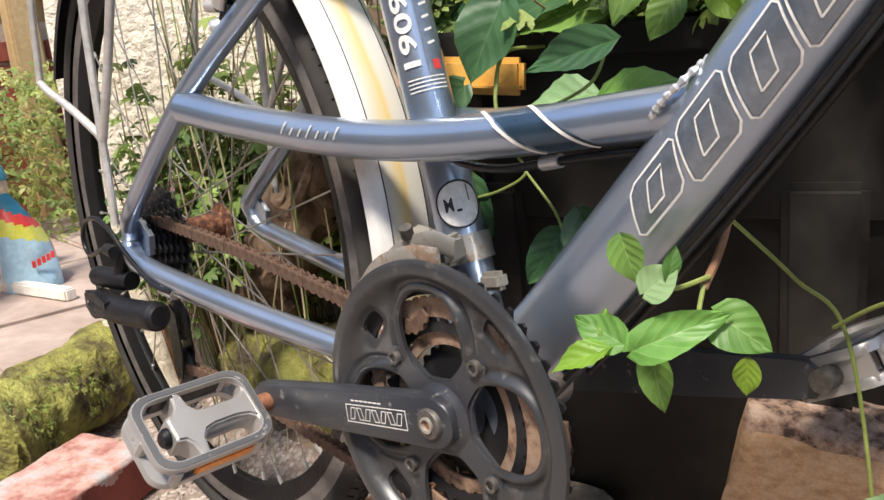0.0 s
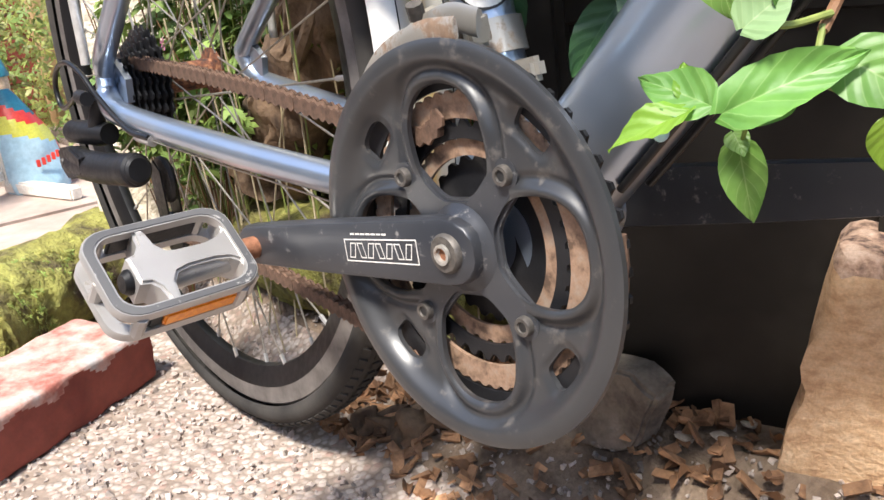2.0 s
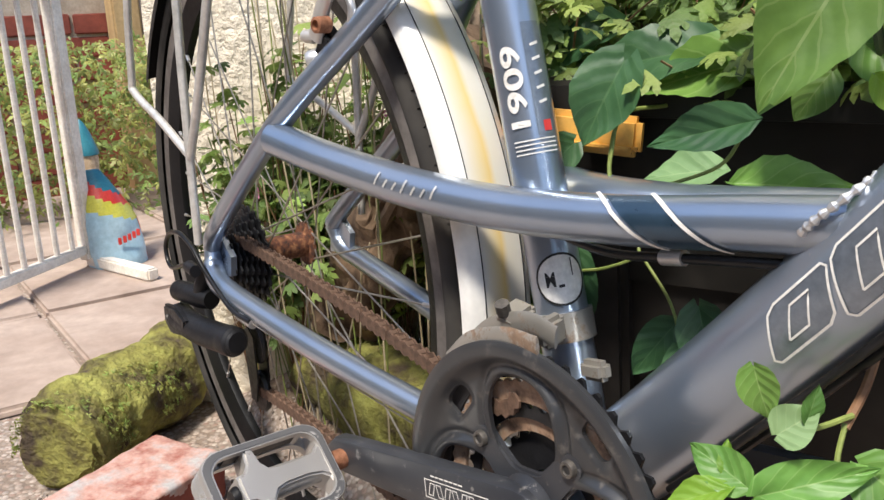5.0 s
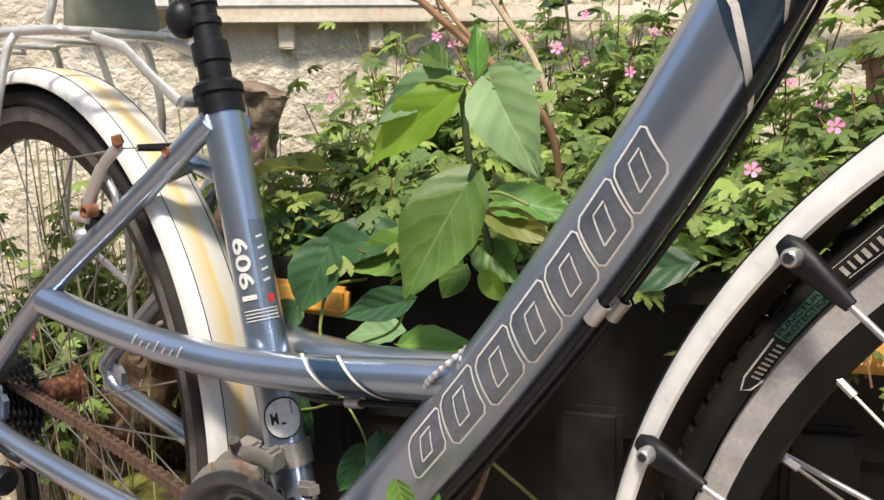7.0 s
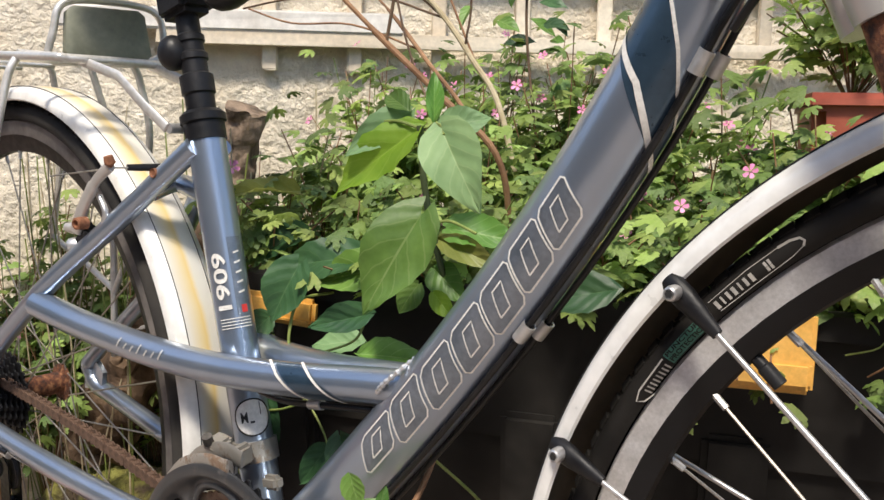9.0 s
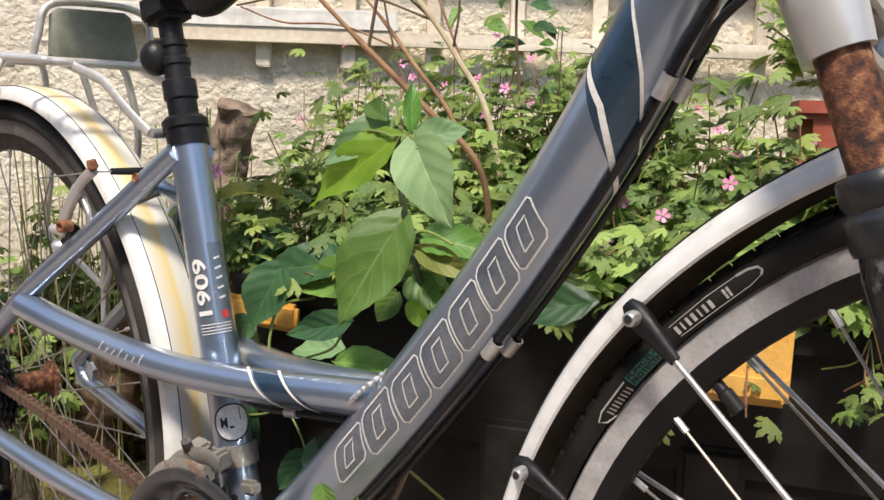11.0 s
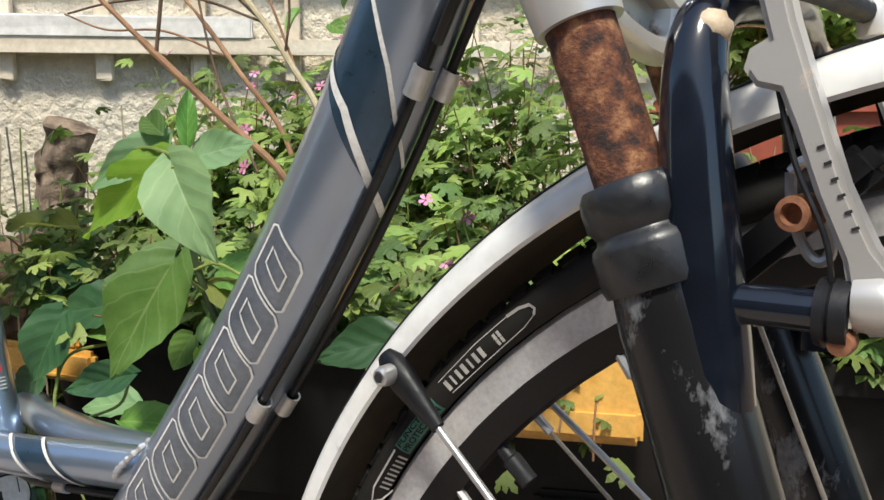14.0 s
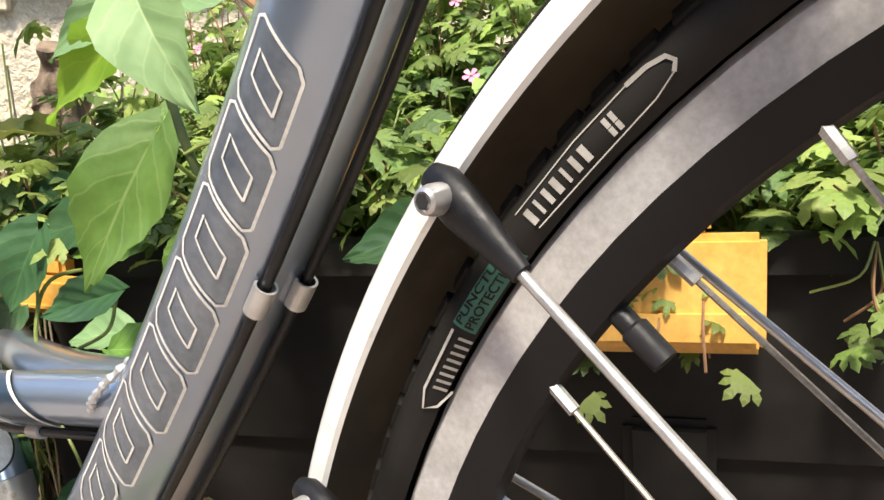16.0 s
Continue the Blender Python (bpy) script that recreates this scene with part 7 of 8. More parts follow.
def herb(base, height, spread, leaves, flowers, label, mats=(HERB, HERBDARK, HERBLIME), leaf_size=(0.014, 0.028), lean=(0, 0), name="herb_plant", low=0.25):
    """A clump: stems fan out from its base, leaves face the light, flowers stand at the tips."""
    b = Vector(base)
    p = thing(name, b, label, "plant", "herb plants")
    stems, leaf = Geo(), Geo()
    heads = []
    for i in range(max(5, leaves // 9)):
        a, r = prng.uniform(0, 2 * math.pi), spread * math.sqrt(prng.random())
        h = height * prng.uniform(0.45, 1.0) * (1 - 0.25 * r / spread)
        tip = b + Vector((r * math.cos(a) + lean[0] * h, r * math.sin(a) + lean[1] * h, h))
        mid = b.lerp(tip, 0.5) + Vector((prng.uniform(-0.01, 0.01), prng.uniform(-0.01, 0.01), 0.12 * h))
        path = smooth_path([b + (tip - b) * 0.02, mid, tip], 4)
        stems.tube(path, 0.0008, 4, prng.choice((0, 0, 1)), cap=False)
        heads.append((mid, tip))
    for i in range(leaves):
        mid, tip = prng.choice(heads)
        q = mid.lerp(tip, prng.uniform(-0.2 if low < 0.3 else 0.2, 1.05)) + Vector([prng.uniform(-0.024, 0.024) for _ in range(3)])
        if height > 0 and q.z < b.z + 0.01:
            q.z = b.z + 0.01
        n = Vector((prng.uniform(-0.6, 0.6), prng.uniform(-0.9, 0.3), 1.0))
        s = prng.uniform(*leaf_size)
        k = 2 if prng.random() < 0.16 + 0.2 * (q.z - b.z) / height else (1 if prng.random() < 0.4 else 0)
        lobed_geo(leaf, face_pose(q, n, (prng.uniform(-1, 1), prng.uniform(-1, 1), prng.uniform(-0.4, 0.2))), s, k, i)
    st = part("stem_tangle", stems, [TWIG, STEM], p)
    st["kind"] = "stuff"
    lf = part("leaves", leaf, list(mats), p, smooth=False)
    lf["kind"] = "stuff"
    for i in range(flowers):
        mid, tip = prng.choice(heads)
        q = tip + Vector((prng.uniform(-0.02, 0.02), prng.uniform(-0.02, 0.01), prng.uniform(0.008, 0.035)))
        part("flower", FLOWER, None, p, m=face_pose(q, (prng.uniform(-0.3, 0.9), prng.uniform(-1.2, -0.3), prng.uniform(0.1, 0.9)), (1, 0, 0.2)) @ Matrix.Scale(prng.uniform(0.5, 0.78), 4))
    return p


HL = "bushy herb robert clump with small pink flowers in the tub"
for i in range(9):
    for j in range(4):
        u, n = 0.03 + i * 0.080 + prng.uniform(-0.02, 0.02), 0.045 + j * 0.095 + prng.uniform(-0.02, 0.02)
        if n > 0.17 and u > 0.44:
            continue
        herb(tub_at(u, n, 0.488), 0.085 + 0.52 * n + (0.060 if n > 0.2 else 0) + prng.uniform(-0.03, 0.05), 0.082, 170 if n > 0.2 else 150, 1 if j < 2 else 2, HL)
HB = "leafy herb robert clump with small pink flowers in the bed"
for i in range(11):
    x = -0.86 + i * 0.075
    for j in range(6):
        y = 0.12 + j * 0.065 + prng.uniform(-0.02, 0.02)
        wd = (Vector((x, y, 0)) - WO).dot(WN)
        tn = (Vector((x, y, 0)) - TO)
        if wd > -0.06 or (tn.dot(TD) > -0.05 and tn.dot(TN) > -0.03):
            continue
        if y < 0.23 and x > -0.60:
            continue
        herb((x, y, ground_height(x, y)), 0.42 + 0.40 * max(0, y - 0.1) + prng.uniform(-0.07, 0.05) + (0.11 if x > -0.4 else 0), 0.090, 200, 1, HB, low=0.4)
for i in range(2, 8):
    c = wall_at(-0.55 + i * 0.070, 0.0, 0.085 + 0.03 * (i % 2))
    herb((c.x, c.y, ground_height(c.x, c.y)), 0.50 + 0.02 * i + prng.uniform(-0.05, 0.05), 0.085, 230, 2, "herb robert clump growing along the foot of the wall", (HERB, HERBDARK, HERB), low=0.4)
for i in range(8):
    c = wall_at(0.20 + i * 0.16, 0.0, 0.14)
    herb((c.x, c.y, ground_height(c.x, c.y)), (0.79 if i < 4 else 0.72) + prng.uniform(-0.06, 0.06), 0.105, 260, 3, "tall herb robert clump with pink flowers against the wall", low=0.4)
# sprigs hanging over the rim by the clip
for u in (0.385, 0.43, 0.475, 0.56):
    herb(tub_at(u, -0.004, 0.512 - 0.02 * prng.random()), -0.075, 0.035, 7, 0, "trailing herb sprig hanging over the rim of the tub", (HERB, HERBLIME, HERB), (0.012, 0.020), (0, 0.35), "trailing_sprig")
# leafy clumps before the trough
for i in range(5):
    herb(tub_at(0.50 + i * 0.050, 0.150, 0.488), 0.185, 0.070, 170, 1, HL)
# bright bush in the trough
for i in range(4):
    herb(tub_at(0.56 + i * 0.065, 0.27, 0.682), 0.185, 0.100, 330, 0, "bright green bushy herb in the trough", (HERBLIME, HERB, HERBLIME), (0.014, 0.026), name="trough_herb")

# blue butterfly ornament on a wire, one casting
wings = Geo()
bo = Vector((0.342, 0.460, 0.807))
bf = face_pose(bo, (0.55, -0.75, 0.35), (-0.9, -0.1, 0.45))
for sgn in (-1, 1):
    fore = [(0.002, 0.0), (0.010, 0.010 * sgn), (0.022, 0.019 * sgn), (0.026, 0.016 * sgn), (0.022, 0.008 * sgn), (0.013, 0.001 * sgn)]
    hind = [(-0.001, 0.0), (0.006, 0.009 * sgn), (0.002, 0.019 * sgn), (-0.007, 0.020 * sgn), (-0.011, 0.012 * sgn), (-0.007, 0.003 * sgn)]
    for shape in (fore, hind):
        cx, cy = sum(p[0] for p in shape) / 6, sum(p[1] for p in shape) / 6
        rim = [bf @ Vector((x, y, 0.35 * abs(y))) for x, y in shape]
        core = [bf @ Vector((cx + (x - cx) * 0.66, cy + (y - cy) * 0.66, 0.35 * abs(y) * 0.8 + 0.0008)) for x, y in shape]
        back = [p - (bf.to_3x3() @ Vector((0, 0, 0.0008))) for p in rim]
        wings.add(rim + core + back, [(i, (i + 1) % 6, 6 + (i + 1) % 6, 6 + i) for i in range(6)] + [tuple(range(17, 11, -1))] + [(i, 12 + i, 12 + (i + 1) % 6, (i + 1) % 6) for i in range(6)], 1)
        wings.add(core, [tuple(range(6))], 0)
wings.tube([bf @ Vector((-0.010, 0, 0.001)), bf @ Vector((0.004, 0, 0.001)), bf @ Vector((0.010, 0, 0.001))], [0.0012, 0.0020, 0.0014], 8, 1)
wings.tube(smooth_path([bo, bo + Vector((0.0, 0.03, -0.06)), tub_at(0.60, 0.25, 0.690)], 6), 0.0008, 5, 1)
solid("butterfly_ornament", wings, [BUTTERBLUE, INK], "bright blue and black butterfly ornament on a wire", "ornament")

# ---- climber with broad leaves over the tub ----
def climber(name, label, base):
    return thing(name, base, label, "plant")


def stem_on(plant, path, r, mt):
    part("stem", Geo().tube(smooth_path(path, 7), r, 7), mt, plant)


def leaf_on(plant, o, tip, face, width, mt, heart, size=1.0):
    """One broad leaf from its stalk's end o towards tip, turned to face."""
    o, tip = Vector(o), Vector(o).lerp(Vector(tip), size)
    g = Geo()
    leaf_geo(g, face_pose(o, face, tip - o), (tip - o).length, width * size, heart, prng.uniform(0.15, 0.35), prng.uniform(0.05, 0.22), 0.05, 0, 12, 4, prng.randrange(1000))
    part("leaf", g, mt, plant)


plant = climber("broad_leaved_climber", "broad heart-leaved climbing plant growing out of the tub", (0.10, 0.10, 0.49))
stem_on(plant, [(0.105, 0.105, 0.490), (0.104, 0.075, 0.54), (0.102, 0.056, 0.60), (0.100, 0.050, 0.652)], 0.0026, STEMDARK)
stem_on(plant, [(0.104, 0.066, 0.560), (0.108, 0.046, 0.574), (0.114, 0.030, 0.578)], 0.0012, STEM)
stem_on(plant, [(0.102, 0.060, 0.575), (0.118, 0.066, 0.580), (0.140, 0.072, 0.572)], 0.0012, STEM)
stem_on(plant, [(0.100, 0.050, 0.650), (0.080, 0.045, 0.655), (0.050, 0.045, 0.652)], 0.0013, STEM)
leaf_on(plant, (0.114, 0.030, 0.578), (0.088, 0.004, 0.510), (0.40, -1.0, 0.35), 0.058, LEAF, 0.9, 0.98)
leaf_on(plant, (-0.010, 0.085, 0.535), (-0.082, 0.078, 0.507), (0.3, -0.9, 0.7), 0.046, LEAFDARK, 0.6, 0.98)
leaf_on(plant, (0.020, 0.090, 0.528), (-0.045, 0.084, 0.498), (0.3, -0.9, 0.6), 0.042, LEAF, 0.5, 0.98)
leaf_on(plant, (-0.091, 0.090, 0.588), (-0.172, 0.084, 0.566), (0.2, -0.7, 0.9), 0.028, LEAFYELLOW, 0.2, 0.98)
leaf_on(plant, (0.105, 0.070, 0.564), (0.160, 0.064, 0.556), (0.3, -1.0, 0.5), 0.024, LEAFYELLOW, 0.2, 0.98)
leaf_on(plant, (0.108, 0.080, 0.572), (0.165, 0.074, 0.586), (0.3, -0.9, 0.8), 0.036, LEAF, 0.4, 0.98)
stem_on(plant, [(0.101, 0.052, 0.640), (0.130, 0.030, 0.652), (0.160, 0.006, 0.652), (0.168, 0.000, 0.646)], 0.0012, STEM)
leaf_on(plant, (0.168, 0.000, 0.646), (0.204, -0.014, 0.603), (0.4, -1.0, 0.4), 0.044, LEAFPALE, 0.6, 0.98)
leaf_on(plant, (0.094, 0.050, 0.647), (0.029, 0.048, 0.588), (0.2, -1.0, 0.4), 0.042, LEAFLIME, 0.4, 0.98)
leaf_on(plant, (0.078, 0.056, 0.660), (0.034, 0.054, 0.622), (0.7, -0.9, 0.4), 0.030, LEAFPALE, 0.5, 0.98)
leaf_on(plant, (-0.087, 0.092, 0.548), (-0.133, 0.086, 0.514), (0.3, -0.9, 0.6), 0.036, LEAFDARK, 0.5, 0.98)
leaf_on(plant, (0.098, 0.075, 0.538), (0.130, 0.070, 0.520), (0.4, -1.0, 0.5), 0.030, LEAF, 0.4, 0.98)
leaf_on(plant, (0.082, 0.070, 0.524), (0.068, 0.066, 0.500), (0.4, -1.0, 0.3), 0.026, LEAF, 0.5, 0.98)
leaf_on(plant, (0.118, 0.050, 0.526), (0.137, 0.048, 0.510), (0.4, -1.0, 0.3), 0.018, LEAFLIME, 0.3, 0.98)
leaf_on(plant, (0.114, 0.050, 0.656), (0.120, 0.046, 0.694), (0.9, -0.8, 0.2), 0.015, LEAF, 0.2, 0.98)
leaf_on(plant, (0.122, 0.052, 0.650), (0.155, 0.050, 0.668), (0.4, -1.0, 0.5), 0.030, LEAFPALE, 0.5, 0.98)
leaf_on(plant, (0.085, 0.052, 0.664), (0.060, 0.048, 0.684), (0.3, -0.9, 0.7), 0.020, LEAF, 0.3, 0.98)
leaf_on(plant, (0.230, 0.125, 0.535), (0.170, 0.110, 0.510), (0.3, -0.9, 0.7), 0.038, LEAFDARK, 0.3, 0.98)
plant = climber("heart_leaved_vine", "dark heart-leaved vine trailing over the rim of the tub", (-0.04, 0.075, 0.49))
stem_on(plant, [(-0.035, 0.085, 0.500), (-0.034, 0.045, 0.498), (-0.030, 0.030, 0.470), (-0.022, 0.028, 0.445)], 0.0013, STEM)
stem_on(plant, [(-0.022, 0.028, 0.447), (0.010, 0.032, 0.462), (0.045, 0.036, 0.478), (0.060, 0.036, 0.500)], 0.0011, STEM)
stem_on(plant, [(-0.030, 0.030, 0.470), (-0.030, 0.034, 0.490), (-0.030, 0.036, 0.520)], 0.0011, STEM)
stem_on(plant, [(-0.020, 0.028, 0.440), (0.004, 0.020, 0.425), (-0.016, 0.016, 0.412), (-0.040, 0.012, 0.405)], 0.0010, STEM)
stem_on(plant, [(0.004, 0.020, 0.425), (0.03, 0.018, 0.40), (0.04, 0.016, 0.375)], 0.0009, STEM)
leaf_on(plant, (-0.030, 0.036, 0.524), (-0.047, 0.028, 0.480), (0.45, -1.0, 0.30), 0.046, LEAFDARK, 1.0)
leaf_on(plant, (0.060, 0.036, 0.502), (0.010, 0.032, 0.482), (0.4, -1.0, 0.4), 0.026, LEAFDARK, 0.4)
leaf_on(plant, (0.061, 0.030, 0.471), (0.115, 0.028, 0.495), (0.3, -0.8, 0.8), 0.024, LEAF, 0.3)
leaf_on(plant, (-0.040, 0.012, 0.410), (-0.030, 0.006, 0.366), (0.6, -1.0, 0.1), 0.030, LEAFDARK, 0.8)
leaf_on(plant, (0.028, 0.060, 0.470), (-0.012, 0.050, 0.452), (0.3, -0.7, 1.0), 0.032, LEAFPALE, 0.3)
leaf_on(plant, (-0.075, 0.040, 0.475), (-0.095, 0.034, 0.452), (0.4, -1.0, 0.3), 0.030, LEAFDARK, 0.8)
leaf_on(plant, (0.030, 0.018, 0.385), (0.010, 0.014, 0.355), (0.5, -1.0, 0.2), 0.026, LEAFDARK, 0.7)
leaf_on(plant, (0.042, 0.016, 0.376), (0.036, 0.012, 0.340), (0.5, -1.0, 0.2), 0.020, LEAFDARK, 0.6)
leaf_on(plant, (0.050, 0.018, 0.40), (0.064, 0.014, 0.362), (0.5, -1.0, 0.2), 0.030, LEAFDARK, 0.6)
plant = climber("nightshade_shoot", "fresh green nightshade shoot hanging before the down tube", (0.184, 0.07, 0.075))
stem_on(plant, [(0.20, 0.10, 0.076), (0.200, 0.09, 0.20), (0.186, 0.075, 0.335), (0.165, 0.055, 0.372), (0.146, 0.022, 0.410)], 0.0012, STEM)
stem_on(plant, [(0.146, 0.022, 0.410), (0.150, 0.006, 0.395), (0.150, -0.008, 0.380)], 0.0022, TWIG)
stem_on(plant, [(0.152, -0.006, 0.386), (0.146, -0.026, 0.384), (0.140, -0.040, 0.388)], 0.0014, STEM)
stem_on(plant, [(0.150, -0.008, 0.382), (0.154, -0.018, 0.366), (0.166, -0.020, 0.360)], 0.0013, STEM)
stem_on(plant, [(0.154, -0.018, 0.368), (0.142, -0.040, 0.362), (0.128, -0.048, 0.360)], 0.0012, STEM)
stem_on(plant, [(0.140, -0.030, 0.364), (0.122, -0.010, 0.345), (0.112, 0.0, 0.330)], 0.0010, STEM)
stem_on(plant, [(0.180, 0.070, 0.343), (0.205, 0.060, 0.362), (0.235, 0.04, 0.380)], 0.0012, STEM)
leaf_on(plant, (0.140, -0.050, 0.358), (0.188, -0.055, 0.392), (0.35, -1.0, 0.45), 0.030, LEAF, 0.4, 0.80)
leaf_on(plant, (0.132, -0.052, 0.360), (0.094, -0.048, 0.366), (0.3, -1.0, 0.8), 0.026, LEAF, 0.4, 0.80)
leaf_on(plant, (0.128, -0.056, 0.358), (0.100, -0.074, 0.336), (0.2, -0.7, 1.0), 0.020, LEAFLIME, 0.2, 0.80)
leaf_on(plant, (0.124, -0.052, 0.360), (0.118, -0.052, 0.380), (0.3, -1.0, 0.5), 0.012, LEAFLIME, 0.2, 0.80)
leaf_on(plant, (0.166, -0.020, 0.372), (0.200, -0.024, 0.360), (0.4, -1.0, 0.5), 0.034, LEAF, 0.5, 0.80)
leaf_on(plant, (0.180, -0.018, 0.352), (0.182, -0.022, 0.330), (0.5, -1.0, 0.1), 0.018, LEAFLIME, 0.3, 0.80)
leaf_on(plant, (0.112, 0.0, 0.331), (0.123, -0.004, 0.292), (0.5, -1.0, 0.2), 0.026, LEAF, 0.5, 0.80)
leaf_on(plant, (0.128, -0.044, 0.410), (0.138, -0.044, 0.382), (0.4, -1.0, 0.1), 0.024, LEAF, 0.5, 0.80)
leaf_on(plant, (0.142, -0.044, 0.386), (0.158, -0.046, 0.404), (0.3, -1.0, 0.4), 0.026, LEAFPALE, 0.5, 0.80)
leaf_on(plant, (0.150, -0.038, 0.392), (0.158, -0.038, 0.412), (0.9, -0.8, 0.1), 0.012, LEAF, 0.3, 0.80)
leaf_on(plant, (0.150, -0.030, 0.362), (0.138, -0.034, 0.346), (0.4, -1.0, 0.3), 0.018, LEAF, 0.5, 0.80)
leaf_on(plant, (0.112, -0.004, 0.338), (0.122, -0.010, 0.330), (0.4, -0.8, 0.8), 0.014, LEAF, 0.4, 0.80)
part("berry", Geo().blob(Matrix.Translation((0.118, -0.060, 0.350)), 0.0032, 0.0032, 0.0036, 0.03), MATS["pale_blue_plastic"], bpy.data.objects["nightshade_shoot"], "small blue-grey berry")
plant = climber("young_plant", "pale green young plant growing before the buff block", (0.24, 0.075, 0.07))
stem_on(plant, [(0.250, 0.080, 0.070), (0.248, 0.075, 0.14), (0.240, 0.065, 0.20), (0.236, 0.062, 0.25)], 0.0014, STEM)
leaf_on(plant, (0.236, 0.062, 0.246), (0.196, 0.052, 0.250), (0.2, -0.6, 1.0), 0.034, LEAFPALE, 0.3)
leaf_on(plant, (0.244, 0.068, 0.196), (0.190, 0.055, 0.206), (0.2, -0.6, 1.0), 0.040, LEAFPALE, 0.3)

# ---- bare branches over the bed ----
branch = thing("bare_shrub", (0.03, 0.22, 0.49), "leafless brown shrub with thin arching twigs", "shrub")


def add_twig(path, r, mt):
    r = (r + [r[-1]] * 60)[:6 * (len(path) - 1) + 1] if isinstance(r, list) else r
    part("twig", Geo().tube(smooth_path(path, 6), r, 8), mt, branch)


add_twig([(0.075, 0.190, 0.488), (0.101, 0.165, 0.570), (0.101, 0.144, 0.630), (0.062, 0.120, 0.675), (0.014, 0.100, 0.721), (-0.028, 0.080, 0.765), (-0.068, 0.060, 0.808), (-0.110, 0.070, 0.870)], [0.0028] * 26 + [0.0020] * 17, TWIG)
add_twig([(0.014, 0.100, 0.721), (0.024, 0.100, 0.765), (0.032, 0.100, 0.805), (0.031, 0.100, 0.870)], 0.0015, TWIGDARK)
add_twig([(0.028, 0.240, 0.488), (-0.010, 0.255, 0.640), (-0.075, 0.25, 0.72), (-0.171, 0.25, 0.805), (-0.300, 0.25, 0.860), (-0.38, 0.26, 0.89)], [0.0024] * 16 + [0.0014] * 15, TWIG)
add_twig([(0.035, 0.300, 0.488), (-0.010, 0.300, 0.66), (-0.055, 0.300, 0.725), (-0.110, 0.30, 0.785), (-0.211, 0.30, 0.870), (-0.26, 0.30, 0.92)], [0.0032] * 20 + [0.0018] * 11, STRAW)
add_twig([(-0.095, 0.30, 0.770), (-0.22, 0.31, 0.805), (-0.38, 0.32, 0.815), (-0.50, 0.33, 0.812)], 0.0014, TWIGDARK)
add_twig([(-0.095, 0.30, 0.770), (-0.20, 0.30, 0.835), (-0.36, 0.30, 0.87)], 0.0013, TWIGDARK)
add_twig([(-0.120, 0.30, 0.792), (-0.112, 0.30, 0.83), (-0.125, 0.30, 0.90)], 0.0014, TWIGDARK)
add_twig([(-0.065, 0.30, 0.738), (-0.058, 0.30, 0.79), (-0.075, 0.30, 0.88)], 0.0013, TWIGDARK)
add_twig([(-0.150, 0.25, 0.79), (-0.17, 0.25, 0.83), (-0.22, 0.25, 0.89)], 0.0012, TWIGDARK)
add_twig([(-0.045, 0.30, 0.712), (-0.10, 0.31, 0.80), (-0.13, 0.31, 0.86), (-0.20, 0.31, 0.93)], 0.0013, TWIG)
add_twig([(-0.09, 0.25, 0.733), (-0.20, 0.26, 0.765), (-0.32, 0.27, 0.775), (-0.42, 0.28, 0.80)], 0.0012, TWIG)
add_twig([(0.012, 0.195, 0.63), (-0.05, 0.21, 0.70), (-0.09, 0.22, 0.78), (-0.10, 0.22, 0.86)], 0.0012, TWIGDARK)
add_twig([(-0.23, 0.25, 0.832), (-0.30, 0.25, 0.82), (-0.40, 0.26, 0.84)], 0.0010, TWIGDARK)
add_twig([(0.02, 0.36, 0.488), (-0.03, 0.38, 0.68), (-0.05, 0.39, 0.80), (-0.04, 0.40, 0.93)], 0.0016, TWIGDARK)
for i in range(26):
    q = Vector((-0.05 + prng.uniform(-0.06, 0.06), 0.39 + prng.uniform(-0.03, 0.03), 0.80 + prng.uniform(-0.05, 0.13)))
    g = Geo()
    leaf_geo(g, face_pose(q, (prng.uniform(-0.4, 0.6), -0.8, 0.8), (prng.uniform(-1, 1), prng.uniform(-0.4, 0.4), prng.uniform(-0.7, 0.3))), prng.uniform(0.02, 0.04), prng.uniform(0.012, 0.022), 0.2, 0.25, 0.2, 0.05, 0, 6, 2, i)
    part("leaf", g, LEAF if i % 3 else LEAFDARK, branch)

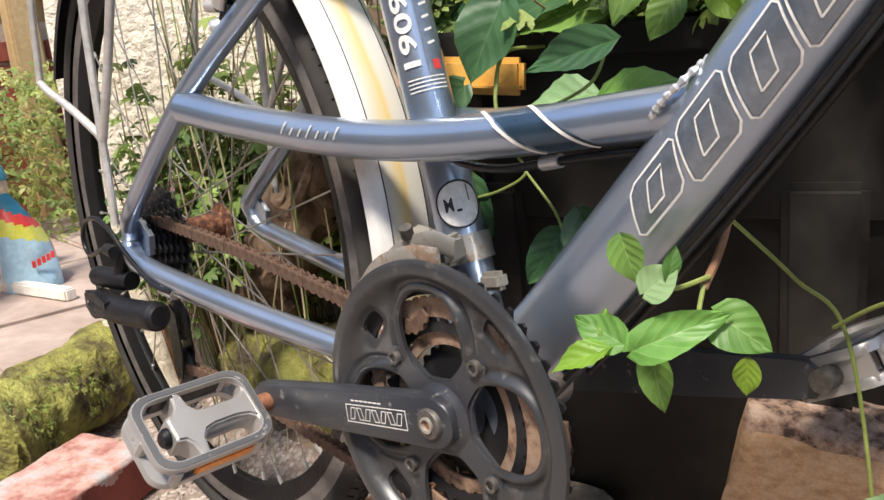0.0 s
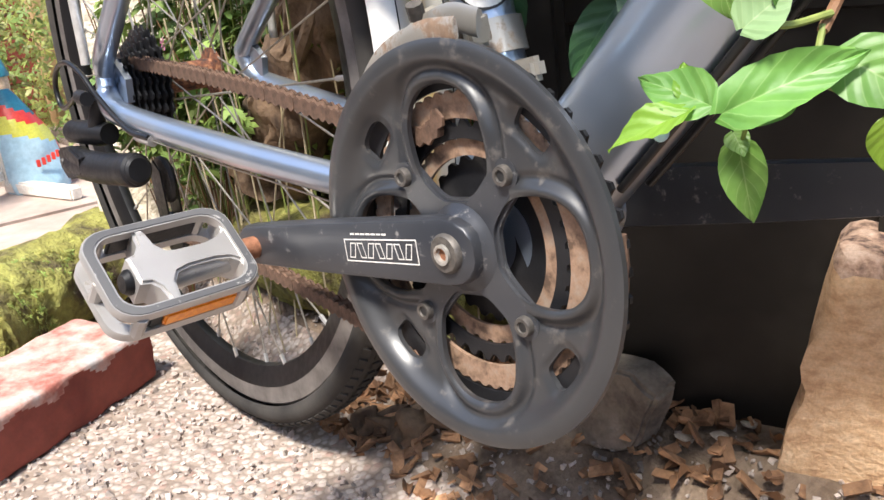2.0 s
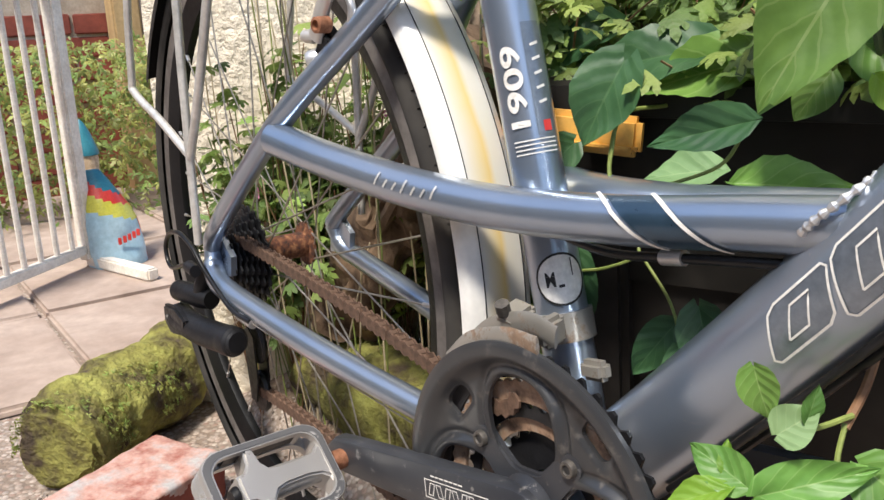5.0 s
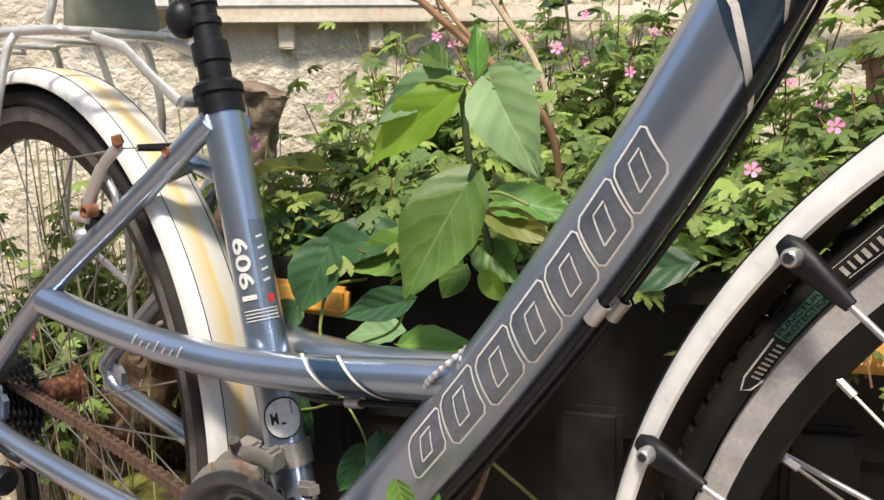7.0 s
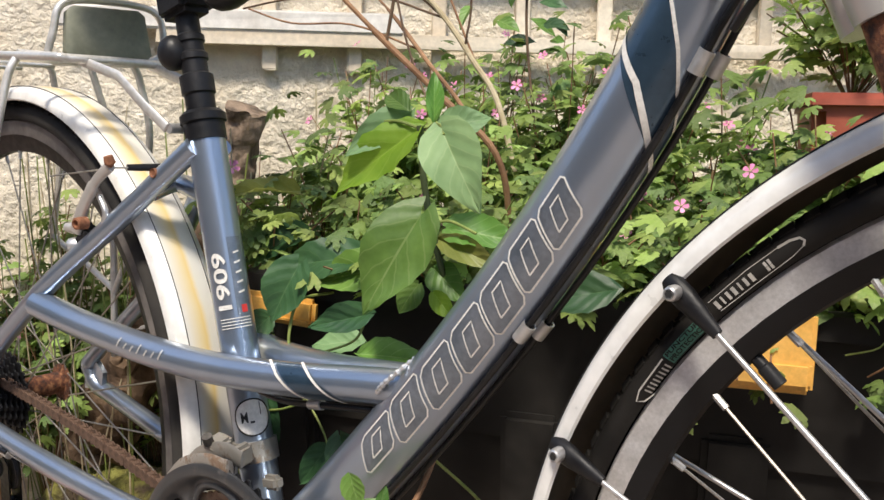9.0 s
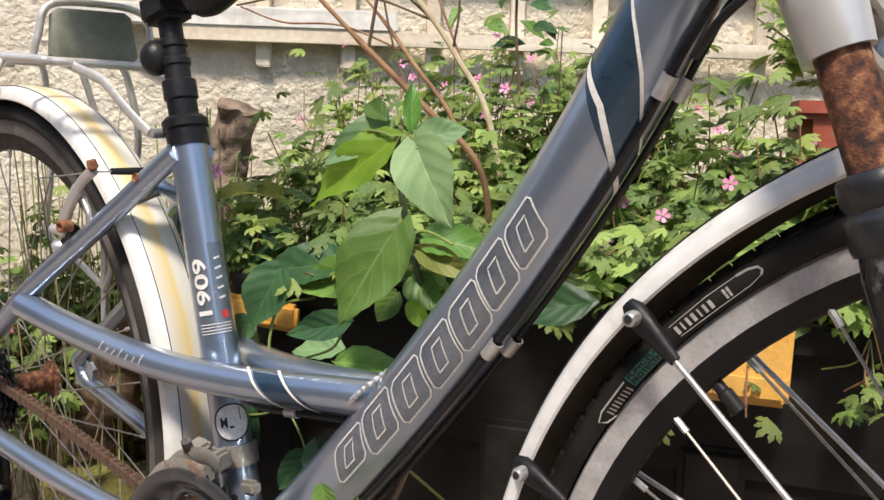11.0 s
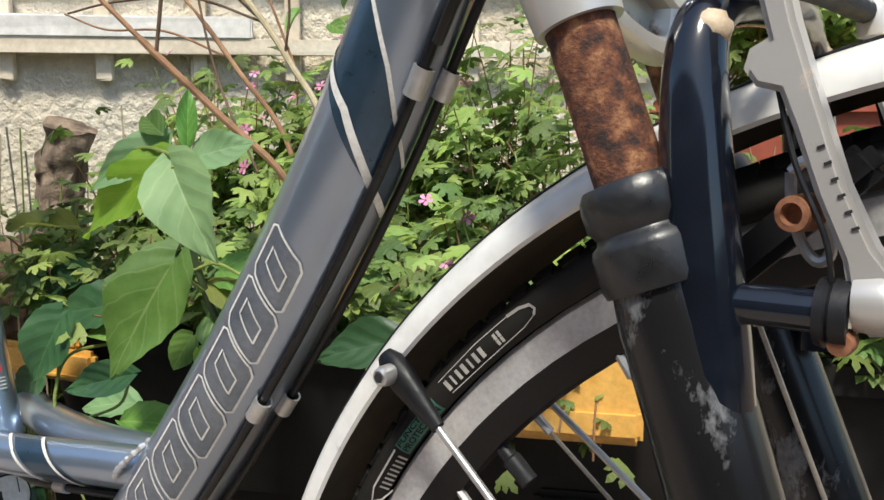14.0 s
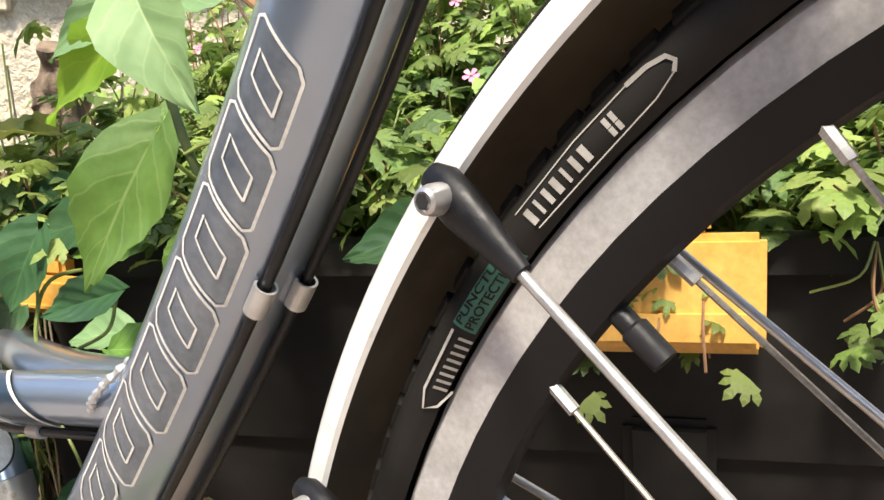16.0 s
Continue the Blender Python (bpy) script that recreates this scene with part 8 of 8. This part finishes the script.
# dry grass stems behind the rear wheel
for i in range(64):
    x, y = prng.uniform(-0.80, -0.22), prng.uniform(0.07, 0.22)
    b = Vector((x, y, ground_height(x, y)))
    t = b + Vector((prng.uniform(-0.10, 0.10), prng.uniform(-0.06, 0.06), prng.uniform(0.35, 0.62)))
    g = Geo().tube(smooth_path([b, b.lerp(t, 0.5) + Vector((prng.uniform(-0.02, 0.02), 0, 0)), t], 5), 0.0010, 5)
    solid("grass_stem", g, STRAW if i % 3 else STEM, "thin dry grass stem standing in the bed", "grass", "dry grass stems")

# ---- hedge at the far end, moss ----
hedge = Geo()
for i in range(2600):
    q = Vector((-2.42 + 0.16 * prng.gauss(0, 0.7), prng.uniform(-0.30, 0.75), 0.52 * prng.random() ** 0.8))
    if q.x < -2.68:
        q.x = -2.68
    lobed_geo(hedge, face_pose(q, (prng.uniform(0.2, 1), prng.uniform(-0.7, 0.4), prng.uniform(0, 1)), (0, prng.uniform(-1, 1), prng.uniform(-1, 0.5))), prng.uniform(0.018, 0.034), prng.choice((0, 0, 1)), i, 3)
tagged(new("ivy_hedge", hedge.mesh("ivy_hedge", [LEAFYELLOW, HERB], False)), "yellow-green ivy hedge along the garden wall", "hedge", kind="stuff")
moss = Geo()
for (a, b, r) in (((-0.735, -0.205, 0.062), (-0.98, 0.12, 0.062), 0.060), ((-0.66, 0.16, 0.10), (-0.24, 0.19, 0.10), 0.068)):
    a, b = Vector(a), Vector(b)
    d = (b - a).normalized()
    for i in range(2600):
        t, w = prng.random(), prng.uniform(-1.9, 1.9)
        s = d.cross(Vector((0, 0, 1)))
        nrm = Vector((0, 0, 1)) * math.cos(w) + s * math.sin(w)
        p = a.lerp(b, t)
        if noise.noise(p * 11 + nrm) < -0.12:
            continue
        q = p + nrm * (r + prng.uniform(-0.004, 0.004))
        lobed_geo(moss, face_pose(q, nrm + Vector((prng.uniform(-0.7, 0.7), prng.uniform(-0.7, 0.7), prng.uniform(-0.3, 0.7))), d), prng.uniform(0.004, 0.009), 0 if prng.random() < 0.7 else 1, i, 3)
tagged(new("moss", moss.mesh("moss", [LEAFYELLOW, HERBLIME], False)), "tufts of yellow-green moss on the logs", "moss", kind="stuff")
